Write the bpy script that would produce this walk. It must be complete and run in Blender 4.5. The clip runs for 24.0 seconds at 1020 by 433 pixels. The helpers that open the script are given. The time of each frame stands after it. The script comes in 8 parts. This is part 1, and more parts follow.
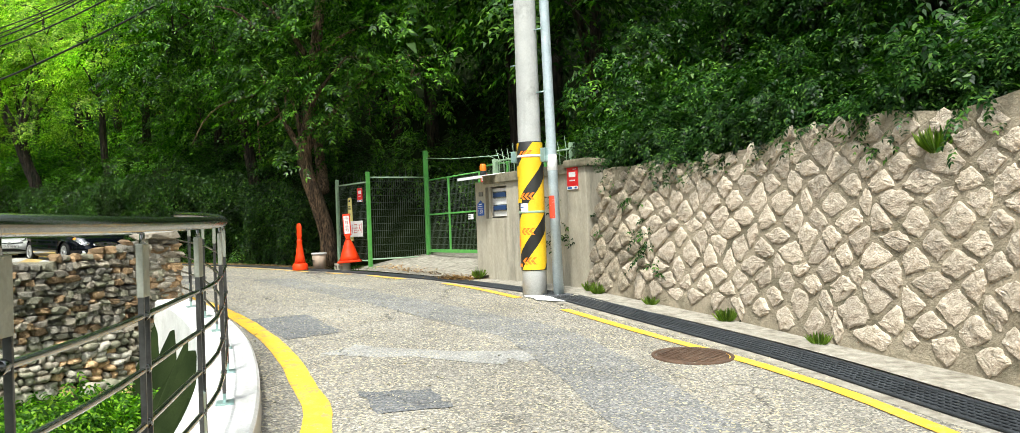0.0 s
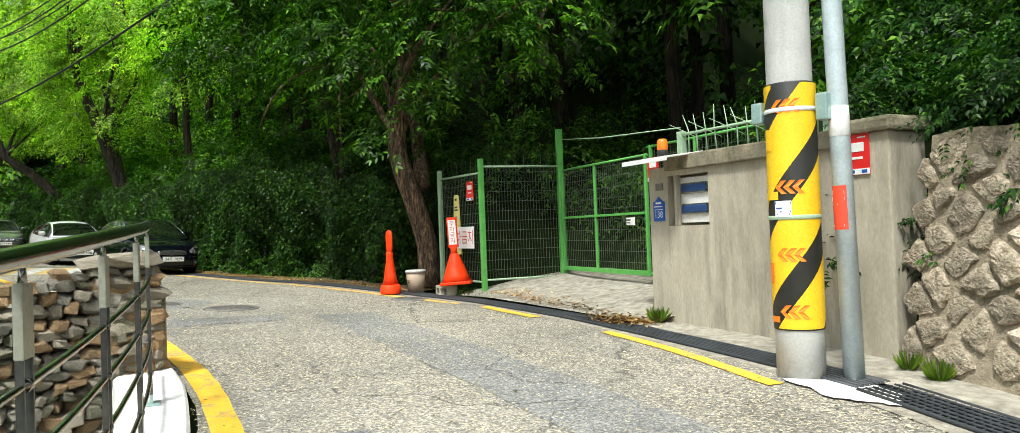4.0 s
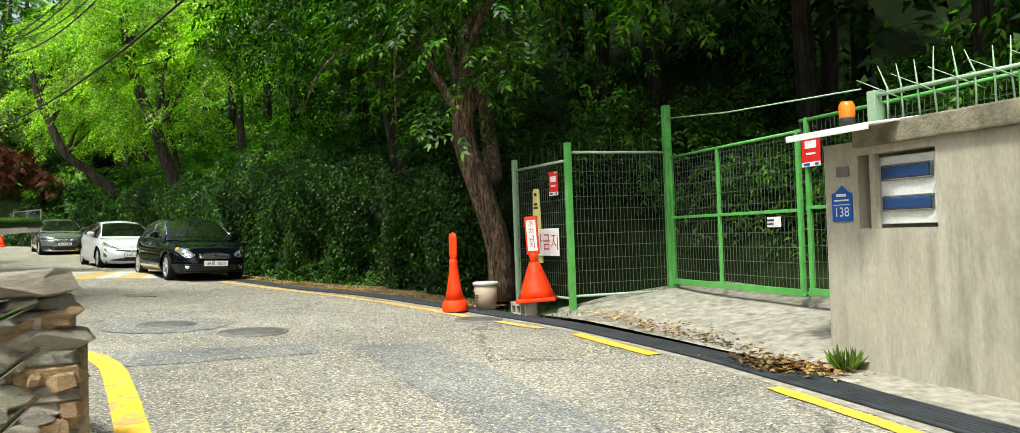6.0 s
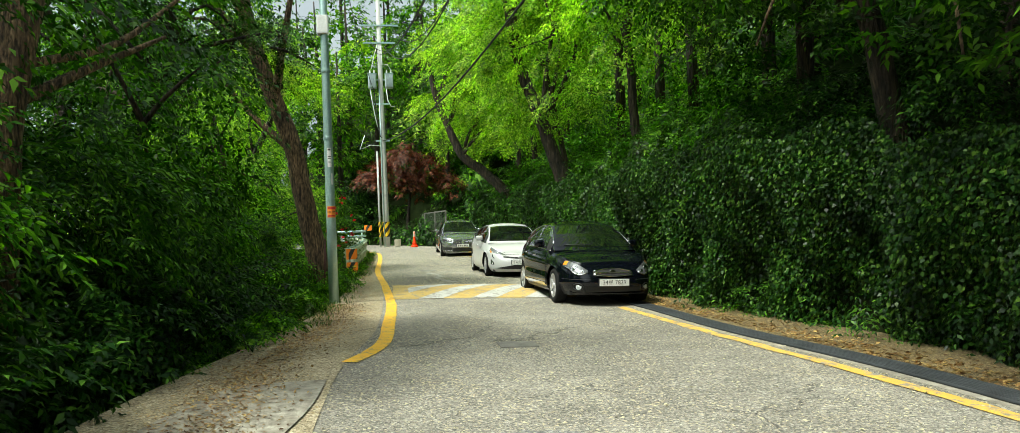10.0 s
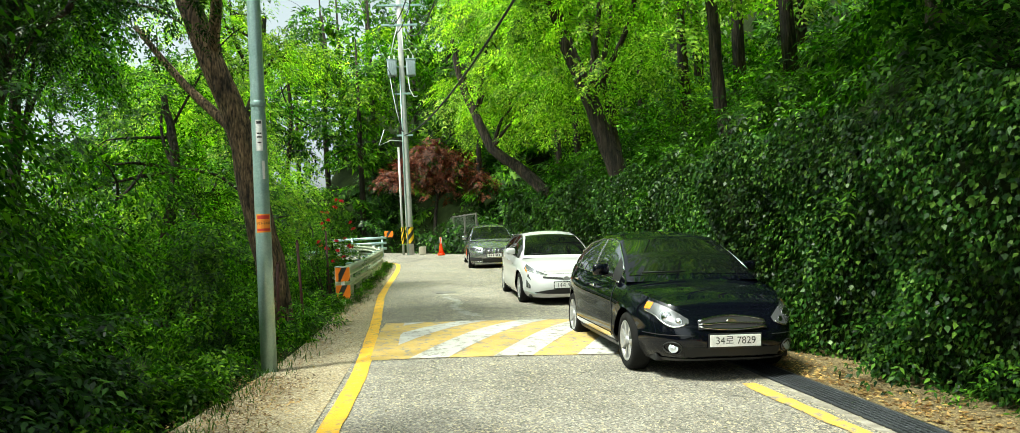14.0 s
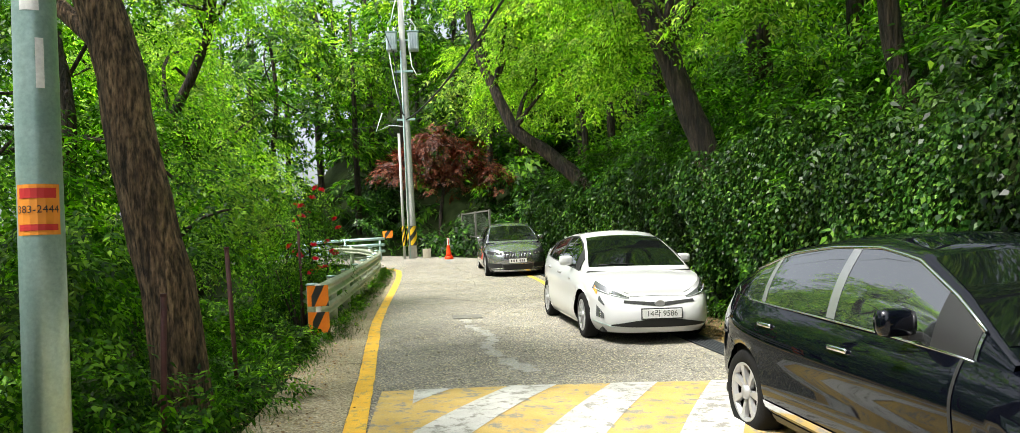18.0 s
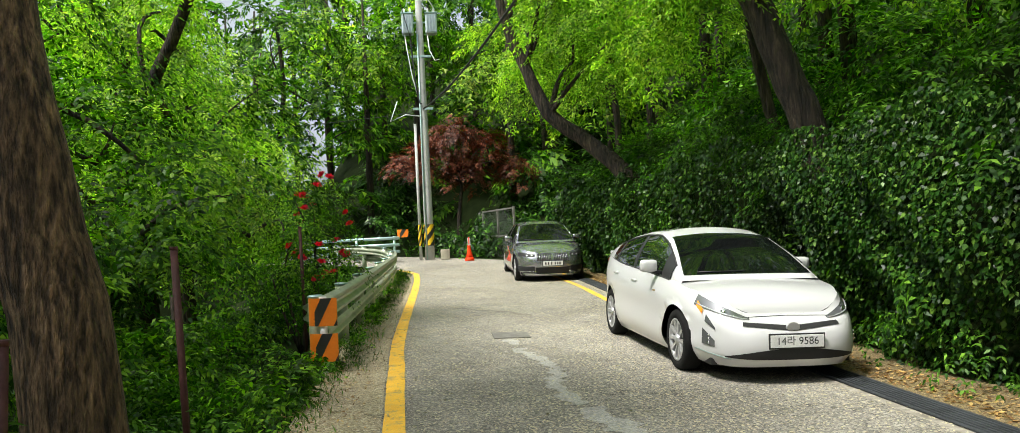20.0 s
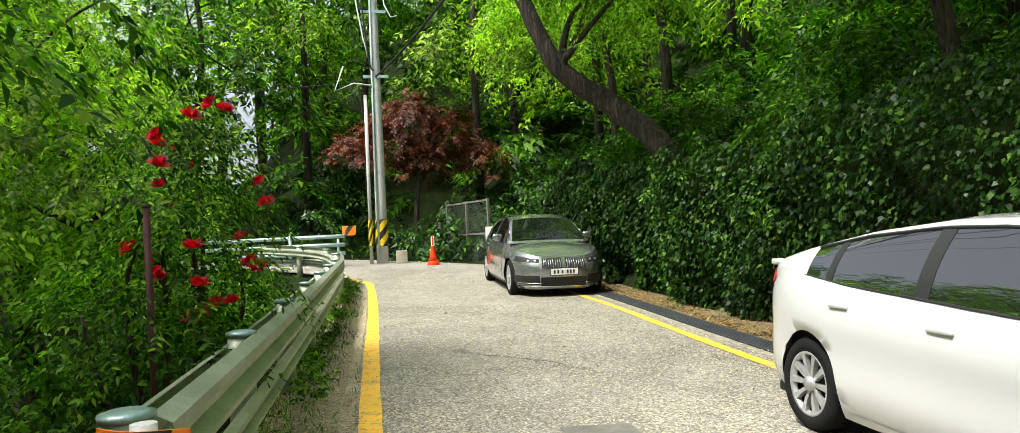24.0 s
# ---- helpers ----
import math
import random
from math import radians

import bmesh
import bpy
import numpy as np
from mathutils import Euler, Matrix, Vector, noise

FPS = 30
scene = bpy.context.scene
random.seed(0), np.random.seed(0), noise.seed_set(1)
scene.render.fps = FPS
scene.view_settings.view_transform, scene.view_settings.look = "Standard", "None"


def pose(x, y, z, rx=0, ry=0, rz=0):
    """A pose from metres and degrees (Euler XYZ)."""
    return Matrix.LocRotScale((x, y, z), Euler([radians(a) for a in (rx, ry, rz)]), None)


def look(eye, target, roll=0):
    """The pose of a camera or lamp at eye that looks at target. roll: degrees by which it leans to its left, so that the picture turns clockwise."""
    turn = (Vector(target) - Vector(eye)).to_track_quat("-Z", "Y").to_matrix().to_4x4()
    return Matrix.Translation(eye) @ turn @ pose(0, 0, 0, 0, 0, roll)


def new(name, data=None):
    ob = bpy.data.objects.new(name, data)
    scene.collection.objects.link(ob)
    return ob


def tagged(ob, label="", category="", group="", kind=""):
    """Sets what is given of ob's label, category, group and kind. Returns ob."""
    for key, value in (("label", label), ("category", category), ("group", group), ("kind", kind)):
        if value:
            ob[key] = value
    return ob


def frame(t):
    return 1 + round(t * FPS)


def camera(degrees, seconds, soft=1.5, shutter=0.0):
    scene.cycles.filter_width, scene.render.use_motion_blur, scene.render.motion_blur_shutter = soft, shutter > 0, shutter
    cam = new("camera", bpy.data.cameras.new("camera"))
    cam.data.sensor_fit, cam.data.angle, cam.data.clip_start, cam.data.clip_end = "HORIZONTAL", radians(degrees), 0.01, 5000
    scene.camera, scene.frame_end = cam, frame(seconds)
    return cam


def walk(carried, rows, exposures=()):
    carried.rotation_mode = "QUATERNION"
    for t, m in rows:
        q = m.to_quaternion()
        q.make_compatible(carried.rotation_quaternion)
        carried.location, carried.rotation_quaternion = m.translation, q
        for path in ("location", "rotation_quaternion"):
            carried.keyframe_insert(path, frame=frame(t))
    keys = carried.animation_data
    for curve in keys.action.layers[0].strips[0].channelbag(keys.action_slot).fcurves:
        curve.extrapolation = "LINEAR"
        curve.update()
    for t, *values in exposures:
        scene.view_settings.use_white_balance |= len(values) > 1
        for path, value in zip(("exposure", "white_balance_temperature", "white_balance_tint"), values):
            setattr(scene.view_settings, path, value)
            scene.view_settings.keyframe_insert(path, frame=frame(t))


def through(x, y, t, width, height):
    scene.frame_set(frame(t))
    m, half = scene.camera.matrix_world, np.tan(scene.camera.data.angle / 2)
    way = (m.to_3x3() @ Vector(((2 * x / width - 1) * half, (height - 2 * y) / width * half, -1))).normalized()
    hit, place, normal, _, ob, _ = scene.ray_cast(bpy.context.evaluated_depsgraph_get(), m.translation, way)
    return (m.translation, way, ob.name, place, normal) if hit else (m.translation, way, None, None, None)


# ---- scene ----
cam = camera(67.3, 24.0, soft=0.5)
METRES, EYE, TILT, LEAN, TURN = 32.5, 1.365, 0.0, 0.0, 40.3
ROWS = [
    (0.0, 0.0, 0.0, 0.0, 0.03, 0.78, 2.1),
    (0.5, -0.0025, 0.0212, 0.0013, 2.98, 0.78, 1.91),
    (1.0, -0.0058, 0.0413, 0.0019, 4.43, 0.91, 1.68),
    (1.5, -0.008, 0.0597, 0.0029, 8.45, 1.08, 1.69),
    (3.5, -0.027, 0.1363, 0.0051, 6.64, 1.02, 2.32),
    (4.0, -0.0311, 0.1541, 0.0057, 7.99, 1.01, 2.11),
    (4.5, -0.0348, 0.1738, 0.005, 8.16, 1.06, 1.91),
    (5.0, -0.0405, 0.193, 0.0055, 8.6, 1.08, 1.64),
    (5.5, -0.0465, 0.2111, 0.0068, 8.46, 1.17, 1.6),
    (6.0, -0.0536, 0.2313, 0.0068, 12.88, 1.25, 1.94),
    (6.5, -0.062, 0.2489, 0.0082, 16.46, 1.47, 2.03),
    (7.0, -0.0716, 0.2676, 0.0095, 18.41, 1.43, 2.26),
    (7.5, -0.0828, 0.2858, 0.0113, 23.12, 1.46, 2.35),
    (8.0, -0.0942, 0.3041, 0.013, 29.14, 1.63, 2.38),
    (8.5, -0.1078, 0.321, 0.0135, 37.32, 1.79, 2.4),
    (9.0, -0.1218, 0.3372, 0.0156, 40.64, 1.83, 2.44),
    (9.5, -0.1372, 0.3539, 0.0161, 40.67, 1.72, 2.36),
    (10.0, -0.1526, 0.3683, 0.0173, 40.67, 1.74, 2.52),
    (10.5, -0.1679, 0.3843, 0.0189, 41.53, 1.75, 3.23),
    (11.0, -0.1803, 0.401, 0.0209, 43.55, 1.88, 3.12),
    (11.5, -0.1907, 0.4174, 0.0197, 43.75, 1.97, 2.65),
    (13.5, -0.2455, 0.4771, 0.0251, 43.54, 1.9, 3.26),
    (14.0, -0.2603, 0.4917, 0.0259, 43.57, 1.93, 3.07),
    (14.5, -0.274, 0.504, 0.0251, 43.37, 1.97, 2.31),
    (15.0, -0.2875, 0.5156, 0.025, 43.25, 2.16, 2.7),
    (15.5, -0.303, 0.5291, 0.0251, 44.91, 2.08, 2.22),
    (16.0, -0.3198, 0.5413, 0.0251, 42.99, 1.95, 2.46),
    (16.5, -0.3365, 0.5555, 0.0248, 41.64, 1.89, 2.68),
    (17.0, -0.3536, 0.5681, 0.0271, 41.15, 1.85, 3.03),
    (17.5, -0.3722, 0.5807, 0.0278, 41.65, 1.85, 3.3),
    (18.0, -0.3911, 0.5926, 0.0297, 43.51, 1.9, 3.1),
    (18.5, -0.4077, 0.6047, 0.0285, 45.04, 2.04, 2.81),
    (20.5, -0.4803, 0.6522, 0.0306, 44.0, 1.97, 3.0),
    (21.0, -0.4977, 0.6653, 0.0305, 43.93, 1.98, 3.13),
    (21.5, -0.5162, 0.6772, 0.0313, 43.84, 1.94, 3.01),
    (22.0, -0.536, 0.6899, 0.0308, 43.76, 1.87, 3.1),
    (22.5, -0.5539, 0.7017, 0.0316, 43.5, 1.88, 3.1),
    (23.0, -0.5708, 0.714, 0.0319, 42.6, 1.91, 3.03),
    (23.5, -0.5892, 0.7269, 0.0322, 42.09, 1.92, 2.84),
    (24.0, -0.6049, 0.741, 0.0318, 39.78, 1.78, 2.61),
]

walk(cam, [(t, pose(0, 0, EYE, TILT, LEAN, TURN) @ pose(METRES * x, METRES * y, METRES * z, 90 + pitch, roll, yaw)) for t, x, y, z, yaw, pitch, roll in ROWS],
     exposures=[(0.0, 0.63, 6150, 5), (1.5, 0.5, 6150, 5), (4.0, 0.52, 6150, 4), (6.0, 0.6, 6200, 2), (8.5, 0.53, 6350, -5), (10.5, 0.56, 6350, -4), (13.0, 0.78, 6350, -8), (17.5, 0.98, 6300, 8), (20.5, 0.6, 6300, 8), (24, 0.77, 6300, 9)])

# ---- world and sun: a bright, hazy late-spring noon ----
SUN_ELEVATION, SUN_AZIMUTH = 61.0, 152.0   # azimuth: clockwise from +y
world = bpy.data.worlds.new("sky")
scene.world = world
world.use_nodes = True
wn = world.node_tree.nodes
sky = wn.new("ShaderNodeTexSky")
sky.sky_type = "NISHITA"
sky.sun_disc = False
sky.sun_elevation = radians(SUN_ELEVATION)
sky.sun_rotation = radians(SUN_AZIMUTH)
sky.dust_density = 5.0
sky.air_density = 1.0
wn["Background"].inputs["Strength"].default_value = 0.15
haze = wn.new("ShaderNodeHueSaturation")
haze.inputs["Saturation"].default_value = 0.3
world.node_tree.links.new(sky.outputs["Color"], haze.inputs["Color"])
world.node_tree.links.new(haze.outputs["Color"], wn["Background"].inputs["Color"])
sun_data = bpy.data.lights.new("sun", "SUN")
sun_data.energy, sun_data.angle, sun_data.color = 3.6, radians(8.0), (1.0, 0.95, 0.86)
sun = new("sun", sun_data)
sa, se = radians(SUN_AZIMUTH), radians(SUN_ELEVATION)
sun.matrix_world = look((math.sin(sa) * math.cos(se) * 60, math.cos(sa) * math.cos(se) * 60, math.sin(se) * 60), (0, 0, 0))

# ---- mesh helpers ----
def part(name, data, material, parent=None, label="", smooth=False):
    """Links a bmesh or mesh as one object, under a thing where one is given."""
    if isinstance(data, bmesh.types.BMesh):
        me = bpy.data.meshes.new(name)
        data.normal_update()
        data.to_mesh(me)
        data.free()
    else:
        me = data
    if material is not None and not me.materials:
        me.materials.append(material)
    if smooth:
        me.polygons.foreach_set("use_smooth", [True] * len(me.polygons))
    ob = new(name, me)
    if parent is not None:
        ob.parent = parent
    if label:
        ob["label"] = label
    return ob


def thing(name, m, label, category, group="", kind=""):
    ob = new(name)
    ob.empty_display_size = 0.1
    ob.matrix_world = m
    return tagged(ob, label, category, group, kind)


def bm_add(bm, verts, faces):
    vs = [bm.verts.new(v) for v in verts]
    for f in faces:
        try:
            bm.faces.new([vs[i] for i in f])
        except ValueError:
            pass
    return vs


def box(sx, sy, sz, cx=0.0, cy=0.0, cz=0.0, bevel=0.0, bm=None, turn=None):
    """A box of that size round a centre, its edges rounded by bevel."""
    own = bmesh.new()
    bmesh.ops.create_cube(own, size=1.0)
    for v in own.verts:
        v.co = Vector((v.co.x * sx, v.co.y * sy, v.co.z * sz))
    if bevel > 0:
        bmesh.ops.bevel(own, geom=list(own.edges), offset=bevel, segments=2, affect="EDGES", profile=0.6)
    m = Matrix.Translation((cx, cy, cz)) @ (turn.to_4x4() if turn else Matrix())
    for v in own.verts:
        v.co = m @ v.co
    if bm is None:
        return own
    join(bm, own)
    return bm


def join(bm, other):
    vm = {}
    for v in other.verts:
        vm[v] = bm.verts.new(v.co)
    for f in other.faces:
        nf = bm.faces.new([vm[v] for v in f.verts])
        nf.smooth = f.smooth
    other.free()
    return bm


def lathe(profile, segs=24, bm=None, m=None, cap=True):
    """Turns a profile of (radius, z) round the z axis."""
    bm = bm or bmesh.new()
    m = m or Matrix()
    rings = []
    for r, z in profile:
        rings.append([bm.verts.new(m @ Vector((r * math.cos(2 * math.pi * i / segs), r * math.sin(2 * math.pi * i / segs), z))) for i in range(segs)])
    for a, b in zip(rings, rings[1:]):
        for i in range(segs):
            f = bm.faces.new((a[i], a[(i + 1) % segs], b[(i + 1) % segs], b[i]))
            f.smooth = True
    if cap:
        bm.faces.new(list(reversed(rings[0])))
        bm.faces.new(rings[-1])
    return bm


def tube(points, radius, segs=8, bm=None, cap=True):
    """A round bar along points; radius is one number or one for each point."""
    bm = bm or bmesh.new()
    pts = [Vector(p) for p in points]
    radii = [radius] * len(pts) if isinstance(radius, (int, float)) else list(radius)
    rings, up = [], None
    for i, p in enumerate(pts):
        d = (pts[min(i + 1, len(pts) - 1)] - pts[max(i - 1, 0)]).normalized()
        if up is None:
            up = Vector((0, 0, 1)) if abs(d.z) < 0.9 else Vector((1, 0, 0))
        s = d.cross(up).normalized()
        up = s.cross(d).normalized()
        rings.append([bm.verts.new(p + radii[i] * (math.cos(2 * math.pi * k / segs) * s + math.sin(2 * math.pi * k / segs) * up)) for k in range(segs)])
    for a, b in zip(rings, rings[1:]):
        for k in range(segs):
            f = bm.faces.new((a[k], b[k], b[(k + 1) % segs], a[(k + 1) % segs]))
            f.smooth = True
    if cap:
        bm.faces.new(rings[0])
        bm.faces.new(list(reversed(rings[-1])))
    return bm


def quick_mesh(name, verts, counts, loops, smooth=False):
    """A mesh straight from numpy arrays."""
    me = bpy.data.meshes.new(name)
    counts = np.asarray(counts, dtype=np.int32)
    loops = np.asarray(loops, dtype=np.int32).ravel()
    me.vertices.add(len(verts))
    me.vertices.foreach_set("co", np.asarray(verts, dtype=np.float32).ravel())
    me.loops.add(len(loops))
    me.loops.foreach_set("vertex_index", loops)
    me.polygons.add(len(counts))
    me.polygons.foreach_set("loop_start", np.concatenate([[0], np.cumsum(counts)[:-1]]).astype(np.int32))
    if smooth:
        me.polygons.foreach_set("use_smooth", np.ones(len(counts), dtype=bool))
    me.update(calc_edges=True)
    return me


def along(points, step):
    """Evenly spaced points on a smooth curve through points: (place, direction)."""
    p = [Vector((*q, 0)) if len(q) == 2 else Vector(q) for q in points]
    p = [2 * p[0] - p[1]] + p + [2 * p[-1] - p[-2]]
    fine = []
    for i in range(1, len(p) - 2):
        a, b, c, d = p[i - 1], p[i], p[i + 1], p[i + 2]
        n = max(2, int((c - b).length / 0.05))
        for k in range(n):
            t = k / n
            fine.append(0.5 * ((2 * b) + (c - a) * t + (2 * a - 5 * b + 4 * c - d) * t * t + (3 * b - a - 3 * c + d) * t ** 3))
    fine.append(p[-2])
    out = []
    total = sum((b - a).length for a, b in zip(fine, fine[1:]))
    n = max(1, round(total / step))
    gap, at, want = total / n, 0.0, 0.0
    for a, b in zip(fine, fine[1:]):
        length = (b - a).length
        while want <= at + length + 1e-6 and len(out) <= n:
            out.append(a.lerp(b, min(1, max(0, (want - at) / max(length, 1e-9)))))
            want += gap
        at += length
    while len(out) <= n:
        out.append(fine[-1].copy())
    dirs = [(out[min(i + 1, n)] - out[max(i - 1, 0)]).normalized() for i in range(n + 1)]
    return list(zip(out, dirs))


# ---- the lie of the land ----
BASE_X = (-120, -70, -58, -46, -36, -26, -18, -12, -6, 0, 6, 30)
BASE_Z = (4.3, 2.55, 1.96, 1.36, 1.085, 0.885, 0.725, 0.52, 0.305, 0.03, -0.26, -1.4)
FALL_X = (-46, -30, -20, -12, -6, 0)
FALL = (-0.012, -0.030, -0.034, -0.020, 0.028, 0.006)


def land(x, y):
    """Height of the road and of what lies level with it."""
    return np.interp(x, BASE_X, BASE_Z) + np.interp(x, FALL_X, FALL) * (np.clip(y, 1, 13) - 7) - np.interp(x, (-42, -34, -24, -17), (0.0, 0.015, 0.02, 0.0)) * np.clip(y - 7.2, 0, 2.2)


def on_land(x, y, up=0.0):
    return Vector((x, y, float(land(x, y)) + up))


# edges of the carriageway, from behind the first eye to the far bend
LEFT_EDGE = [(9, -14), (4.2, -6.5), (1.0, -2.6), (-1.6, 0.42), (-3.2, 1.75), (-4.6, 2.74), (-6.3, 3.72), (-8.0, 4.5), (-9.6, 5.08), (-11.5, 5.28), (-13.3, 5.32), (-15.5, 5.3), (-18.0, 5.35), (-21.7, 5.42), (-26, 5.4), (-33, 5.12), (-40, 5.1), (-47, 5.08), (-50.5, 4.6), (-54, 2.5), (-57, -2), (-59, -8)]
RIGHT_EDGE = [(16, -9), (7.5, -1.8), (2.6, 3.0), (-0.8, 5.4), (-2.5, 6.55), (-4.4, 7.5), (-5.8, 8.17), (-6.6, 8.54), (-7.4, 8.8), (-9.4, 9.45), (-10.7, 9.88), (-12.6, 10.28), (-14.5, 10.3), (-16.7, 10.28), (-18.7, 10.18), (-21.1, 10.0), (-24, 9.98), (-31, 9.8), (-39, 9.7), (-45, 9.75), (-50, 9.6), (-54, 8.4), (-60, 2), (-66, -8)]

# ---- materials ----
def material(name):
    m = bpy.data.materials.new(name)
    m.use_nodes = True
    nt = m.node_tree
    return m, nt, nt.nodes["Principled BSDF"]


def node(nt, kind, **sets):
    n = nt.nodes.new(kind)
    for k, v in sets.items():
        n.inputs[k].default_value = v
    return n


def ramp(nt, factor, stops):
    r = nt.nodes.new("ShaderNodeValToRGB")
    while len(r.color_ramp.elements) < len(stops):
        r.color_ramp.elements.new(0.5)
    for e, (p, c) in zip(r.color_ramp.elements, stops):
        e.position = p
        e.color = (*c, 1) if len(c) == 3 else (c[0], c[0], c[0], 1)
    nt.links.new(factor, r.inputs["Fac"])
    return r.outputs["Color"]


def coords(nt, scale=(1, 1, 1), kind="Object"):
    tc = nt.nodes.new("ShaderNodeTexCoord")
    mp = nt.nodes.new("ShaderNodeMapping")
    mp.inputs["Scale"].default_value = scale
    nt.links.new(tc.outputs[kind], mp.inputs["Vector"])
    return mp.outputs["Vector"]


def noise_tex(nt, vec, scale, detail=4, rough=0.6):
    n = node(nt, "ShaderNodeTexNoise", Scale=scale, Detail=detail, Roughness=rough)
    nt.links.new(vec, n.inputs["Vector"])
    return n.outputs["Fac"]


def mix(nt, a, b, fac, mode="MIX"):
    m = nt.nodes.new("ShaderNodeMix")
    m.data_type, m.blend_type = "RGBA", mode
    for sock, v in ((m.inputs[0], fac), (m.inputs[6], a), (m.inputs[7], b)):
        if isinstance(v, (int, float)):
            sock.default_value = v
        elif isinstance(v, tuple):
            sock.default_value = (*v, 1)
        else:
            nt.links.new(v, sock)
    return m.outputs[2]


def bump(nt, bsdf, height, strength=0.3, distance=0.01):
    b = node(nt, "ShaderNodeBump", Strength=strength, Distance=distance)
    nt.links.new(height, b.inputs["Height"])
    nt.links.new(b.outputs["Normal"], bsdf.inputs["Normal"])


def surface(name, dark, light, scale=3.0, fine=60.0, rough=0.8, bumps=0.3, metal=0.0, stain=None, stain_scale=0.8, stain_amount=0.5, spread=0.0, stretch=(1, 1, 1), coat=0.0, distance=0.01, streak=0.0, furrow=False, chips=None):
    """A painted, mineral or metal surface: two scales of colour, stains, and fine relief."""
    m, nt, b = material(name)
    v = coords(nt, stretch)
    big = noise_tex(nt, v, scale, 5)
    small = noise_tex(nt, v, fine, 3)
    col = mix(nt, dark, light, ramp(nt, big, [(0.3, (0,)), (0.7, (1,))]))
    col = mix(nt, col, ramp(nt, small, [(0.25, (0.72,)), (0.75, (1.18,))]), 0.6, "MULTIPLY")
    if stain:
        s = ramp(nt, noise_tex(nt, v, stain_scale, 6, 0.7), [(0.5, (0,)), (0.72, (1,))])
        s = mix(nt, (0, 0, 0), s, stain_amount)
        col = mix(nt, col, stain, s)
    if furrow:
        col = mix(nt, col, ramp(nt, small, [(0.36, (0.2,)), (0.5, (0.8,)), (0.66, (1.5,))]), 1.0, "MULTIPLY")
    if streak > 0:
        v2 = coords(nt, (4.0, 4.0, 0.45))
        runs = noise_tex(nt, v2, 1.0, 5, 0.65)
        where = ramp(nt, noise_tex(nt, coords(nt), 0.9, 3), [(0.3, (0.2,)), (0.65, (1,))])
        tone = ramp(nt, runs, [(0.36, (1 - streak,)), (0.5, (1,)), (0.68, (1 + streak * 0.45,))])
        col = mix(nt, col, mix(nt, (1.0, 1.0, 1.0), tone, where), 1.0, "MULTIPLY")
    if chips:
        flaked = ramp(nt, noise_tex(nt, v, 7.0, 9, 0.75), [(0.53, (0,)), (0.6, (1,))])
        col = mix(nt, col, chips, flaked)
    if spread > 0:
        oi = nt.nodes.new("ShaderNodeObjectInfo")
        col = mix(nt, col, ramp(nt, oi.outputs["Random"], [(0.0, (1 - spread,)), (1.0, (1 + spread,))]), 1.0, "MULTIPLY")
    nt.links.new(col, b.inputs["Base Color"])
    b.inputs["Roughness"].default_value = rough
    b.inputs["Metallic"].default_value = metal
    b.inputs["Coat Weight"].default_value = coat
    b.inputs["Coat Roughness"].default_value = 0.04
    bump(nt, b, small, bumps, distance)
    return m


def leaf_material(name, stops, shine=0.45, through=0.24, glow=(0.5, 0.75, 0.06), wax=0.3):
    """Leaves: each its own green, a waxy top, and light that comes through them."""
    m, nt, b = material(name)
    geo = nt.nodes.new("ShaderNodeNewGeometry")
    col = ramp(nt, geo.outputs["Random Per Island"], stops)
    # coarse noise paints shaded hollows and lit clumps into the leaf colour
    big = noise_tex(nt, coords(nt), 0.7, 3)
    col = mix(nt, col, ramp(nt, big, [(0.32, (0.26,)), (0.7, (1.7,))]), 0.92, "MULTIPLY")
    nt.links.new(col, b.inputs["Base Color"])
    b.inputs["Roughness"].default_value = shine
    b.inputs["Specular IOR Level"].default_value = wax
    tr = nt.nodes.new("ShaderNodeBsdfTranslucent")
    gain = nt.nodes.new("ShaderNodeVectorMath")
    gain.operation = "SCALE"
    gain.inputs["Scale"].default_value = 2.6
    nt.links.new(mix(nt, col, glow, 1.0, "MULTIPLY"), gain.inputs[0])
    nt.links.new(gain.outputs[0], tr.inputs["Color"])
    ms = nt.nodes.new("ShaderNodeMixShader")
    ms.inputs[0].default_value = through
    nt.links.new(b.outputs[0], ms.inputs[1])
    nt.links.new(tr.outputs[0], ms.inputs[2])
    nt.links.new(ms.outputs[0], nt.nodes["Material Output"].inputs["Surface"])
    return m


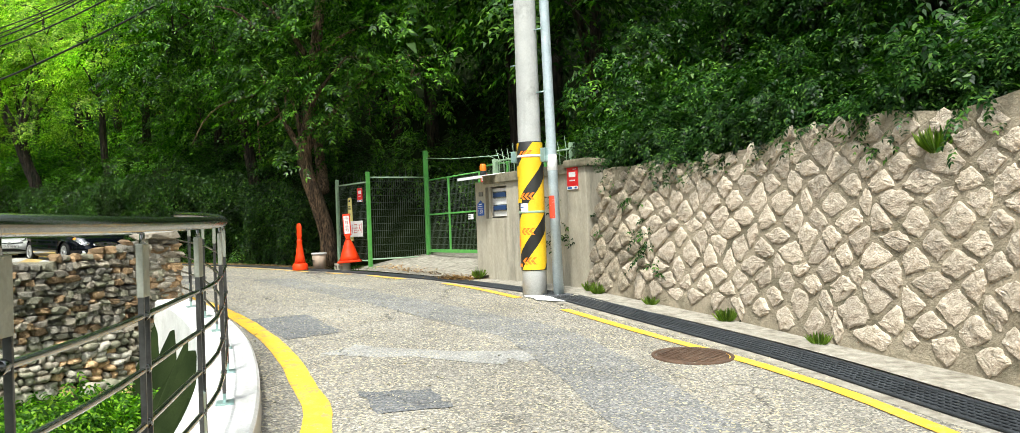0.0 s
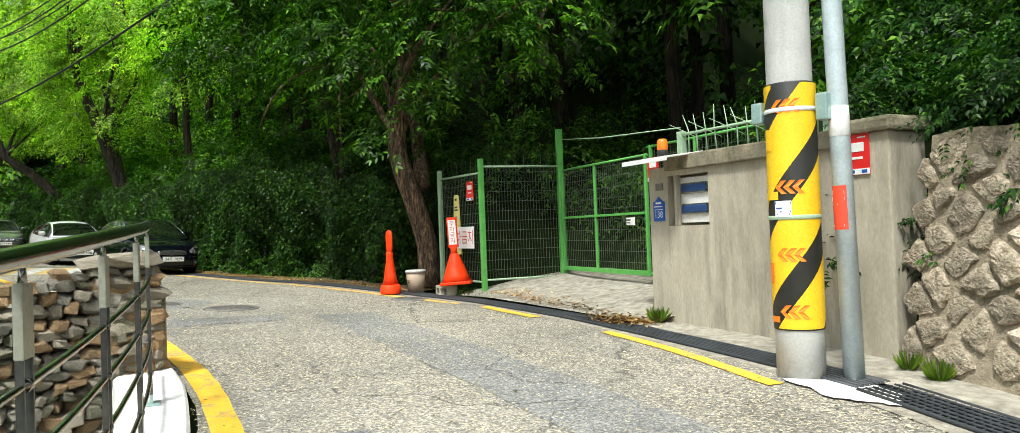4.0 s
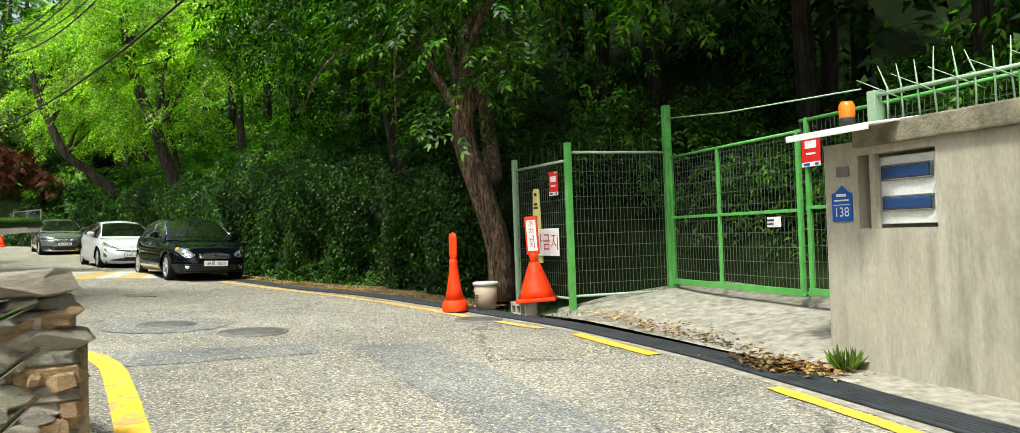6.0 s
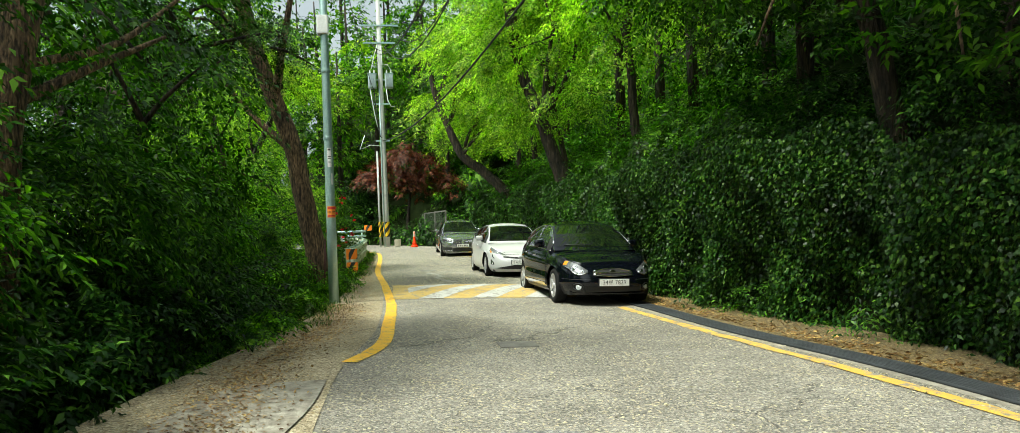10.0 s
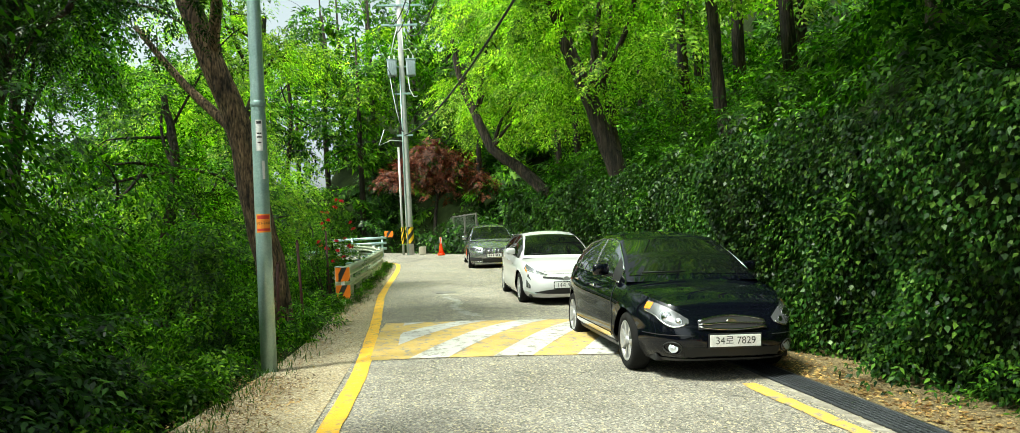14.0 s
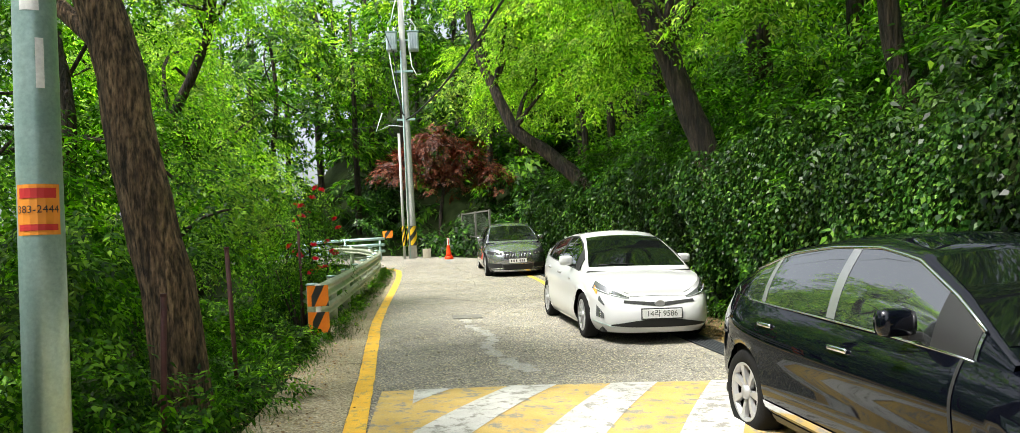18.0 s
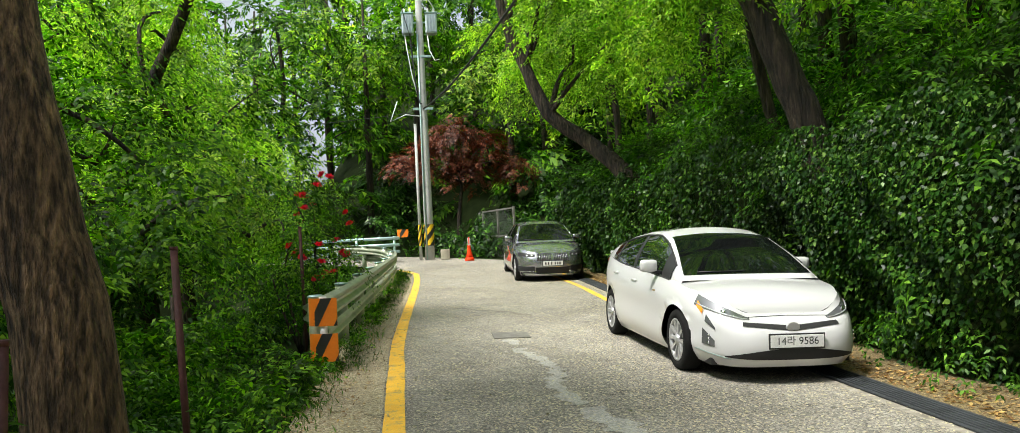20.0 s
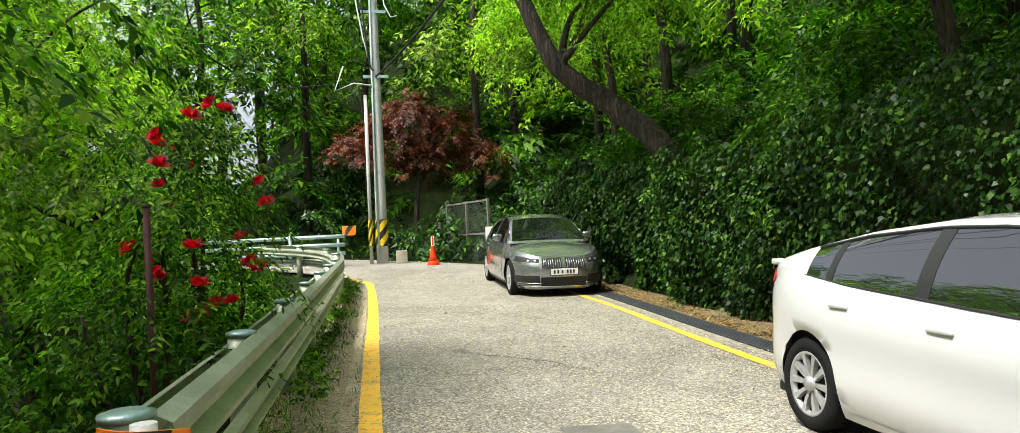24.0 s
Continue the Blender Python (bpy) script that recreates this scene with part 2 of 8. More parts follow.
def asphalt_material(name, tones, patch):
    """Worn asphalt with pale stones showing, cracks, and pollen and litter blown over it."""
    m, nt, b = material(name)
    v = coords(nt)
    vor = node(nt, "ShaderNodeTexVoronoi", Scale=70.0)
    nt.links.new(v, vor.inputs["Vector"])
    stone = ramp(nt, vor.outputs["Color"], [(0.0, tones[0]), (0.45, tones[1]), (0.8, tones[2]), (1.0, tones[3])])
    worn = ramp(nt, noise_tex(nt, v, 0.55, 6, 0.65), [(0.3, (0.72,)), (0.7, (1.18,))])
    col = mix(nt, stone, worn, 1.0, "MULTIPLY")
    blot = ramp(nt, noise_tex(nt, v, 2.4, 5, 0.7), [(0.35, (0.85,)), (0.7, (1.1,))])
    col = mix(nt, col, blot, 1.0, "MULTIPLY")
    crack = node(nt, "ShaderNodeTexVoronoi", Scale=0.42)
    crack.feature = "DISTANCE_TO_EDGE"
    wob = nt.nodes.new("ShaderNodeVectorMath")
    wob.operation = "MULTIPLY_ADD"
    nz = node(nt, "ShaderNodeTexNoise", Scale=2.2, Detail=5.0)
    nt.links.new(v, nz.inputs["Vector"])
    nt.links.new(nz.outputs["Color"], wob.inputs[0])
    wob.inputs[1].default_value = (0.9, 0.9, 0.0)
    nt.links.new(v, wob.inputs[2])
    nt.links.new(wob.outputs[0], crack.inputs["Vector"])
    line = ramp(nt, crack.outputs["Distance"], [(0.0, (1,)), (0.008, (0,))])
    broken = ramp(nt, noise_tex(nt, v, 0.5, 2), [(0.46, (0,)), (0.56, (0.75,))])
    col = mix(nt, col, (0.03, 0.03, 0.03), mix(nt, (0, 0, 0), line, broken))
    dust = ramp(nt, noise_tex(nt, v, 38.0, 2), [(0.57, (0,)), (0.65, (1,))])
    drift = ramp(nt, noise_tex(nt, v, 0.8, 4), [(0.34, (0.2,)), (0.66, (1.0,))])
    col = mix(nt, col, patch, mix(nt, (0, 0, 0), dust, drift))
    nt.links.new(col, b.inputs["Base Color"])
    b.inputs["Roughness"].default_value = 0.9
    b.inputs["Specular IOR Level"].default_value = 0.25
    bump(nt, b, vor.outputs["Distance"], 0.8, 0.008)
    return m


def plain(name, colour, rough=0.5, metal=0.0, coat=0.0):
    m, nt, b = material(name)
    v = coords(nt)
    n = noise_tex(nt, v, 25.0, 3)
    nt.links.new(mix(nt, colour, tuple(min(1, c * 0.8) for c in colour), n), b.inputs["Base Color"])
    b.inputs["Roughness"].default_value = rough
    b.inputs["Metallic"].default_value = metal
    b.inputs["Coat Weight"].default_value = coat
    return m


ASPHALT = asphalt_material("worn asphalt", [(0.085, 0.081, 0.072), (0.205, 0.194, 0.168), (0.36, 0.335, 0.28), (0.64, 0.6, 0.52)], (0.62, 0.52, 0.33))
ASPHALT_DARK = asphalt_material("newer asphalt", [(0.06, 0.065, 0.07), (0.12, 0.125, 0.13), (0.2, 0.2, 0.2), (0.32, 0.31, 0.3)], (0.4, 0.36, 0.25))
ASPHALT_MID = asphalt_material("older trench asphalt", [(0.085, 0.086, 0.086), (0.17, 0.17, 0.166), (0.28, 0.275, 0.26), (0.48, 0.465, 0.43)], (0.48, 0.42, 0.26))
ASPHALT_PALE = asphalt_material("cement smear", [(0.17, 0.17, 0.16), (0.29, 0.285, 0.27), (0.4, 0.39, 0.36), (0.6, 0.58, 0.52)], (0.45, 0.4, 0.28))
PATCH_WHITE = asphalt_material("white cement filler", [(0.24, 0.23, 0.21), (0.36, 0.35, 0.32), (0.48, 0.46, 0.42), (0.62, 0.6, 0.55)], (0.5, 0.44, 0.3))
LITTER = asphalt_material("leaf litter and grit", [(0.05, 0.04, 0.025), (0.16, 0.12, 0.06), (0.3, 0.23, 0.12), (0.45, 0.38, 0.22)], (0.35, 0.28, 0.08))
GRAVEL = asphalt_material("grey roadside gravel", [(0.13, 0.105, 0.065), (0.33, 0.275, 0.18), (0.53, 0.455, 0.32), (0.76, 0.68, 0.52)], (0.44, 0.32, 0.13))
# soil tone, doubling as painted shade on the sheet behind the ivy
SOIL_AND_SHADE = surface("dark soil and shade behind leaves", (0.008, 0.014, 0.004), (0.022, 0.032, 0.01), 2.0, 40, 0.95, 0.6)
SOIL_AND_SHADE.node_tree.nodes["Principled BSDF"].inputs["Specular IOR Level"].default_value = 0.05
YELLOW_LINE = surface("yellow road paint", (0.76, 0.41, 0.02), (0.88, 0.52, 0.035), 5, 90, 0.7, 0.35, stain=(0.35, 0.3, 0.2), stain_scale=9, stain_amount=0.35, chips=(0.42, 0.29, 0.1))
YELLOW_WORN = surface("worn yellow road paint", (0.58, 0.36, 0.06), (0.72, 0.45, 0.08), 5, 90, 0.8, 0.4, stain=(0.24, 0.22, 0.18), stain_scale=7, stain_amount=1.0, chips=(0.23, 0.215, 0.185))
BUMP_YELLOW = surface("yellow hump paint", (0.45, 0.3, 0.075), (0.58, 0.41, 0.13), 3, 80, 0.75, 0.5, stain=(0.36, 0.32, 0.22), stain_scale=7, stain_amount=0.9, chips=(0.23, 0.215, 0.185))
BUMP_WHITE = surface("white hump paint", (0.42, 0.41, 0.375), (0.58, 0.57, 0.53), 3, 80, 0.75, 0.5, stain=(0.3, 0.28, 0.23), stain_scale=7, stain_amount=0.9, chips=(0.23, 0.215, 0.185))
CONCRETE = surface("weathered concrete", (0.28, 0.25, 0.185), (0.55, 0.5, 0.395), 1.6, 55, 0.9, 0.5, streak=0.42, stain=(0.17, 0.16, 0.12), stain_scale=1.5, stain_amount=0.7, stretch=(1, 1, 0.35))
CONCRETE_PALE = surface("pale concrete", (0.6, 0.59, 0.56), (0.78, 0.77, 0.74), 1.6, 55, 0.9, 0.3, stain=(0.36, 0.34, 0.3), stain_scale=1.8, stain_amount=0.5)
CONCRETE_APRON = surface("rough concrete ramp", (0.2, 0.18, 0.145), (0.42, 0.39, 0.32), 9.0, 48, 0.95, 1.0, stain=(0.1, 0.08, 0.05), stain_scale=6, stain_amount=0.8, distance=0.012)
COPING = surface("moss-stained coping concrete", (0.13, 0.115, 0.075), (0.33, 0.29, 0.2), 5, 45, 0.95, 0.7, stain=(0.05, 0.055, 0.025), stain_scale=4, stain_amount=0.8)
POLE_CONCRETE = surface("spun concrete pole", (0.42, 0.42, 0.4), (0.56, 0.56, 0.53), 3, 70, 0.85, 0.2, stain=(0.2, 0.2, 0.18), stain_scale=3, stain_amount=0.75, streak=0.2)
MORTAR = surface("old mortar", (0.2, 0.165, 0.11), (0.39, 0.33, 0.235), 4, 40, 0.95, 1.0, stain=(0.07, 0.065, 0.035), stain_scale=2.6, stain_amount=0.85, distance=0.02)
GRANITE = surface("split granite", (0.3, 0.24, 0.17), (0.7, 0.61, 0.49), 20, 60, 0.9, 1.0, stain=(0.24, 0.15, 0.08), stain_scale=2.6, stain_amount=0.55, spread=0.16, distance=0.02)
GRANITE_MOSSY = surface("mossy dark granite", (0.16, 0.125, 0.075), (0.54, 0.46, 0.35), 16, 50, 0.95, 1.0, stain=(0.035, 0.035, 0.016), stain_scale=5, stain_amount=0.9, spread=0.25, distance=0.03)
STEEL = surface("brushed stainless steel", (0.3, 0.3, 0.29), (0.44, 0.44, 0.42), 3, 120, 0.2, 0.05, metal=1.0)
GALVANISED = surface("galvanised steel", (0.3, 0.44, 0.41), (0.4, 0.54, 0.51), 8, 60, 0.34, 0.1, metal=0.5)
STEEL_PALE = surface("pale galvanised steel", (0.4, 0.47, 0.49), (0.53, 0.6, 0.62), 8, 60, 0.4, 0.1, metal=0.2)
SLOT_BLUE = plain("dark blue slot enamel", (0.025, 0.06, 0.17), 0.3)
DARK_STEEL = surface("dark oxidised steel", (0.06, 0.06, 0.058), (0.14, 0.14, 0.13), 5, 60, 0.35, 0.1, metal=0.8)
PLATE_STEEL = surface("khaki grey steel plate", (0.3, 0.31, 0.25), (0.4, 0.41, 0.34), 5, 60, 0.45, 0.1, metal=0.5)
RAIL_STEEL = surface("weathered guardrail steel", (0.34, 0.39, 0.28), (0.52, 0.55, 0.42), 4, 60, 0.5, 0.15, metal=0.6, stain=(0.3, 0.3, 0.18), stain_scale=3, stain_amount=0.5)
GRATE = surface("painted drain grate", (0.016, 0.018, 0.02), (0.04, 0.045, 0.05), 5, 60, 0.55, 0.2)
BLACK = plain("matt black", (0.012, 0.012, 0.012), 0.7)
RUST = surface("rusty cast iron", (0.07, 0.04, 0.024), (0.15, 0.09, 0.055), 6, 60, 0.85, 0.6, metal=0.2, stain=(0.07, 0.06, 0.05), stain_scale=8, stain_amount=0.6)
IRON = surface("worn cast iron", (0.13, 0.125, 0.11), (0.24, 0.225, 0.2), 6, 60, 0.7, 0.6, metal=0.3)
GREEN_PAINT = surface("bright green gate paint", (0.08, 0.33, 0.06), (0.15, 0.46, 0.1), 4, 50, 0.5, 0.1, stain=(0.1, 0.14, 0.06), stain_scale=6, stain_amount=0.4)
GREEN_PALE = surface("faded green fence paint", (0.28, 0.42, 0.26), (0.42, 0.56, 0.38), 4, 50, 0.55, 0.1)
WIRE_DARK = surface("dark weldmesh", (0.055, 0.075, 0.055), (0.12, 0.15, 0.11), 6, 60, 0.5, 0.1, metal=0.3)
ORANGE = surface("orange plastic", (0.72, 0.036, 0.003), (0.86, 0.055, 0.005), 4, 60, 0.5, 0.06, stain=(0.5, 0.1, 0.04), stain_scale=8, stain_amount=0.25)
ORANGE.node_tree.nodes["Principled BSDF"].inputs["Specular IOR Level"].default_value = 0.2
BEACON = plain("orange beacon plastic", (0.85, 0.2, 0.012), 0.3)
WHITE = surface("white enamel", (0.72, 0.72, 0.7), (0.82, 0.82, 0.8), 4, 60, 0.5, 0.05)
RED = plain("red sign paint", (0.7, 0.02, 0.02), 0.4)
BLUE = plain("blue sign enamel", (0.02, 0.1, 0.42), 0.35)
YELLOW_SIGN = plain("yellow plastic", (0.7, 0.62, 0.22), 0.5)
YELLOW_TAPE = surface("yellow ribbed sleeve", (0.8, 0.5, 0.01), (0.9, 0.58, 0.02), 4, 60, 0.5, 0.1)
ORANGE_TAPE = plain("orange reflector", (0.95, 0.24, 0.012), 0.45)
SLEEVE_BLACK = surface("black ribbed sleeve", (0.015, 0.015, 0.013), (0.03, 0.03, 0.026), 4, 60, 0.5, 0.1)
BEIGE = surface("stained beige plastic", (0.36, 0.28, 0.2), (0.47, 0.37, 0.28), 5, 50, 0.6, 0.1, stain=(0.2, 0.15, 0.1), stain_scale=5, stain_amount=0.5)
BARK = surface("furrowed bark", (0.005, 0.004, 0.003), (0.075, 0.053, 0.035), 5, 17, 0.95, 1.0, stretch=(1.4, 1.4, 0.17), distance=0.08, furrow=True)
BARK_BROWN = surface("reddish brown bark", (0.03, 0.019, 0.011), (0.27, 0.175, 0.1), 8, 26, 0.95, 1.0, stretch=(1.4, 1.4, 0.3), distance=0.06, furrow=True)
# these leaf tones also stand in for sunlit and shaded foliage
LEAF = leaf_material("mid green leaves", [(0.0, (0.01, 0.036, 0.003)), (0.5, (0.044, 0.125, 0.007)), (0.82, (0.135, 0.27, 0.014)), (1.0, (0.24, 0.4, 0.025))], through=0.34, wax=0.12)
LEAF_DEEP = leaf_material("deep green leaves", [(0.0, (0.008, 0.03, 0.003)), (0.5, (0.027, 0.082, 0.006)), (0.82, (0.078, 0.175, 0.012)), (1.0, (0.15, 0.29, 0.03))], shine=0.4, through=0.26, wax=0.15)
LEAF_LIGHT = leaf_material("sunlit yellow-green leaves", [(0.0, (0.045, 0.11, 0.01)), (0.45, (0.18, 0.33, 0.03)), (0.8, (0.37, 0.49, 0.06)), (1.0, (0.52, 0.6, 0.12))], through=0.5, glow=(0.56, 0.75, 0.14), wax=0.15)
LEAF_DARK = leaf_material("dark glossy shaded leaves", [(0.0, (0.003, 0.015, 0.002)), (0.5, (0.012, 0.042, 0.004)), (0.8, (0.036, 0.096, 0.009)), (1.0, (0.11, 0.23, 0.024))], shine=0.34, through=0.16, wax=0.12)
# ramp kept low: the shade above the stone wall is in this colour
LEAF_EVERGREEN = leaf_material("small shaded evergreen leaves", [(0.0, (0.003, 0.014, 0.002)), (0.5, (0.011, 0.038, 0.005)), (0.82, (0.034, 0.085, 0.012)), (1.0, (0.1, 0.19, 0.03))], shine=0.36, through=0.18, wax=0.12)
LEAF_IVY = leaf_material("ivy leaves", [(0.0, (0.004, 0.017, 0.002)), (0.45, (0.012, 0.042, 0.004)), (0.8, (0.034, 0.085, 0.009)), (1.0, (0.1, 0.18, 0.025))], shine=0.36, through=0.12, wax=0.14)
LEAF_MAPLE = leaf_material("dark red maple leaves", [(0.0, (0.03, 0.011, 0.007)), (0.5, (0.11, 0.032, 0.016)), (1.0, (0.24, 0.078, 0.034))], through=0.2, glow=(0.8, 0.25, 0.1))
PETAL = leaf_material("red rose petals", [(0.0, (0.5, 0.01, 0.03)), (1.0, (0.75, 0.03, 0.08))], through=0.3, glow=(0.9, 0.1, 0.1))
GRASS = leaf_material("grass blades", [(0.0, (0.03, 0.085, 0.008)), (1.0, (0.09, 0.18, 0.02))], through=0.35)
DRY_LEAF = leaf_material("dry fallen leaves", [(0.0, (0.1, 0.05, 0.02)), (0.5, (0.26, 0.15, 0.048)), (1.0, (0.5, 0.36, 0.13))], through=0.1, glow=(0.7, 0.5, 0.2))
RUBBLE = {
    "rust-stained fieldstone": ((0.42, 0.25, 0.11), (0.66, 0.47, 0.27), (0.34, 0.15, 0.045)),
    "grey fieldstone": ((0.29, 0.265, 0.205), (0.52, 0.48, 0.4), (0.2, 0.16, 0.1)),
    "pale fieldstone": ((0.44, 0.38, 0.28), (0.6, 0.53, 0.42), (0.33, 0.24, 0.14)),
    "green-grey fieldstone": ((0.26, 0.255, 0.17), (0.47, 0.44, 0.32), (0.2, 0.15, 0.08)),
}
RUBBLE = [surface(n, a, b, 6, 30, 0.95, 1.0, stain=c, stain_scale=4, stain_amount=0.6, spread=0.35, distance=0.03) for n, (a, b, c) in RUBBLE.items()]
def paint_material(name, colour, metal=0.0, spec=0.3, haze=0.03, gloss=1.7):
    m, nt, b = material(name)
    flake = noise_tex(nt, coords(nt), 400.0, 1)
    nt.links.new(mix(nt, colour, tuple(c * 1.12 for c in colour), flake), b.inputs["Base Color"])
    b.inputs["Roughness"].default_value = 0.35 - 0.12 * metal
    b.inputs["Metallic"].default_value = metal
    b.inputs["Specular IOR Level"].default_value = spec
    b.inputs["Coat Weight"].default_value = 1.0
    b.inputs["Coat Roughness"].default_value = haze
    b.inputs["Coat IOR"].default_value = gloss
    return m


CAR_BLACK = paint_material("blue-black car paint", (0.002, 0.0025, 0.005), 0.0, 0.0, 0.02, 1.5)
CAR_WHITE = paint_material("white car paint", (0.55, 0.55, 0.545))
CAR_GREY = paint_material("silver-grey car paint", (0.3, 0.31, 0.32), 0.8)
TYRE = surface("tyre rubber", (0.008, 0.008, 0.008), (0.016, 0.016, 0.015), 6, 80, 0.9, 0.3)
TYRE.node_tree.nodes["Principled BSDF"].inputs["Specular IOR Level"].default_value = 0.15
ALLOY = plain("silver alloy", (0.5, 0.5, 0.5), 0.35, 0.5)
CHROME = plain("chrome", (0.75, 0.75, 0.76), 0.12, 1.0)
TRIM = plain("black plastic trim", (0.02, 0.02, 0.02), 0.5)
PILLAR_SILVER = plain("silver window pillar", (0.35, 0.36, 0.36), 0.25, 0.6)
GLASS_DARK, _nt, _b = material("tinted car glass")
_b.inputs["Base Color"].default_value = (0.004, 0.005, 0.005, 1)
_b.inputs["Roughness"].default_value = 0.03
_b.inputs["Specular IOR Level"].default_value = 0.5
_b.inputs["IOR"].default_value = 1.5
# high coat IOR strengthens the dim sky's reflection; it models no film
GLASS_BOOSTED = GLASS_DARK.copy()
GLASS_BOOSTED.name = "car side glass with reflecting film"
_b = GLASS_BOOSTED.node_tree.nodes["Principled BSDF"]
_b.inputs["Base Color"].default_value = (0.02, 0.022, 0.022, 1)
_b.inputs["Coat Weight"].default_value = 1.0
_b.inputs["Coat IOR"].default_value = 2.6
_b.inputs["Coat Roughness"].default_value = 0.02
GLASS_SIDE = GLASS_DARK.copy()
GLASS_SIDE.name = "dark car side glass"
_b = GLASS_SIDE.node_tree.nodes["Principled BSDF"]
_b.inputs["Coat Weight"].default_value = 1.0
_b.inputs["Coat IOR"].default_value = 2.1
_b.inputs["Base Color"].default_value = (0.006, 0.007, 0.007, 1)
_b.inputs["Coat Roughness"].default_value = 0.02
LAMP_GLASS, _nt, _b = material("headlamp glass")
_b.inputs["Base Color"].default_value = (0.75, 0.77, 0.78, 1)
_b.inputs["Roughness"].default_value = 0.08
_b.inputs["Metallic"].default_value = 0.6
_b.inputs["Coat Weight"].default_value = 1.0
AMBER = plain("amber lens", (0.85, 0.3, 0.02), 0.2, coat=1.0)
LAMP_HOUSE, _nt, _b = material("headlamp housing under glass")
_b.inputs["Base Color"].default_value = (0.16, 0.165, 0.17, 1)
_b.inputs["Roughness"].default_value = 0.2
_b.inputs["Metallic"].default_value = 0.5
_b.inputs["Coat Weight"].default_value = 1.0

# ---- ground ----
WALL_X = (-120, -66, -58, -54, -50, -40, -30, -23.7, -19.6, -16.2, -13.4, -11.0, -9.4, -6.2, -3.9, -2.2, -0.84, 2.6, 7.5, 16, 40)
WALL_Y = (6.0, 6.5, 9.6, 10.4, 10.7, 10.95, 11.2, 11.4, 11.8, 11.8, 12.9, 12.3, 10.6, 9.5, 8.4, 7.45, 6.75, 4.3, -0.6, -7.5, -30)
RISE_X = (-70, -56, -50, -24, -17, -15.2, -13.6, -9.6, -8.6, 30)
RISE = (0.6, 0.8, 2.2, 2.3, 1.9, 0.8, 0.45, 0.45, 1.9, 1.9)
BANK_X = (-120, -66, -58, -54, -50, -40, -30, -18, -13.5, -10.4, -9.6, -6.3, -4.6, -1.6, 1.0, 4.2, 9, 40)
BANK_Y = (-90, -18, -6, 1.5, 4.1, 4.75, 4.9, 4.3, 4.6, 4.75, 4.65, 3.25, 2.2, -0.2, -3.1, -7, -14.5, -60)


def terrain(x, y):
    z = land(x, y)
    d = y - np.interp(x, WALL_X, WALL_Y)
    up = np.interp(x, RISE_X, RISE) * np.clip((d - 0.25) / 0.3, 0, 1)
    slope = np.clip(d - 0.55, 0, 60) * np.interp(x, (-70, -50, -17, -14, -9, 0), (0.35, 0.55, 0.6, 0.4, 0.42, 0.45))
    s = np.interp(x, BANK_X, BANK_Y) - y
    yard = np.clip((s - 0.05) / 0.25, 0, 1) * np.interp(x, (-10.7, -10.3), (0.0, 1.35)) + np.clip(s, 0, 40) * np.interp(x, (-12, -10.5), (0.32, -0.05))
    wild = 0.12 * np.sin(x * 1.7 + y * 0.6) * np.sin(y * 1.3 - x * 0.4) * np.clip(np.maximum(d, s) - 0.8, 0, 1)
    road = ((d < 0.0) & (s < 0.0)) * -0.05
    far = np.clip(-61.0 - x, 0, 45) * 0.5 * np.clip((y + 4) / 6, 0, 1)
    up = up + far
    return z + up + slope - yard + wild + road


gx = np.concatenate([[-900, -400, -200, -120, -95, -80, -72], np.arange(-66, 9.1, 0.4), [12, 18, 30, 60, 150, 400, 900]])
gy = np.concatenate([[-900, -400, -200, -100, -60, -40, -30, -22, -16], np.arange(-12, 26.1, 0.4), [30, 38, 50, 80, 150, 400, 900]])
GX, GY = np.meshgrid(gx, gy, indexing="ij")
GZ = terrain(GX, GY)
nx, ny = len(gx), len(gy)
ids = np.arange(nx * ny).reshape(nx, ny)
quads = np.stack([ids[:-1, :-1], ids[1:, :-1], ids[1:, 1:], ids[:-1, 1:]], -1).reshape(-1, 4)
ground = part("ground", quick_mesh("ground", np.stack([GX, GY, GZ], -1).reshape(-1, 3), np.full(len(quads), 4), quads, True), SOIL_AND_SHADE)
tagged(ground, "dark leafy soil of the wooded slopes", "ground", kind="structure")


def strip(name, left, right, step, up, mat, across=6):
    """A paved strip between two curves, on the lie of the land."""
    a, b = along(left, step), along(right, step)
    n = min(len(a), len(b))
    rows = []
    for i in range(n):
        p = a[round(i * (len(a) - 1) / (n - 1))][0]
        q = b[round(i * (len(b) - 1) / (n - 1))][0]
        rows.append([p.lerp(q, k / across) for k in range(across + 1)])
    v = np.array([[(c.x, c.y, float(land(c.x, c.y)) + up) for c in r] for r in rows]).reshape(-1, 3)
    idx = np.arange(n * (across + 1)).reshape(n, across + 1)
    q = np.stack([idx[:-1, :-1], idx[:-1, 1:], idx[1:, 1:], idx[1:, :-1]], -1).reshape(-1, 4)
    return part(name, quick_mesh(name, v, np.full(len(q), 4), q, True), mat)


road = strip("road", LEFT_EDGE, RIGHT_EDGE, 0.5, 0.0, ASPHALT, 12)
tagged(road, "worn pale asphalt lane strewn with pollen and litter", "road", kind="structure")


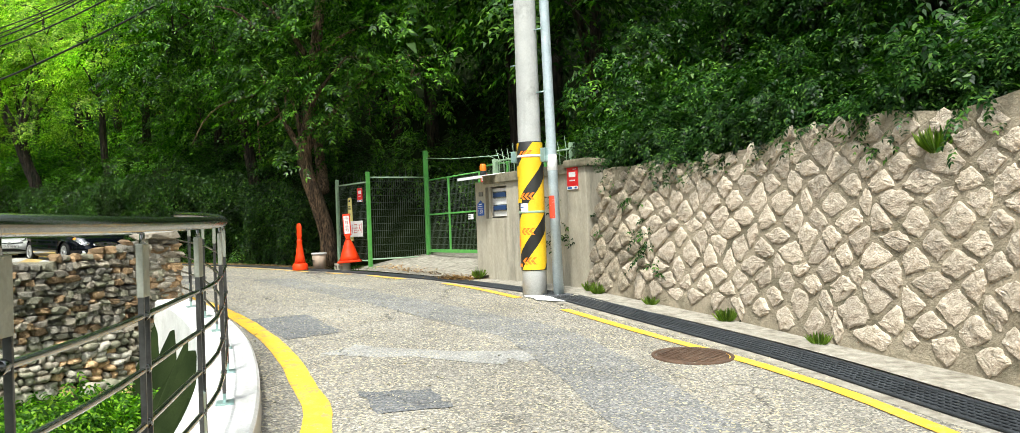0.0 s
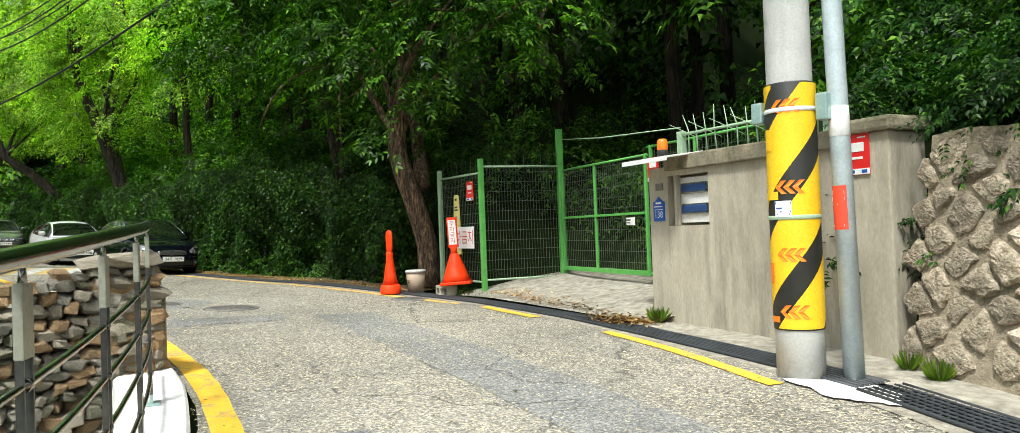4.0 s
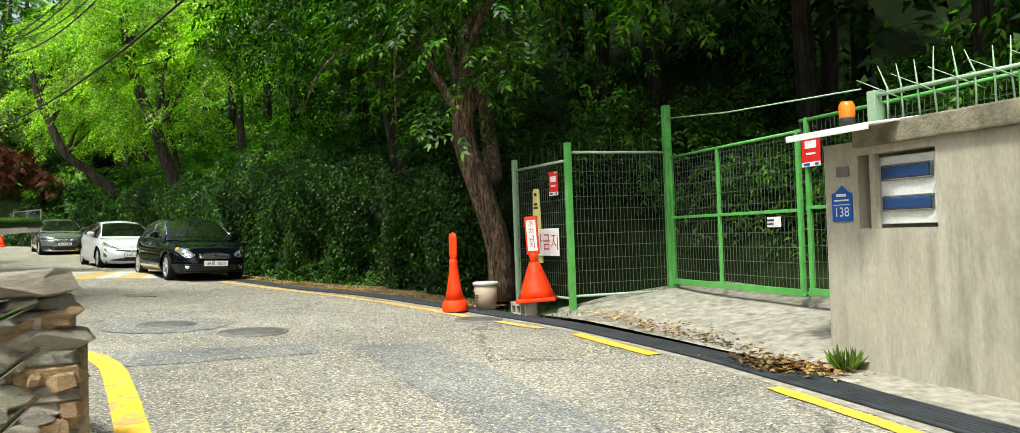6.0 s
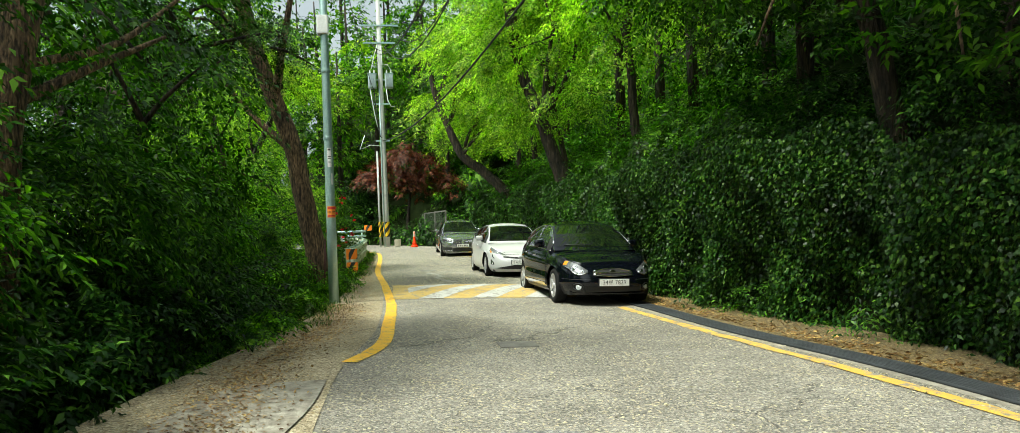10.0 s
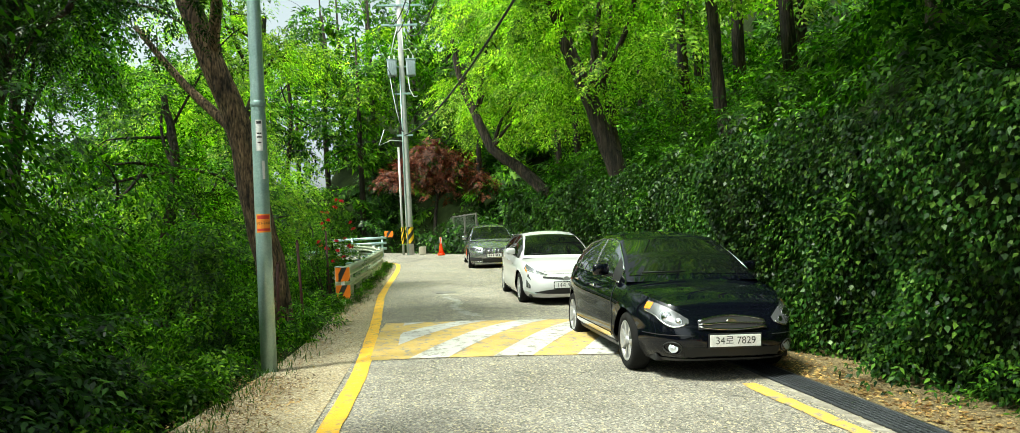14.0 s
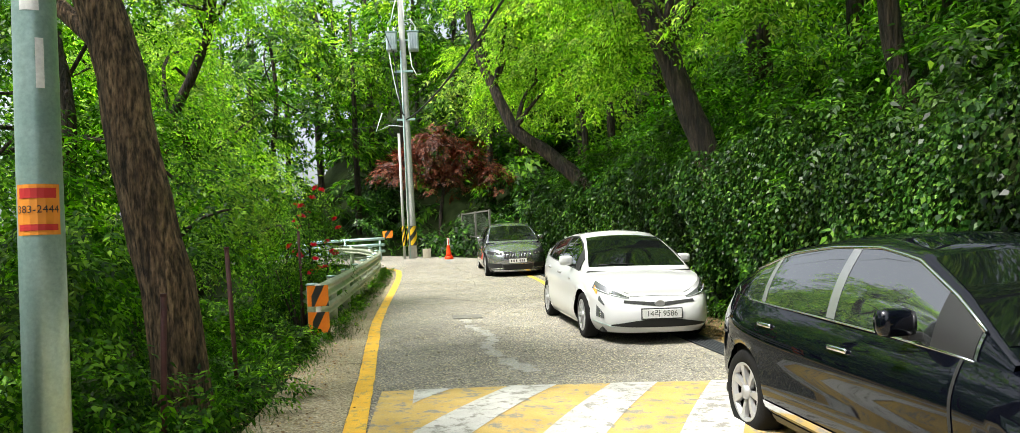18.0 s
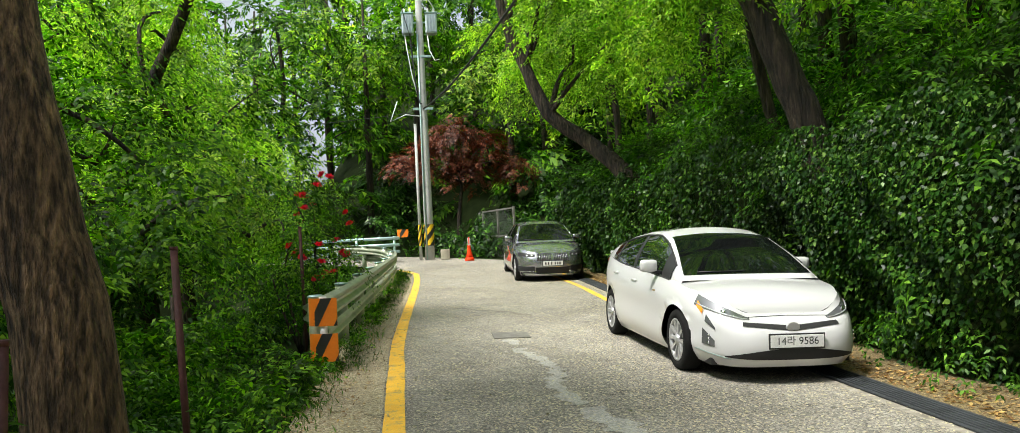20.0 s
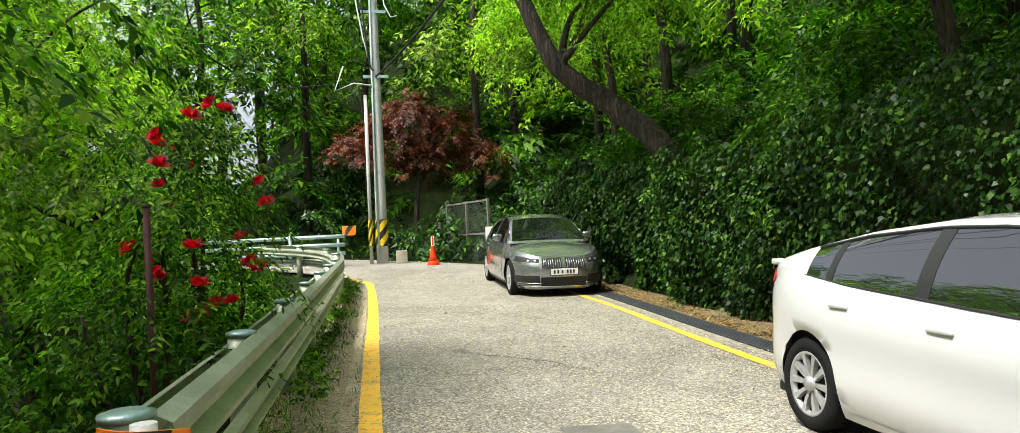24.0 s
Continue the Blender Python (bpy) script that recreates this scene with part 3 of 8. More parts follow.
def ribbon(points, width, up, step=0.25, bm=None, ragged=0.0):
    bm = bm or bmesh.new()
    last = None
    for p, d in along(points, step):
        s = Vector((-d.y, d.x, 0)) * width / 2
        row = []
        for k in (1, -1):
            q = p + k * s * (1 + random.uniform(-ragged, ragged))
            row.append(bm.verts.new(on_land(q.x, q.y, up)))
        if last:
            bm.faces.new((last[0], last[1], row[1], row[0]))
        last = row
    return bm


LINE_LEFT = [(3.6, -6.2), (0.6, -2.3), (-2.2, 1.2), (-4.13, 2.9), (-5.06, 3.46), (-6.5, 4.18), (-8.29, 4.84), (-9.83, 5.27), (-10.9, 5.47), (-12.3, 5.65), (-13.2, 5.74), (-13.9, 5.7), (-14.65, 5.48)]
LINE_FAR = [(-19.2, 5.5), (-19.8, 5.7), (-20.6, 5.84), (-22, 5.88), (-25, 5.93), (-29.7, 5.8), (-33, 5.66), (-36.2, 5.56), (-44, 5.56), (-48.4, 5.48), (-49.6, 5.25), (-50.6, 4.85)]
LINE_RIGHT = [(6.2, -1.6), (2.0, 2.4), (-1.04, 5.12), (-2.38, 6.08), (-4.0, 6.87), (-5.7, 7.7)]
part("road_line", ribbon(LINE_LEFT, 0.19, 0.008, ragged=0.06), YELLOW_LINE)
part("road_line", ribbon(LINE_FAR, 0.17, 0.008, ragged=0.06), YELLOW_LINE)
part("road_line", ribbon(LINE_RIGHT, 0.13, 0.008, ragged=0.06), YELLOW_LINE)
part("road_line", ribbon([(-6.9, 8.25), (-8.2, 8.85), (-9.45, 9.32)], 0.13, 0.008, ragged=0.08), YELLOW_LINE)
part("road_line", ribbon([(-10.95, 9.74), (-12.43, 10.12)], 0.15, 0.008, ragged=0.1), YELLOW_LINE)
part("road_line", ribbon([(-13.0, 10.1), (-14.3, 10.06), (-16.3, 10.06), (-19, 9.92), (-22.2, 9.78), (-24, 9.74)], 0.16, 0.008, ragged=0.3), YELLOW_WORN)
part("road_line", ribbon([(-36.5, 9.45), (-38, 9.41), (-40, 9.42), (-43.8, 9.46), (-49, 9.3)], 0.14, 0.008, ragged=0.1), YELLOW_LINE)
for ob in [o for o in scene.objects if o.name.startswith("road_line")]:
    tagged(ob, "yellow painted line along the lane's edge", "road marking", kind="structure")


def patch(name, points, mat, label, up=0.005, rough=0.025):
    bm = bmesh.new()
    ring = []
    for (x0, y0), (x1, y1) in zip(points, points[1:] + points[:1]):
        for k in range(6):
            t = k / 6
            ring.append(bm.verts.new(on_land(x0 + (x1 - x0) * t + random.uniform(-rough, rough), y0 + (y1 - y0) * t + random.uniform(-rough, rough), up)))
    bm.faces.new(ring)
    return tagged(part(name, bm, mat), label, "road patch", kind="structure")


patch("road_patch", [(-8.35, 4.95), (-8.1, 5.6), (-6.8, 5.15), (-6.9, 4.5)], ASPHALT_DARK, "dark square repair patch in the asphalt")
patch("road_patch", [(-4.63, 3.62), (-4.25, 4.0), (-3.75, 3.75), (-4.05, 3.35)], ASPHALT_DARK, "small dark repair patch in the asphalt")
patch("road_patch", [(-6.05, 4.35), (-6.1, 4.75), (-4.6, 5.35), (-4.35, 5.0)], ASPHALT_PALE, "pale cement smear over the asphalt", 0.004, 0.06)
patch("road_patch", [(-4.8, 5.25), (-4.7, 5.5), (-4.2, 5.5), (-4.25, 5.1)], ASPHALT_PALE, "pale cement smear over the asphalt", 0.004, 0.06)
patch("road_patch", [(-15.75 + 0.72 * math.cos(k * math.pi / 8), 6.74 + 0.72 * math.sin(k * math.pi / 8)) for k in range(16)], ASPHALT_MID, "round bluish repair patch about a manhole", 0.006)
patch("road_patch", [(-14.0, 5.9), (-13.5, 7.6), (-12.9, 7.4), (-13.2, 5.8)], ASPHALT_MID, "dark trench repair in the asphalt", 0.004)
for pts, w in (([(-31.2, 7.25), (-32.0, 7.2), (-33.0, 7.3), (-34.3, 7.05)], 0.15), ([(-30.2, 7.5), (-31.1, 7.3)], 0.22), ([(-34.6, 7.1), (-35.1, 7.0)], 0.16)):
    tagged(part("road_patch", ribbon(pts, w, 0.0065, 0.08, ragged=0.8), PATCH_WHITE), "ragged pale crack repair in the lane", "road patch", kind="structure")
TRENCH = [(-1.0, 3.2), (-4.6, 6.0), (-6.4, 6.6), (-9.5, 7.4), (-13.0, 8.2)]
tagged(part("road_patch", ribbon(TRENCH, 0.75, 0.0045, 0.4, ragged=0.05), ASPHALT_MID), "long darker trench repair along the lane", "road patch", kind="structure")

# shoulder of litter and gravel, and the pale apron on the bank side
sh = strip("shoulder", [(-10.6, 4.5), (-13.5, 4.2), (-16, 3.7), (-19, 4.1), (-22, 4.6), (-28, 5.0), (-40, 4.7), (-49, 4.6)],
           [(-10.6, 5.25), (-13.3, 5.4), (-16, 5.38), (-19, 5.45), (-22, 5.74), (-28, 5.76), (-36, 5.45), (-44, 5.46), (-49, 5.3)], 0.5, 0.0065, GRAVEL, 4)
tagged(sh, "gravelly shoulder scattered with dry leaf litter", "shoulder", kind="structure")
ap = strip("apron", [(-12.6, 4.3), (-14.5, 4.1), (-16.6, 4.2), (-18.2, 4.6)], [(-13.6, 5.25), (-15.2, 5.0), (-17.2, 5.3), (-18.3, 5.36)], 0.3, 0.02, CONCRETE_APRON, 4)
tagged(ap, "broken pale concrete apron at the lane's edge", "apron", kind="structure")
vg = strip("verge", [(-15.2, 10.55), (-16.7, 10.6), (-18.7, 10.55), (-21.1, 10.4), (-24, 10.4), (-31, 10.2), (-39, 10.1), (-45, 10.1), (-51, 10)],
           [(-15.4, 11.9), (-16.7, 12.0), (-19.6, 12.0), (-22, 11.8), (-24, 11.6), (-31, 11.4), (-39, 11.1), (-45, 11), (-51, 10.9)], 0.5, 0.01, LITTER, 4)
tagged(vg, "strip of dry leaves between drain and ivy", "verge", kind="structure")
kb = strip("kerb_strip", [(7.7, -1.5), (2.9, 3.2), (-0.6, 5.72), (-2.3, 6.88), (-4.2, 7.84), (-5.6, 8.4), (-9.2, 9.8), (-9.6, 9.9)], [(8.6, -0.7), (3.6, 4.2), (-0.6, 6.8), (-2.1, 7.5), (-3.8, 8.5), (-6.0, 9.5), (-8.8, 10.35), (-9.5, 10.5)], 0.4, 0.02, CONCRETE_APRON, 3)
tagged(kb, "pale concrete strip between drain and wall", "kerb", kind="structure")
rp = strip("gate_ramp", [(-9.5, 9.95), (-10.7, 10.27), (-12.7, 10.75), (-13.9, 10.75)], [(-8.4, 11.4), (-10.4, 12.0), (-12.6, 12.9), (-13.6, 12.0)], 0.3, 0.0, CONCRETE_APRON, 8)
me = rp.data
for v in me.vertices:
    t = np.clip((v.co.y - np.interp(v.co.x, (-13.9, -12.7, -10.7, -9.5), (10.7, 10.7, 10.25, 9.95))) / 1.5, 0, 1.6)
    v.co.z += 0.03 + 0.28 * t + 0.004 * math.sin(v.co.x * 9) * math.sin(v.co.y * 7)
tagged(rp, "rough concrete ramp up to the gate", "ramp", kind="structure")

# speed hump with slanting yellow and white bars
HX0, HX1, HY0, HY1 = -29.5, -25.9, 5.98, 9.7


def hump(x):
    t = (x - HX0) / (HX1 - HX0)
    return 0.07 * math.sin(math.pi * min(1, max(0, t))) + 0.006


bm = bmesh.new()
for i in range(18):
    for j in range(8):
        c = []
        for a, b in ((i, j), (i + 1, j), (i + 1, j + 1), (i, j + 1)):
            x, y = HX0 + (HX1 - HX0) * a / 18, HY0 + (HY1 - HY0) * b / 8
            c.append(bm.verts.new(on_land(x, y, hump(x))))
        bm.faces.new(c)
bmesh.ops.remove_doubles(bm, verts=bm.verts, dist=0.001)
speed_hump = tagged(part("speed_hump", bm, BUMP_YELLOW, smooth=True), "low asphalt speed hump painted with yellow and white bars", "speed hump", kind="structure")
for k in range(-2, 5):
    bm = bmesh.new()
    for i in range(18):
        c = []
        for a, o in ((i, 0), (i + 1, 0), (i + 1, 0.42), (i, 0.42)):
            x = HX0 + (HX1 - HX0) * a / 18
            y = HY0 + 0.45 + k * 1.0 + o * 1.1 + (1 - a / 18) * 1.75
            c.append(Vector((x, min(max(y, HY0 + 0.3), HY1))))
        if abs(c[0].y - c[3].y) + abs(c[1].y - c[2].y) > 0.02:
            bm.faces.new([bm.verts.new(on_land(q.x, q.y, hump(q.x) + 0.004)) for q in c])
    if bm.faces:
        part("white_bar", bm, BUMP_WHITE, speed_hump, "worn white bar")

# ---- manholes and patches of iron ----
def flush(x, y, up=0.0):
    """A place on the road, tilted with its slope."""
    dx = float(land(x + 0.2, y) - land(x - 0.2, y)) / 0.4
    dy = float(land(x, y + 0.2) - land(x, y - 0.2)) / 0.4
    return Matrix.Translation(on_land(x, y, up)) @ Vector((0, 0, 1)).rotation_difference(Vector((-dx, -dy, 1)).normalized()).to_matrix().to_4x4()


def manhole(x, y, r, mat, label):
    m = flush(x, y)
    t = thing("manhole_cover", m, label, "manhole cover")
    bm = lathe([(r, 0.0), (r, 0.012), (r - 0.03, 0.016), (r - 0.035, 0.008)], 40, cap=False)
    part("ring", bm, mat, t)
    bm = lathe([(r - 0.045, 0.0), (r - 0.045, 0.012), (0.001, 0.014)], 40)
    for i in range(-6, 7):
        for j in range(-6, 7):
            px, py = i * r / 7.5, j * r / 7.5
            if px * px + py * py < (r - 0.08) ** 2:
                box(r / 13, r / 13, 0.006, px, py, 0.016, 0, bm)
    part("lid", bm, mat, t)
    return t


manhole(-3.2, 6.2, 0.36, RUST, "round rusty cast iron manhole cover in asphalt")
manhole(-14.6, 7.36, 0.37, IRON, "round worn iron manhole cover in asphalt")
manhole(-15.75, 6.74, 0.33, IRON, "round worn iron manhole cover in a dark patch")
manhole(-14.1, 10.0, 0.3, IRON, "round iron manhole cover beside the yellow line")
for x, y, w, l, label in ((-20.0, 7.3, 0.42, 0.4, "small square iron utility cover in asphalt"), (-35.5, 7.1, 0.5, 0.55, "rounded iron utility cover in asphalt")):
    t = thing("utility_cover", flush(x, y, 0.004), label, "utility cover")
    part("lid", box(l, w, 0.014, 0, 0, 0, 0.004), IRON, t)

# ---- drain with its grates ----
DRAIN_A = [(7.2, -1.75), (2.75, 3.15), (-0.75, 5.52), (-2.5, 6.68), (-4.4, 7.65), (-5.7, 8.27), (-6.3, 8.58)]
DRAIN_B = [(-6.36, 8.61), (-7.3, 8.96), (-9.45, 9.66), (-10.7, 10.05), (-12.7, 10.48), (-14.5, 10.5), (-16.7, 10.48), (-18.7, 10.38), (-21.1, 10.2), (-24, 10.18), (-31, 10.0), (-39, 9.9), (-45, 9.93), (-50, 9.8)]


def drain(points, label, w=1.0):
    # flat black ribbon stands in for the shaded depth below the grating
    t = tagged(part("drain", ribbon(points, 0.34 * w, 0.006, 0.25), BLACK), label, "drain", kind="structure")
    part("channel_edge", ribbon(points, 0.66 * w, 0.003, 0.25), CONCRETE_APRON, t, "rough concrete edge")
    for o in (-0.185, 0.185):
        side = []
        for p, d in along(points, 0.4):
            q = p + Vector((-d.y, d.x, 0)) * o * w
            side.append(on_land(q.x, q.y, 0.015))
        part("frame_angle", tube(side, 0.018, 4), GRATE, t)
    bm = bmesh.new()
    for k in (-0.12, -0.06, 0.0, 0.06, 0.12):
        side = []
        for p, d in along(points, 0.4):
            q = p + Vector((-d.y, d.x, 0)) * k * w
            side.append(on_land(q.x, q.y, 0.02))
        tube(side, 0.011, 4, bm)
    for p, d in along(points, 0.06):
        s = Vector((-d.y, d.x, 0)) * 0.165 * w
        a, b = p - s, p + s
        tube([on_land(a.x, a.y, 0.016), on_land(b.x, b.y, 0.016)], 0.009, 3, bm, False)
    g = part("grating", bm, GRATE, t, "dark steel bars")
    g["kind"] = "stuff"
    return t


drain(DRAIN_A, "steel grated drain channel along the stone wall")
drain(DRAIN_B, "steel grated drain channel along the lane", 0.78)
patch("pole_pad", [(-6.95, 8.42), (-6.4, 8.12), (-6.0, 8.2), (-6.15, 8.52), (-6.5, 8.66)], CONCRETE_PALE, "white painted concrete pad at the poles' foot", 0.016)

# ---- foliage ----
rng = np.random.default_rng(7)


def unit(v):
    return v / np.maximum(np.linalg.norm(v, axis=1, keepdims=True), 1e-9)


def leaf_mesh(name, base, way, up, length, ratio, fine):
    """One mesh of leaves: each starts at base, points along way, its face towards up. fine: six corners and a fold; large far leaves have three."""
    way = unit(way)
    side = unit(np.cross(way, up))
    nrm = np.cross(side, way)
    L = length[:, None]
    W = L * ratio * 0.5
    if fine:
        v = np.stack([base, base + way * L * 0.3 + side * W * 0.85 + nrm * L * 0.05, base + way * L * 0.68 + side * W * 0.7 + nrm * L * 0.03, base + way * L - nrm * L * 0.12,
                      base + way * L * 0.68 - side * W * 0.7 + nrm * L * 0.03, base + way * L * 0.3 - side * W * 0.85 + nrm * L * 0.05], 1)
        n = len(base)
        o = (np.arange(n) * 6)[:, None]
        f = np.stack([o + np.array([[0, 1, 2, 3]]), o + np.array([[0, 3, 4, 5]])], 1).reshape(-1, 4)
        return quick_mesh(name, v.reshape(-1, 3), np.full(len(f), 4), f)
    n = len(base)
    if length.mean() > 0.19:
        v = np.stack([base + way * L * 0.1 + side * W, base + way * L - nrm * L * 0.1, base + way * L * 0.25 - side * W], 1)
        return quick_mesh(name, v.reshape(-1, 3), np.full(n, 3), (np.arange(n) * 3)[:, None] + np.array([[0, 1, 2]]))
    v = np.stack([base, base + way * L * 0.36 + side * W + nrm * L * 0.06, base + way * L - nrm * L * 0.1, base + way * L * 0.36 - side * W + nrm * L * 0.06], 1)
    f = (np.arange(n) * 4)[:, None] + np.array([[0, 1, 2, 3]])
    return quick_mesh(name, v.reshape(-1, 3), np.full(n, 4), f)


def sprays(origin, way, twig, count, length, ratio=0.45, name="leaves", fine=False, droop=0.25, wild=0.22, ups=None):
    """Twigs with leaves on alternate sides, like the fronds of a pinnate leaf; ups: the way each frond's upper side looks."""
    n = len(origin)
    way = unit(way)
    way[:, 2] -= droop
    way = unit(way)
    face = unit(rng.normal(size=(n, 3)) + np.array([0, 0, 1.2])) if ups is None else unit(ups + rng.normal(size=(n, 3)) * 0.22)
    side = unit(np.cross(way, face))
    up = np.cross(side, way)
    base, dirs, tops = [], [], []
    for k in range(count):
        t = (k // 2 * 2 + 1.2) / (count + 0.4)
        s = 1 if k % 2 else -1
        last = k == count - 1
        base.append(origin + way * (twig * t)[:, None] + np.array([0, 0, -1]) * (twig * t * t * droop * 0.5)[:, None])
        dirs.append(way * 0.6 + side * s * (0.05 if last else 0.85) + rng.normal(size=(n, 3)) * wild - np.array([0, 0, 0.18]))
        tops.append(up + rng.normal(size=(n, 3)) * (wild + 0.06))
    base, dirs, tops = np.concatenate(base), np.concatenate(dirs), np.concatenate(tops)
    size = length * rng.uniform(0.7, 1.15, len(base))
    return leaf_mesh(name, base, dirs, tops, size, ratio, fine)


def boughs(lobes, n, reach, per=18, shell=0.45, squash=0.8, lift=0.3, flat=0.1):
    """Fronds set on flat, drooping boughs that stand out of rounded masses (x, y, z, r) in layers, with gaps between."""
    lobes = np.asarray(lobes, dtype=float)
    m = max(1, n // per)
    pick = rng.choice(len(lobes), m, p=lobes[:, 3] ** 2 / (lobes[:, 3] ** 2).sum())
    u = rng.normal(size=(m, 3))
    u[:, 2] += lift
    u = unit(u)
    c = lobes[pick, :3] + u * (lobes[pick, 3] * rng.uniform(shell, 1.0, m))[:, None] * np.array([1, 1, squash])
    top = unit(np.array([0, 0, 1.0]) + u * 0.55 + rng.normal(size=(m, 3)) * 0.16)
    out = unit(u - (u * top).sum(1, keepdims=True) * top + rng.normal(size=(m, 3)) * 0.15)
    cross = np.cross(top, out)
    size = np.repeat(reach * rng.uniform(0.6, 1.4, m), per)
    a = rng.uniform(-0.9, 1.0, m * per)
    b = rng.normal(size=m * per) * 0.42 * (1.15 - np.abs(a))
    o, x, t = np.repeat(out, per, 0), np.repeat(cross, per, 0), np.repeat(top, per, 0)
    p = np.repeat(c, per, 0) + o * (a * size)[:, None] + x * (b * size)[:, None] + t * (rng.normal(size=m * per) * flat * size)[:, None]
    p[:, 2] -= 0.3 * size * np.clip(a + 0.3, 0, 2) ** 2
    way = o * 0.75 + x * np.sign(b)[:, None] * rng.uniform(0.1, 1.0, m * per)[:, None] + rng.normal(size=(m * per, 3)) * 0.2
    return p, way, t


def limb_path(a, b, bend=0.3, n=6):
    a, b = Vector(a), Vector(b)
    off = Vector(rng.normal(size=3)) * bend * (b - a).length * 0.3
    return [a.lerp(b, t) + off * math.sin(math.pi * t) + Vector((0, 0, 0.1 * (b - a).length * math.sin(math.pi * t))) for t in [i / n for i in range(n + 1)]]


def trunk_mesh(paths):
    bm = bmesh.new()
    for pts, r0, r1 in paths:
        pts = [p for p, _ in along([tuple(Vector(q)) for q in pts], 0.35)]
        n = len(pts)
        tube([p + Vector((random.uniform(-1, 1), random.uniform(-1, 1), 0)) * r0 * 0.08 for p in pts], [r0 + (r1 - r0) * i / (n - 1) for i in range(n)], 10, bm)
    return bm


def tree(label, trunk, r0, r1, lobes, mat, twigs, leaf, bark=None, category="tree", twig=0.5, count=7, ratio=0.45, shell=0.4, limbs=6, fine=False, extra=(), name="tree", group=""):
    base = Vector(trunk[0])
    t = thing(name, Matrix.Translation(base), label, category, group)
    inv = Matrix.Translation(-base)
    paths = [(trunk, r0, r1)] + list(extra)
    for x, y, z, r in lobes[:limbs]:
        start = min((Vector(p) for p in trunk[len(trunk) // 2:]), key=lambda p: (p - Vector((x, y, z - r))).length)
        paths.append((limb_path(start, (x, y, z + r * 0.2)), r1 * 0.7, 0.02))
        for _ in range(2):
            e = Vector((x, y, z)) + Vector(rng.normal(size=3)) * r * 0.5
            paths.append((limb_path((x, y, z - r * 0.2), e), 0.035, 0.01))
    bm = trunk_mesh(paths)
    bm.transform(inv)
    for v in bm.verts:
        if v.co.z < 0.5 and (v.co.x ** 2 + v.co.y ** 2) < (r0 * 3) ** 2:
            s = 1 + 0.35 * max(0, 0.5 - v.co.z)
            v.co.x, v.co.y = v.co.x * s, v.co.y * s
    part("trunk", bm, bark or BARK, t, smooth=True)
    p, w, u = boughs(lobes, twigs, min(1.3, max(0.45, leaf * 5)), shell=shell)
    me = sprays(p - np.array(base), w, twig * 0.8 * rng.uniform(0.6, 1.3, len(p)), count, leaf * 1.08, ratio, "crown", fine, 0.2, 0.1, u)
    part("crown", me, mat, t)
    return t


def shrub(label, lobes, mat, twigs, leaf, name="shrub", category="shrub", twig=0.35, count=7, ratio=0.45, shell=0.5, fine=False, stems=6, droop=0.25, kind="", floor=None):
    lo = np.asarray(lobes, dtype=float)
    bx, by = lo[:, 0].mean(), lo[:, 1].mean()
    bz = float(terrain(bx, by)) if floor is None else floor
    t = thing(name, Matrix.Translation((bx, by, bz)), label, category, kind=kind)
    bm = bmesh.new()
    for i in range(stems):
        x, y, z, r = lobes[i % len(lobes)]
        s = Vector((x + random.uniform(-0.3, 0.3) * r, y + random.uniform(-0.3, 0.3) * r, 0))
        s.z = float(terrain(s.x, s.y)) - 0.05 if floor is None else floor
        tube(limb_path(s, (x + random.uniform(-0.5, 0.5) * r, y + random.uniform(-0.5, 0.5) * r, z + 0.3 * r)), [0.03 - 0.0035 * j for j in range(7)], 5, bm)
    bm.transform(Matrix.Translation((-bx, -by, -bz)))
    part("stem", bm, BARK, t)
    p, w, u = boughs(lobes, twigs, 0.3, shell=shell)
    ok = p[:, 2] > (terrain(p[:, 0], p[:, 1]) - 0.05 if floor is None else floor)
    p, w, u = p[ok], w[ok], u[ok]
    me = sprays(p - np.array([bx, by, bz]), w, twig * rng.uniform(0.6, 1.3, len(p)), count, leaf, ratio, "foliage", fine, droop, 0.15, u)
    part("foliage", me, mat, t)
    return t


# --- trees of the uphill side ---
tree("old tree with reddish furrowed trunk beside the gate", [(-15.55, 11.45, 0.6), (-15.5, 11.3, 1.6), (-15.6, 11.0, 2.6), (-15.75, 10.95, 3.3), (-15.6, 11.2, 5.4), (-15.4, 11.4, 7.5)], 0.2, 0.12,
     [(-15.6, 10.4, 4.6, 1.3), (-17.0, 10.6, 5.2, 1.6), (-13.8, 10.8, 5.0, 1.6), (-12.6, 11.6, 5.0, 1.3), (-15.2, 12.6, 6.2, 2.0), (-16.0, 9.9, 6.6, 2.0), (-13.4, 11.2, 7.0, 2.2), (-17.6, 11.2, 7.6, 2.2), (-15.2, 11.0, 9.0, 2.4), (-15.9, 10.6, 3.6, 0.7), (-14.6, 10.8, 3.7, 0.8)],
     LEAF_DEEP, 4400, 0.12, BARK_BROWN, twig=0.42, count=8, ratio=0.38, extra=[([(-15.5, 11.3, 2.4), (-16.2, 11.7, 3.6), (-16.9, 12.0, 5.6)], 0.15, 0.06)])
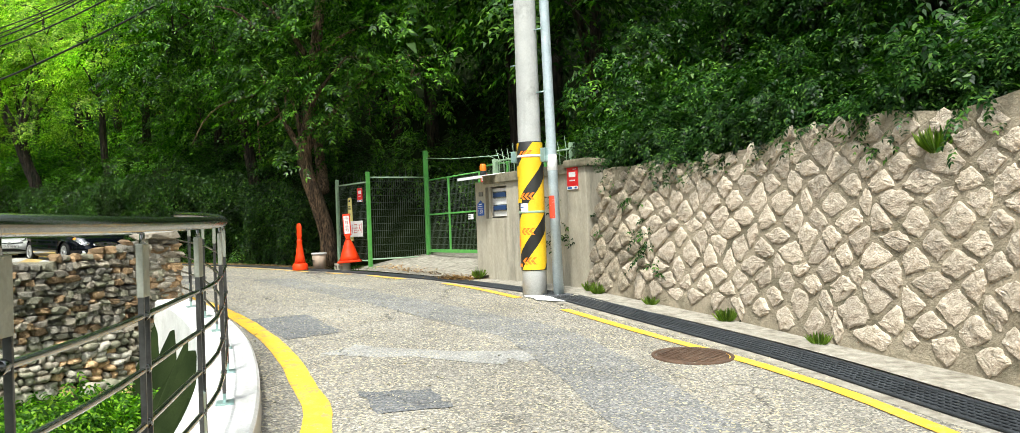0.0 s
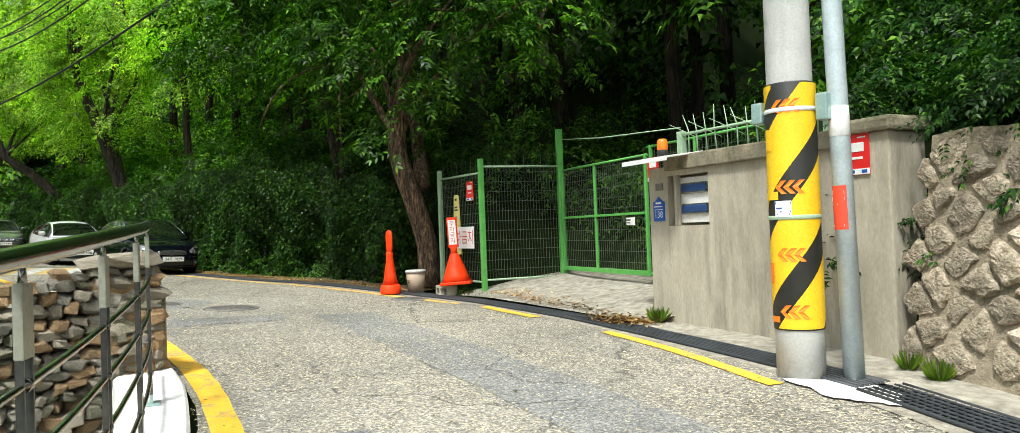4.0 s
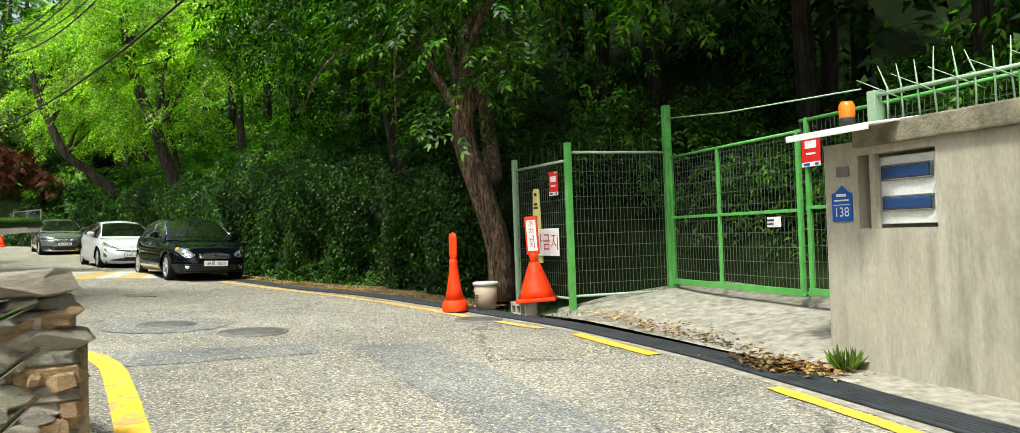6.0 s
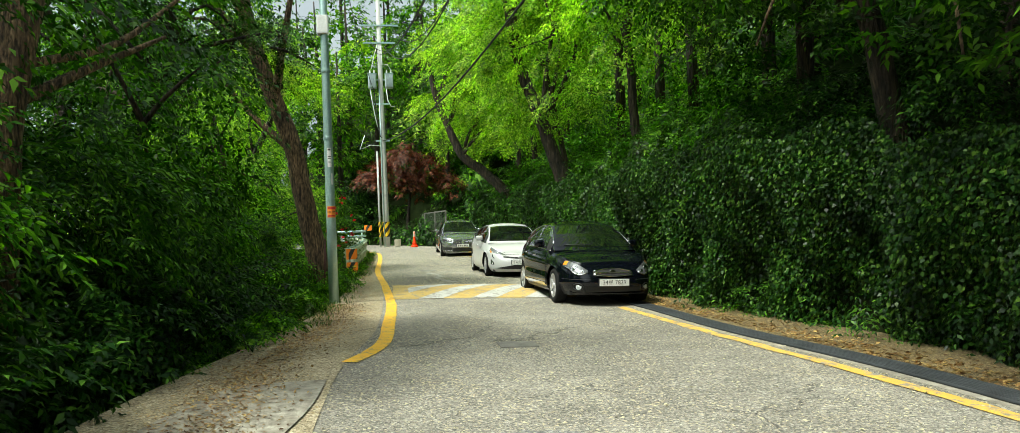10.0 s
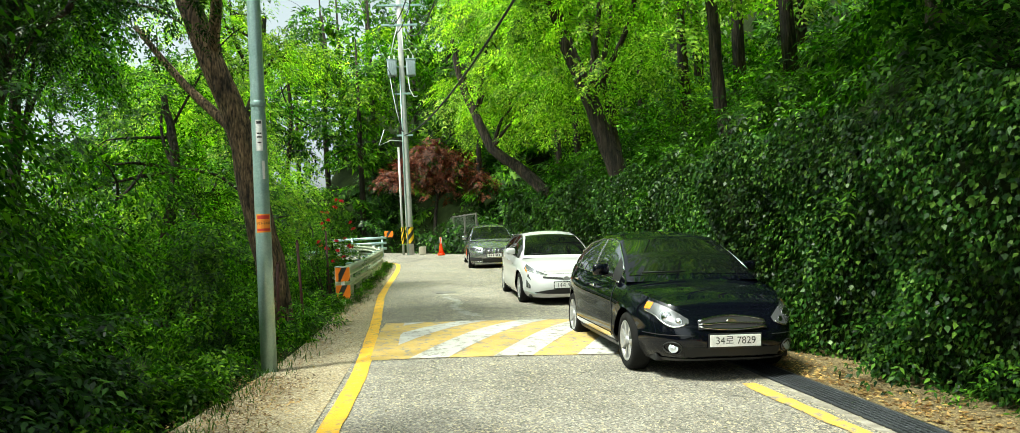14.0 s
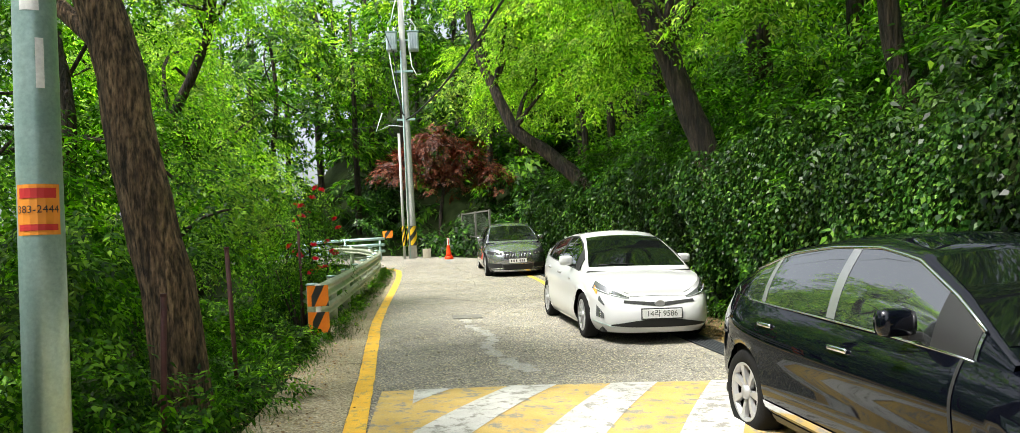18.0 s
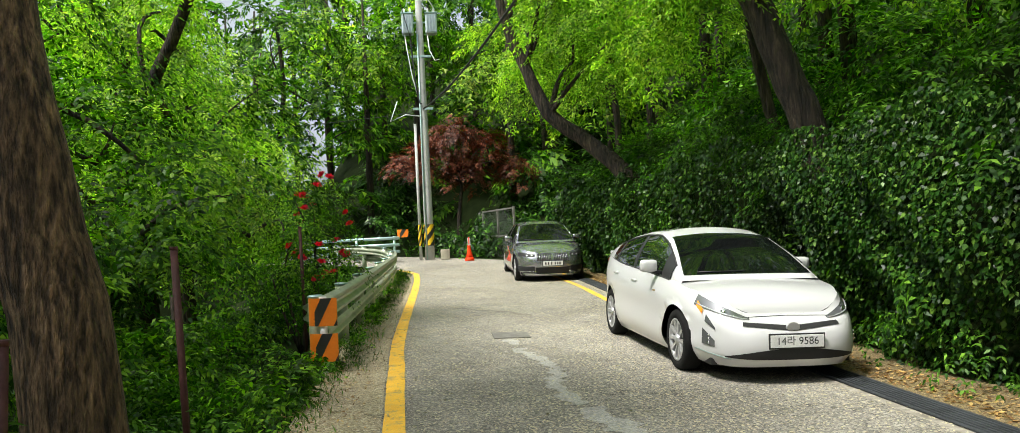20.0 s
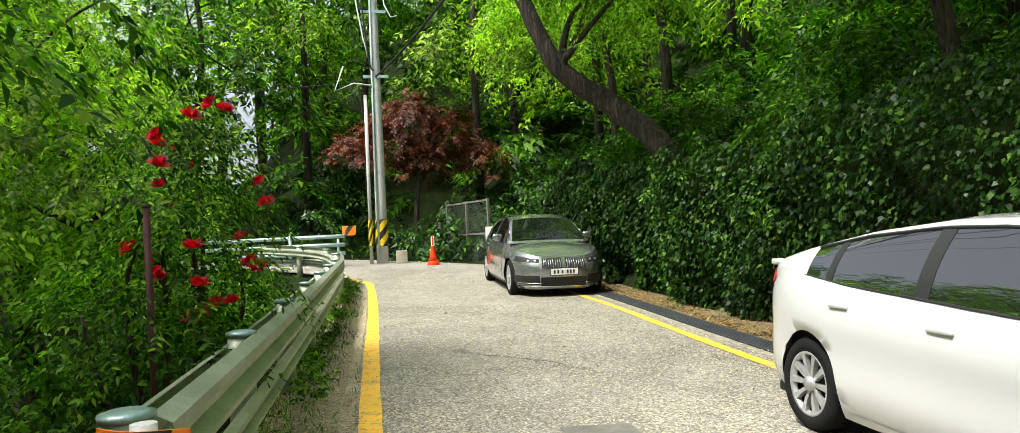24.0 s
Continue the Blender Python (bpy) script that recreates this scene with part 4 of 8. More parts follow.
tree("tall leaning tree with dark trunk on the slope", [(-35.3, 11.75, 2.7), (-35.3, 11.45, 3.9), (-35.6, 10.95, 5.65), (-36.1, 10.35, 7.85), (-36.9, 10.1, 10.5)], 0.26, 0.13,
     [(-35, 10.2, 9.2, 2.3), (-33.5, 11.8, 10, 2.6), (-36.5, 10.2, 11.5, 2.5), (-37.5, 12, 9.0, 2.5), (-34, 9.0, 11, 2.0), (-32.5, 10.8, 8.0, 1.7), (-37.2, 10.0, 7.6, 1.7), (-33.0, 11.4, 6.0, 1.3), (-36, 10.7, 6.6, 1.4), (-38.2, 10.6, 6.4, 1.4), (-40.0, 11.2, 6.4, 1.6), (-34.6, 12.2, 6.2, 1.4)],
     LEAF_LIGHT, 6200, 0.1, twig=0.42)
tree("slender dark-trunked tree on the slope", [(-31.5, 12.9, 3.4), (-31.6, 12.7, 5), (-31.5, 12.6, 7), (-31.9, 12.2, 10)], 0.15, 0.08,
     [(-31.5, 12.5, 8.5, 2.2), (-30, 13.5, 9.5, 2.2), (-32.5, 11, 9.8, 2.0), (-29.5, 11.5, 7.6, 1.8)], LEAF_LIGHT, 3600, 0.11, twig=0.45)
tree("bowed tree whose trunk curves over the lane", [(-43.8, 11.6, 3.0), (-44.0, 11.05, 3.9), (-44.6, 10.2, 4.9), (-45.0, 9.3, 5.7), (-45.3, 8.75, 7.0), (-45.5, 8.3, 8.3), (-45.7, 8.0, 10)], 0.26, 0.1,
     [(-45.6, 9.0, 10.6, 1.9), (-44.4, 9.8, 8.2, 1.5), (-47.2, 8.9, 8.4, 1.6), (-43.6, 9.3, 9.8, 1.8), (-46, 10.6, 9.6, 2.2), (-44.2, 10.9, 7.2, 1.5), (-42.2, 9.6, 8.2, 1.4), (-48.6, 9.4, 7.4, 1.5)],
     LEAF_LIGHT, 5400, 0.11, twig=0.45, extra=[([(-45.0, 9.3, 5.7), (-45.6, 9.7, 6.8), (-46.0, 10.2, 7.4)], 0.09, 0.04)])
tree("dark-trunked tree rising from the ivy bank", [(-38.2, 12.6, 3.2), (-38.5, 12.3, 5), (-38.2, 11.7, 8), (-38.9, 11.2, 11)], 0.12, 0.06,
     [(-38.6, 11.2, 10.5, 2.4), (-40, 12.4, 9, 2.2), (-37.4, 10.6, 8.6, 1.8), (-40.5, 10, 10.5, 2.2)], LEAF_LIGHT, 3800, 0.12, twig=0.45)
# leaf tone switches at x = -26: sunlit crowns beyond, shaded ones before
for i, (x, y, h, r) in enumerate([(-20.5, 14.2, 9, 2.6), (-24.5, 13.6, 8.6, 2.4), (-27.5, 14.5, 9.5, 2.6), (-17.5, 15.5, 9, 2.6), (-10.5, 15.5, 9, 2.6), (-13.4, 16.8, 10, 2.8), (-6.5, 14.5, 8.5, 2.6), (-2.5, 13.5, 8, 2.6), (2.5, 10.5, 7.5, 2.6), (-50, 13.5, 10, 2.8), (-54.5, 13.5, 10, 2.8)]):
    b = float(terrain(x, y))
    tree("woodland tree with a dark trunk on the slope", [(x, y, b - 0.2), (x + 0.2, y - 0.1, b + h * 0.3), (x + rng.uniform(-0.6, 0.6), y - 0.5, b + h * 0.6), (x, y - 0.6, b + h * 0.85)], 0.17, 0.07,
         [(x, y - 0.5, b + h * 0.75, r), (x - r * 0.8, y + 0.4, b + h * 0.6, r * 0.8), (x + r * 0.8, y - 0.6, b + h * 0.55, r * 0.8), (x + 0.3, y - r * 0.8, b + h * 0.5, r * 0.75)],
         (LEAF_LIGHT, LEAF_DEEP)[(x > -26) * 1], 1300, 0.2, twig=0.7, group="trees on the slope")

tree("dark overhanging tree above the ivy wall", [(-20.6, 12.6, 2.6), (-20.5, 12.2, 4.5), (-20.8, 11.6, 6.5), (-21, 11.2, 8.5)], 0.18, 0.08,
     [(-18.4, 11.2, 6.6, 1.9), (-20.6, 10.2, 7.4, 1.9), (-22.6, 11.0, 7.2, 2.0), (-24.6, 11.6, 6.8, 1.8), (-21.5, 12.4, 5.4, 1.6), (-18.6, 12.6, 5.0, 1.5), (-24.2, 12.4, 5.2, 1.5), (-18.4, 10.6, 5.9, 1.1), (-22.6, 10.6, 6.2, 1.2)],
     LEAF_DEEP, 4400, 0.11, twig=0.42)

tree("dark evergreen tree behind the stone wall", [(-3.6, 13.4, float(terrain(-3.6, 13.4)) - 0.2), (-3.5, 13.2, 3.4), (-3.8, 12.9, 5.2), (-3.7, 12.8, 6.8)], 0.15, 0.07,
     [(-5.4, 12.9, 4.7, 1.3), (-3.6, 12.2, 4.9, 1.4), (-1.8, 12.4, 4.8, 1.3), (-4.6, 12.6, 6.3, 1.5), (-2.4, 12.8, 6.4, 1.5), (-3.2, 12.4, 3.4, 1.2)], LEAF_EVERGREEN, 3400, 0.085, twig=0.38)

# --- trees of the downhill side ---
tree("tall tree with furrowed brown trunk beside the lamp pole", [(-28.85, 4.42, 0.75), (-28.8, 4.38, 1.7), (-28.8, 4.15, 2.96), (-28.8, 3.9, 4.3), (-28.7, 3.3, 6.1), (-28.6, 2.9, 8.2), (-28.9, 3.0, 10)], 0.24, 0.12,
     [(-28.7, 2.6, 9.8, 2.0), (-30.5, 2.6, 9.4, 1.9), (-28, 1.0, 8.2, 2.0), (-30, 1.2, 7.0, 1.8), (-26.4, 1.8, 7.4, 1.7)],
     LEAF, 3000, 0.12, BARK_BROWN, twig=0.55, extra=[([(-28.75, 3.6, 5.2), (-28.2, 3.9, 6.4), (-27.8, 4.2, 7.6)], 0.1, 0.05), ([(-28.8, 4.0, 4.0), (-29.3, 3.0, 5.0), (-29.6, 2.2, 6.0)], 0.09, 0.04)])
for i, (x, y, h, r, mat) in enumerate([(-21.0, 1.4, 8.5, 2.3, LEAF_DEEP), (-17.6, 0.6, 8.0, 2.3, LEAF_DEEP), (-24.2, 0.6, 8, 2.2, LEAF_DEEP), (-34.0, 1.2, 6.8, 2.2, LEAF), (-38.5, 1.4, 6.0, 2.0, LEAF_LIGHT), (-43, 0.6, 6.8, 2.2, LEAF_LIGHT), (-48.5, -1.5, 9, 2.8, LEAF), (-31.5, -3.5, 6.5, 2.4, LEAF), (-39, -5, 7, 2.6, LEAF_LIGHT), (-24, -6, 9, 3, LEAF), (-17, -6.5, 9, 3, LEAF), (-62, -1, 13, 3.2, LEAF), (-66, 5.5, 14, 3.4, LEAF), (-64, 12, 13, 3.4, LEAF), (-60.5, 17, 12, 3.2, LEAF), (-72, 0, 15, 3.6, LEAF), (-56, -7, 12, 3, LEAF), (-74, 9, 16, 3.8, LEAF)]):
    b = float(terrain(x, y))
    tree("leafy woodland tree on the bank" if x > -50 else "tall dark woodland tree beyond the bend", [(x, y, b - 0.2), (x + 0.2, y - 0.1, b + h * 0.3), (x + rng.uniform(-0.6, 0.6), y + 0.3, b + h * 0.6), (x, y, b + h * 0.85)], 0.2, 0.07,
         [(x, y, b + h * 0.78, r), (x - r * 0.8, y + 0.4, b + h * 0.6, r * 0.85), (x + r * 0.8, y - 0.4, b + h * 0.55, r * 0.85), (x + 0.3, y + r * 0.8, b + h * 0.45, r * 0.8), (x - 0.2, y - r * 0.8, b + h * 0.5, r * 0.8)],
         mat, (900 if y < -2 else 2500) if x > -50 else 1200, (0.22 if y < -2 else 0.095) if x > -50 else 0.3, twig=0.5 if y > -2 else 0.8, group="trees on the bank" if x > -50 else "trees beyond the bend")
for x, y, top, lo in ((-33.0, -1.8, 8.0, [(-33.0, -1.0, 7.0, 1.5), (-34.8, -1.4, 7.4, 1.5), (-31.4, -2.0, 6.4, 1.4), (-36.4, -1.6, 6.8, 1.4)]),
                      (-42.0, -0.8, 8.4, [(-41.6, -0.2, 7.4, 1.4), (-43.4, -0.4, 7.8, 1.5), (-40.0, -0.8, 7.0, 1.4), (-45.0, -0.6, 7.0, 1.3)])):
    b = float(terrain(x, y))
    tree("leafy woodland tree leaning out from the bank", [(x, y, b - 0.2), (x + 0.15, y + 0.1, b + 2.5), (x - 0.2, y + 0.3, b + 5.0), (x, y + 0.5, top)], 0.17, 0.08, lo, LEAF_LIGHT if x < -40 else LEAF, 3400, 0.1, twig=0.42, ratio=0.38, group="trees on the bank")
tree("bright-leaved tree leaning out over the guardrail", [(-38.0, 0.6, float(terrain(-38.0, 0.6)) - 0.2), (-37.9, 1.0, 3.0), (-37.5, 1.7, 5.0), (-37.2, 2.5, 6.6), (-37.0, 2.8, 8.4)], 0.16, 0.07,
     [(-35.6, 2.9, 6.8, 1.1), (-37.2, 3.2, 7.5, 1.2), (-34.4, 2.3, 7.2, 1.1), (-36.8, 2.0, 8.6, 1.3), (-33.2, 2.0, 8.2, 1.2), (-38.4, 1.6, 6.4, 1.0)], LEAF_LIGHT, 2600, 0.085, twig=0.4)
# added tree: its dark leaf colour imitates boughs seen against the light
tree("tree over the bank with boughs coloured dark as backlit", [(-27.4, 0.6, float(terrain(-27.4, 0.6)) - 0.2), (-27.3, 0.8, 2.6), (-27.0, 1.4, 4.4), (-26.4, 2.0, 5.6), (-26.2, 2.2, 7.0)], 0.16, 0.08,
     [(-26.6, 1.6, 5.7, 1.2), (-25.6, 2.9, 5.2, 0.95), (-27.4, 3.0, 6.2, 1.1), (-28.4, 1.2, 6.0, 1.2), (-25.4, 1.9, 4.6, 0.7), (-26.4, 3.9, 5.9, 0.75), (-26.0, 2.0, 7.2, 1.2)], LEAF_DARK, 4200, 0.058, twig=0.3, count=9, ratio=0.34)
tree("old pale-barked tree hung with creepers on the bank", [(-18.5, 2.7, 0.2), (-18.45, 2.72, 2.2), (-18.55, 2.78, 3.4), (-18.7, 2.92, 4.4), (-18.8, 3.05, 6.0), (-18.6, 3.0, 8.5)], 0.2, 0.11,
     [(-19.6, 2.2, 7.2, 1.7), (-17.4, 2.0, 7.4, 1.6), (-18.6, 3.6, 8.4, 1.7), (-20.6, 3.4, 6.4, 1.1), (-18.4, 1.6, 5.6, 1.3)], LEAF_DEEP, 3600, 0.095, BARK_BROWN, twig=0.4, ratio=0.36,
     extra=[([(-18.5, 2.75, 3.2), (-19.2, 3.2, 3.7), (-20.3, 3.6, 4.3)], 0.06, 0.02), ([(-18.6, 2.85, 3.6), (-19.4, 3.4, 4.0), (-20.6, 3.9, 5.0)], 0.045, 0.015)])
mz = float(terrain(-60, 7.5))
tree("spreading red-leaved maple beyond the bend", [(-59.5, 7.2, mz - 0.2), (-59.5, 7.2, 3.6), (-59.8, 7.4, 5.2), (-60, 7.2, 6.2)], 0.12, 0.06,
     [(-59.5, 7.2, 7.3, 1.2), (-59.8, 5.8, 6.6, 1.1), (-59.6, 8.7, 6.7, 1.1), (-60, 7.4, 5.8, 1.2), (-59.6, 9.7, 5.7, 0.8), (-59.4, 4.9, 5.9, 0.8)], LEAF_MAPLE, 2600, 0.12, twig=0.4)

# --- ivy over the retaining wall ---
IVY_X0, IVY_X1 = -53.0, -15.8
pts = [(IVY_X0, 10.75), (-45, 10.9), (-38, 11.05), (-31, 11.2), (-23.7, 11.35), (-19.6, 11.75), (IVY_X1, 11.75)]
bm = bmesh.new()
last = None
for p, d in along(pts, 0.8):
    g0 = float(land(p.x, p.y)) - 0.2
    h = float(np.interp(p.x, RISE_X, RISE))
    row = [bm.verts.new((p.x, p.y + a, z)) for a, z in ((0.12, g0), (0.22, g0 + h), (0.55, g0 + h + 0.05), (0.6, g0))]
    if last:
        for k in range(4):
            bm.faces.new((last[k], last[(k + 1) % 4], row[(k + 1) % 4], row[k]))
    last = row
# near-black face stands in for the shade between the ivy leaves
tagged(part("wall_ivy_bank", bm, SOIL_AND_SHADE), "old retaining wall wholly hidden under ivy", "wall", kind="structure")
n = 130000
xx = rng.uniform(IVY_X0, IVY_X1, n)
near = rng.random(n)
xx = np.where(near < 0.4, rng.uniform(-36, -16, n), xx)
face = np.interp(xx, [p[0] for p in pts], [p[1] for p in pts])
g0 = land(xx, face)
hh = np.interp(xx, RISE_X, RISE) + 0.4 + 0.22 * np.sin(xx * 0.8) * np.sin(xx * 0.31 + 1) + 0.12 * np.sin(xx * 2.7)
t = rng.random(n) ** 0.9
zz = g0 + t * hh
lump = 0.22 * np.sin(xx * 0.9 + zz * 1.1) * np.sin(xx * 0.37 - zz * 0.8) + 0.12 * np.sin(xx * 2.9 + 1.3 * np.sin(zz * 2.3)) + 0.07 * np.sin(zz * 5 + xx * 4.3)
depth = 0.12 + 0.25 * t + lump + rng.uniform(-0.1, 0.06, n) - np.clip(t - 0.8, 0, 1) * 1.2
base = np.stack([xx, face - depth, zz], -1)
way = np.stack([rng.normal(size=n) * 0.6, -0.5 + rng.normal(size=n) * 0.3, -0.75 + rng.normal(size=n) * 0.4], -1)
nrm = np.stack([rng.normal(size=n) * 0.55, -0.8 + rng.normal(size=n) * 0.4, 0.55 + rng.normal(size=n) * 0.45], -1)
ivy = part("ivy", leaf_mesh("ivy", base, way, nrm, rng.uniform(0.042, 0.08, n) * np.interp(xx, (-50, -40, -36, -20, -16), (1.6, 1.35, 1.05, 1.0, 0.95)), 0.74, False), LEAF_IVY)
tagged(ivy, "dense dark green ivy covering the retaining wall", "ivy", kind="stuff")

# --- undergrowth on both slopes ---
def undergrowth(label, x0, x1, fy0, fy1, twigs, leaf, mat, high, lumps, twig=0.4, fine=False, up=0.0, category="undergrowth", count=7, wild=0.22):
    lo = []
    for _ in range(lumps):
        x = rng.uniform(x0, x1)
        y = rng.uniform(fy0(x), fy1(x))
        r = high * rng.uniform(0.45, 1.0)
        lo.append((x, y, float(terrain(x, y)) + up + r * 0.35, r))
    p, w, u = boughs(lo, twigs, min(0.9, max(0.28, leaf * 4.5)), 14, 0.6, 0.85, 0.4)
    ok = p[:, 2] > terrain(p[:, 0], p[:, 1]) - 0.1
    me = sprays(p[ok], w[ok], twig * 0.85 * rng.uniform(0.6, 1.3, ok.sum()), count, leaf, 0.42, "undergrowth", fine, wild=wild * 0.6, ups=u[ok])
    return tagged(part("undergrowth", me, mat), label, category, kind="stuff")


def wall_at(x):
    return float(np.interp(x, WALL_X, WALL_Y))


def bank_at(x):
    return float(np.interp(x, BANK_X, BANK_Y))


undergrowth("trailing shrubs over the edge of the ivy wall", -52, -16.2, lambda x: wall_at(x) - 0.15, lambda x: wall_at(x) + 1.3, 9500, 0.066, LEAF_DEEP, 0.62, 190, 0.33, False, 0.0)
# deeper leaf tone carries the shade the trees throw on these shrubs
undergrowth("mixed green shrubs above the ivy wall", -53, -24, lambda x: wall_at(x) + 0.3, lambda x: wall_at(x) + 3.4, 7200, 0.118, LEAF_DEEP, 0.95, 170)
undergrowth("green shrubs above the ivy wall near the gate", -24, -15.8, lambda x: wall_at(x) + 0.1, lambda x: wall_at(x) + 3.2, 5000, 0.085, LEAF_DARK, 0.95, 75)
undergrowth("shrubs higher up the slope", -58, -16, lambda x: wall_at(x) + 3.0, lambda x: wall_at(x) + 10.0, 3600, 0.246, LEAF_DEEP, 1.5, 120, 0.6)
undergrowth("green shrubs on the slope", -54, -30, lambda x: wall_at(x) + 2.0, lambda x: wall_at(x) + 7.0, 4000, 0.168, LEAF, 1.3, 80, 0.6)
undergrowth("dark thicket behind the gate", -11.5, -5, lambda x: wall_at(x) + 2.0, lambda x: wall_at(x) + 8, 5800, 0.123, LEAF_DEEP, 1.3, 80, 0.45)
undergrowth("green thicket behind the gate", -17, -11.5, lambda x: wall_at(x) + 2.0, lambda x: wall_at(x) + 8, 5800, 0.123, LEAF_DEEP, 1.3, 80, 0.45)
undergrowth("evergreen shrubs hanging over the stone wall", -6.7, 3.5, lambda x: wall_at(x) + 0.75, lambda x: wall_at(x) + 2.0, 11500, 0.07, LEAF_EVERGREEN, 0.85, 75, 0.22, False, 0.1, count=8)
undergrowth("evergreen shrubs by the gate wall's end", -7.2, -4.2, lambda x: wall_at(x) + 0.35, lambda x: wall_at(x) + 1.6, 5000, 0.069, LEAF_EVERGREEN, 0.62, 26, 0.22, False, 0.0, count=8)
undergrowth("green shrubs behind the stone wall", -7.5, 5, lambda x: wall_at(x) + 1.6, lambda x: wall_at(x) + 5.5, 5400, 0.1, LEAF_EVERGREEN, 1.4, 46, 0.35, False, 0.6)
undergrowth("dense dark bushes on the bank", -24.5, -15.2, lambda x: bank_at(x) - 3.0, lambda x: bank_at(x) - 0.8, 9000, 0.09, LEAF_DARK, 0.9, 64, 0.34, False, 0.2, count=9)
undergrowth("tall vine-hung bushes on the bank", -22.5, -15.0, lambda x: bank_at(x) - 3.4, lambda x: bank_at(x) - 1.1, 6600, 0.09, LEAF_DEEP, 1.3, 30, 0.4, True, 1.6, count=9)
# lighter tone higher up paints the fall of light over this bank
undergrowth("bushes behind the guardrail", -50, -24, lambda x: bank_at(x) - 3.0, lambda x: bank_at(x) - 0.8, 7200, 0.083, LEAF, 0.8, 120, 0.33, False, 0.25)
undergrowth("light green bushes behind the guardrail", -50, -34.5, lambda x: bank_at(x) - 4.4, lambda x: bank_at(x) - 1.7, 5400, 0.073, LEAF_LIGHT, 0.95, 46, 0.36, False, 2.3, count=11, wild=0.08)
undergrowth("dark green bushes on the wooded bank", -34.5, -24, lambda x: bank_at(x) - 4.4, lambda x: bank_at(x) - 1.7, 5800, 0.09, LEAF, 0.9, 50, 0.34, False, 1.6, count=9)
undergrowth("low green plants along the bank", -33, -19, lambda x: bank_at(x) - 0.7, lambda x: bank_at(x) + 0.05, 5200, 0.075, LEAF, 0.3, 110, 0.2)
undergrowth("dark bushes beside the guardrail's end", -32.4, -28.2, lambda x: bank_at(x) - 1.6, lambda x: 4.3, 3200, 0.06, LEAF_DEEP, 0.55, 34, 0.25, False, 0.1)
undergrowth("low weeds under the guardrail", -50, -33, lambda x: 4.7, lambda x: 5.12, 2600, 0.06, LEAF, 0.14, 130, 0.15)
undergrowth("woodland floor of the lower bank", -60, -14, lambda x: bank_at(x) - 14, lambda x: bank_at(x) - 4, 2300, 0.291, LEAF, 1.8, 90, 0.7, False, 0.4)
undergrowth("dark thicket beyond the bend", -70, -56, lambda x: 3.5, lambda x: 16, 3000, 0.269, LEAF_DARK, 1.6, 70, 0.6, False, 0.3)
undergrowth("weeds in the lower yard", -10.1, -3.5, lambda x: bank_at(x) - 3.8, lambda x: bank_at(x) - 0.35, 6000, 0.077, LEAF, 0.36, 150, 0.2)
undergrowth("weeds at the rubble wall's foot", -10.0, -8.6, lambda x: 1.2, lambda x: 4.0, 2600, 0.078, LEAF, 0.42, 30, 0.22, False, 0.1)


# --- the wood beyond: tall crowns that close the view ---
def woods(label, spots, twigs, leaf, mat, r):
    """Far trees drawn together: a trunk each, and crowns of large clumps."""
    bm = bmesh.new()
    lo = []
    for x, y, h in spots:
        b = float(terrain(x, y))
        tube([(x, y, b - 0.3), (x + rng.uniform(-0.4, 0.4), y, b + h * 0.5), (x + rng.uniform(-0.8, 0.8), y, b + h * 0.9)], [0.2, 0.14, 0.05], 7, bm)
        for k in range(5):
            lo.append((x + rng.normal() * r * 0.6, y + rng.normal() * r * 0.6, b + h * rng.uniform(0.3, 0.95), r * rng.uniform(0.6, 1.0)))
    t = thing("woods", Matrix(), label, "woods", kind="stuff")
    part("trunks", bm, BARK, t)
    p, w, u = boughs(lo, twigs, leaf * 4.2, 16, 0.4)
    part("crowns", sprays(p, w, leaf * 2.6 * rng.uniform(0.6, 1.3, len(p)), 5, leaf, 0.5, "crowns", wild=0.12, ups=u), mat, t)


woods("dense wood closing the view beyond the bend", [(-70 - 4 * (i % 3), -14 + i * 2.9, 15) for i in range(14)], 1900, 0.418, LEAF, 3.2)
woods("tall far wood closing the valley", [(-84 - 4 * (i % 2), -24 + i * 4.4, 21) for i in range(14)], 1900, 0.66, LEAF, 4.4)
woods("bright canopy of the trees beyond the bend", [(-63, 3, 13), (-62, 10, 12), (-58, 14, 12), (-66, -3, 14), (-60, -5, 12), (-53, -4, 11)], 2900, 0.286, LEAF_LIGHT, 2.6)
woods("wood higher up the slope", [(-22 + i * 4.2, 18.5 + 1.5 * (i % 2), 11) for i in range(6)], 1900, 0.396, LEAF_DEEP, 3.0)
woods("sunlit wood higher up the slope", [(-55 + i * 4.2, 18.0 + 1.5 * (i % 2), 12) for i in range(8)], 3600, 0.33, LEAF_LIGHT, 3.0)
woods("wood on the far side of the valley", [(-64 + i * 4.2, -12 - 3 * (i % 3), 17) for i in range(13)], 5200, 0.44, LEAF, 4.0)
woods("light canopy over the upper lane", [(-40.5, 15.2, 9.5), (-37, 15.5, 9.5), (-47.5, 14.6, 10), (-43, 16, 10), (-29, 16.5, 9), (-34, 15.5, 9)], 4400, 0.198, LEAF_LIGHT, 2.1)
# crowns added to keep sky light off the ground behind the gate
woods("dark canopy added to shade the slope behind the gate", [(-19, 16.2, 8.5), (-16, 15.6, 8), (-13, 15.8, 8.5), (-10, 15.2, 8)], 2600, 0.242, LEAF_DARK, 2.2)
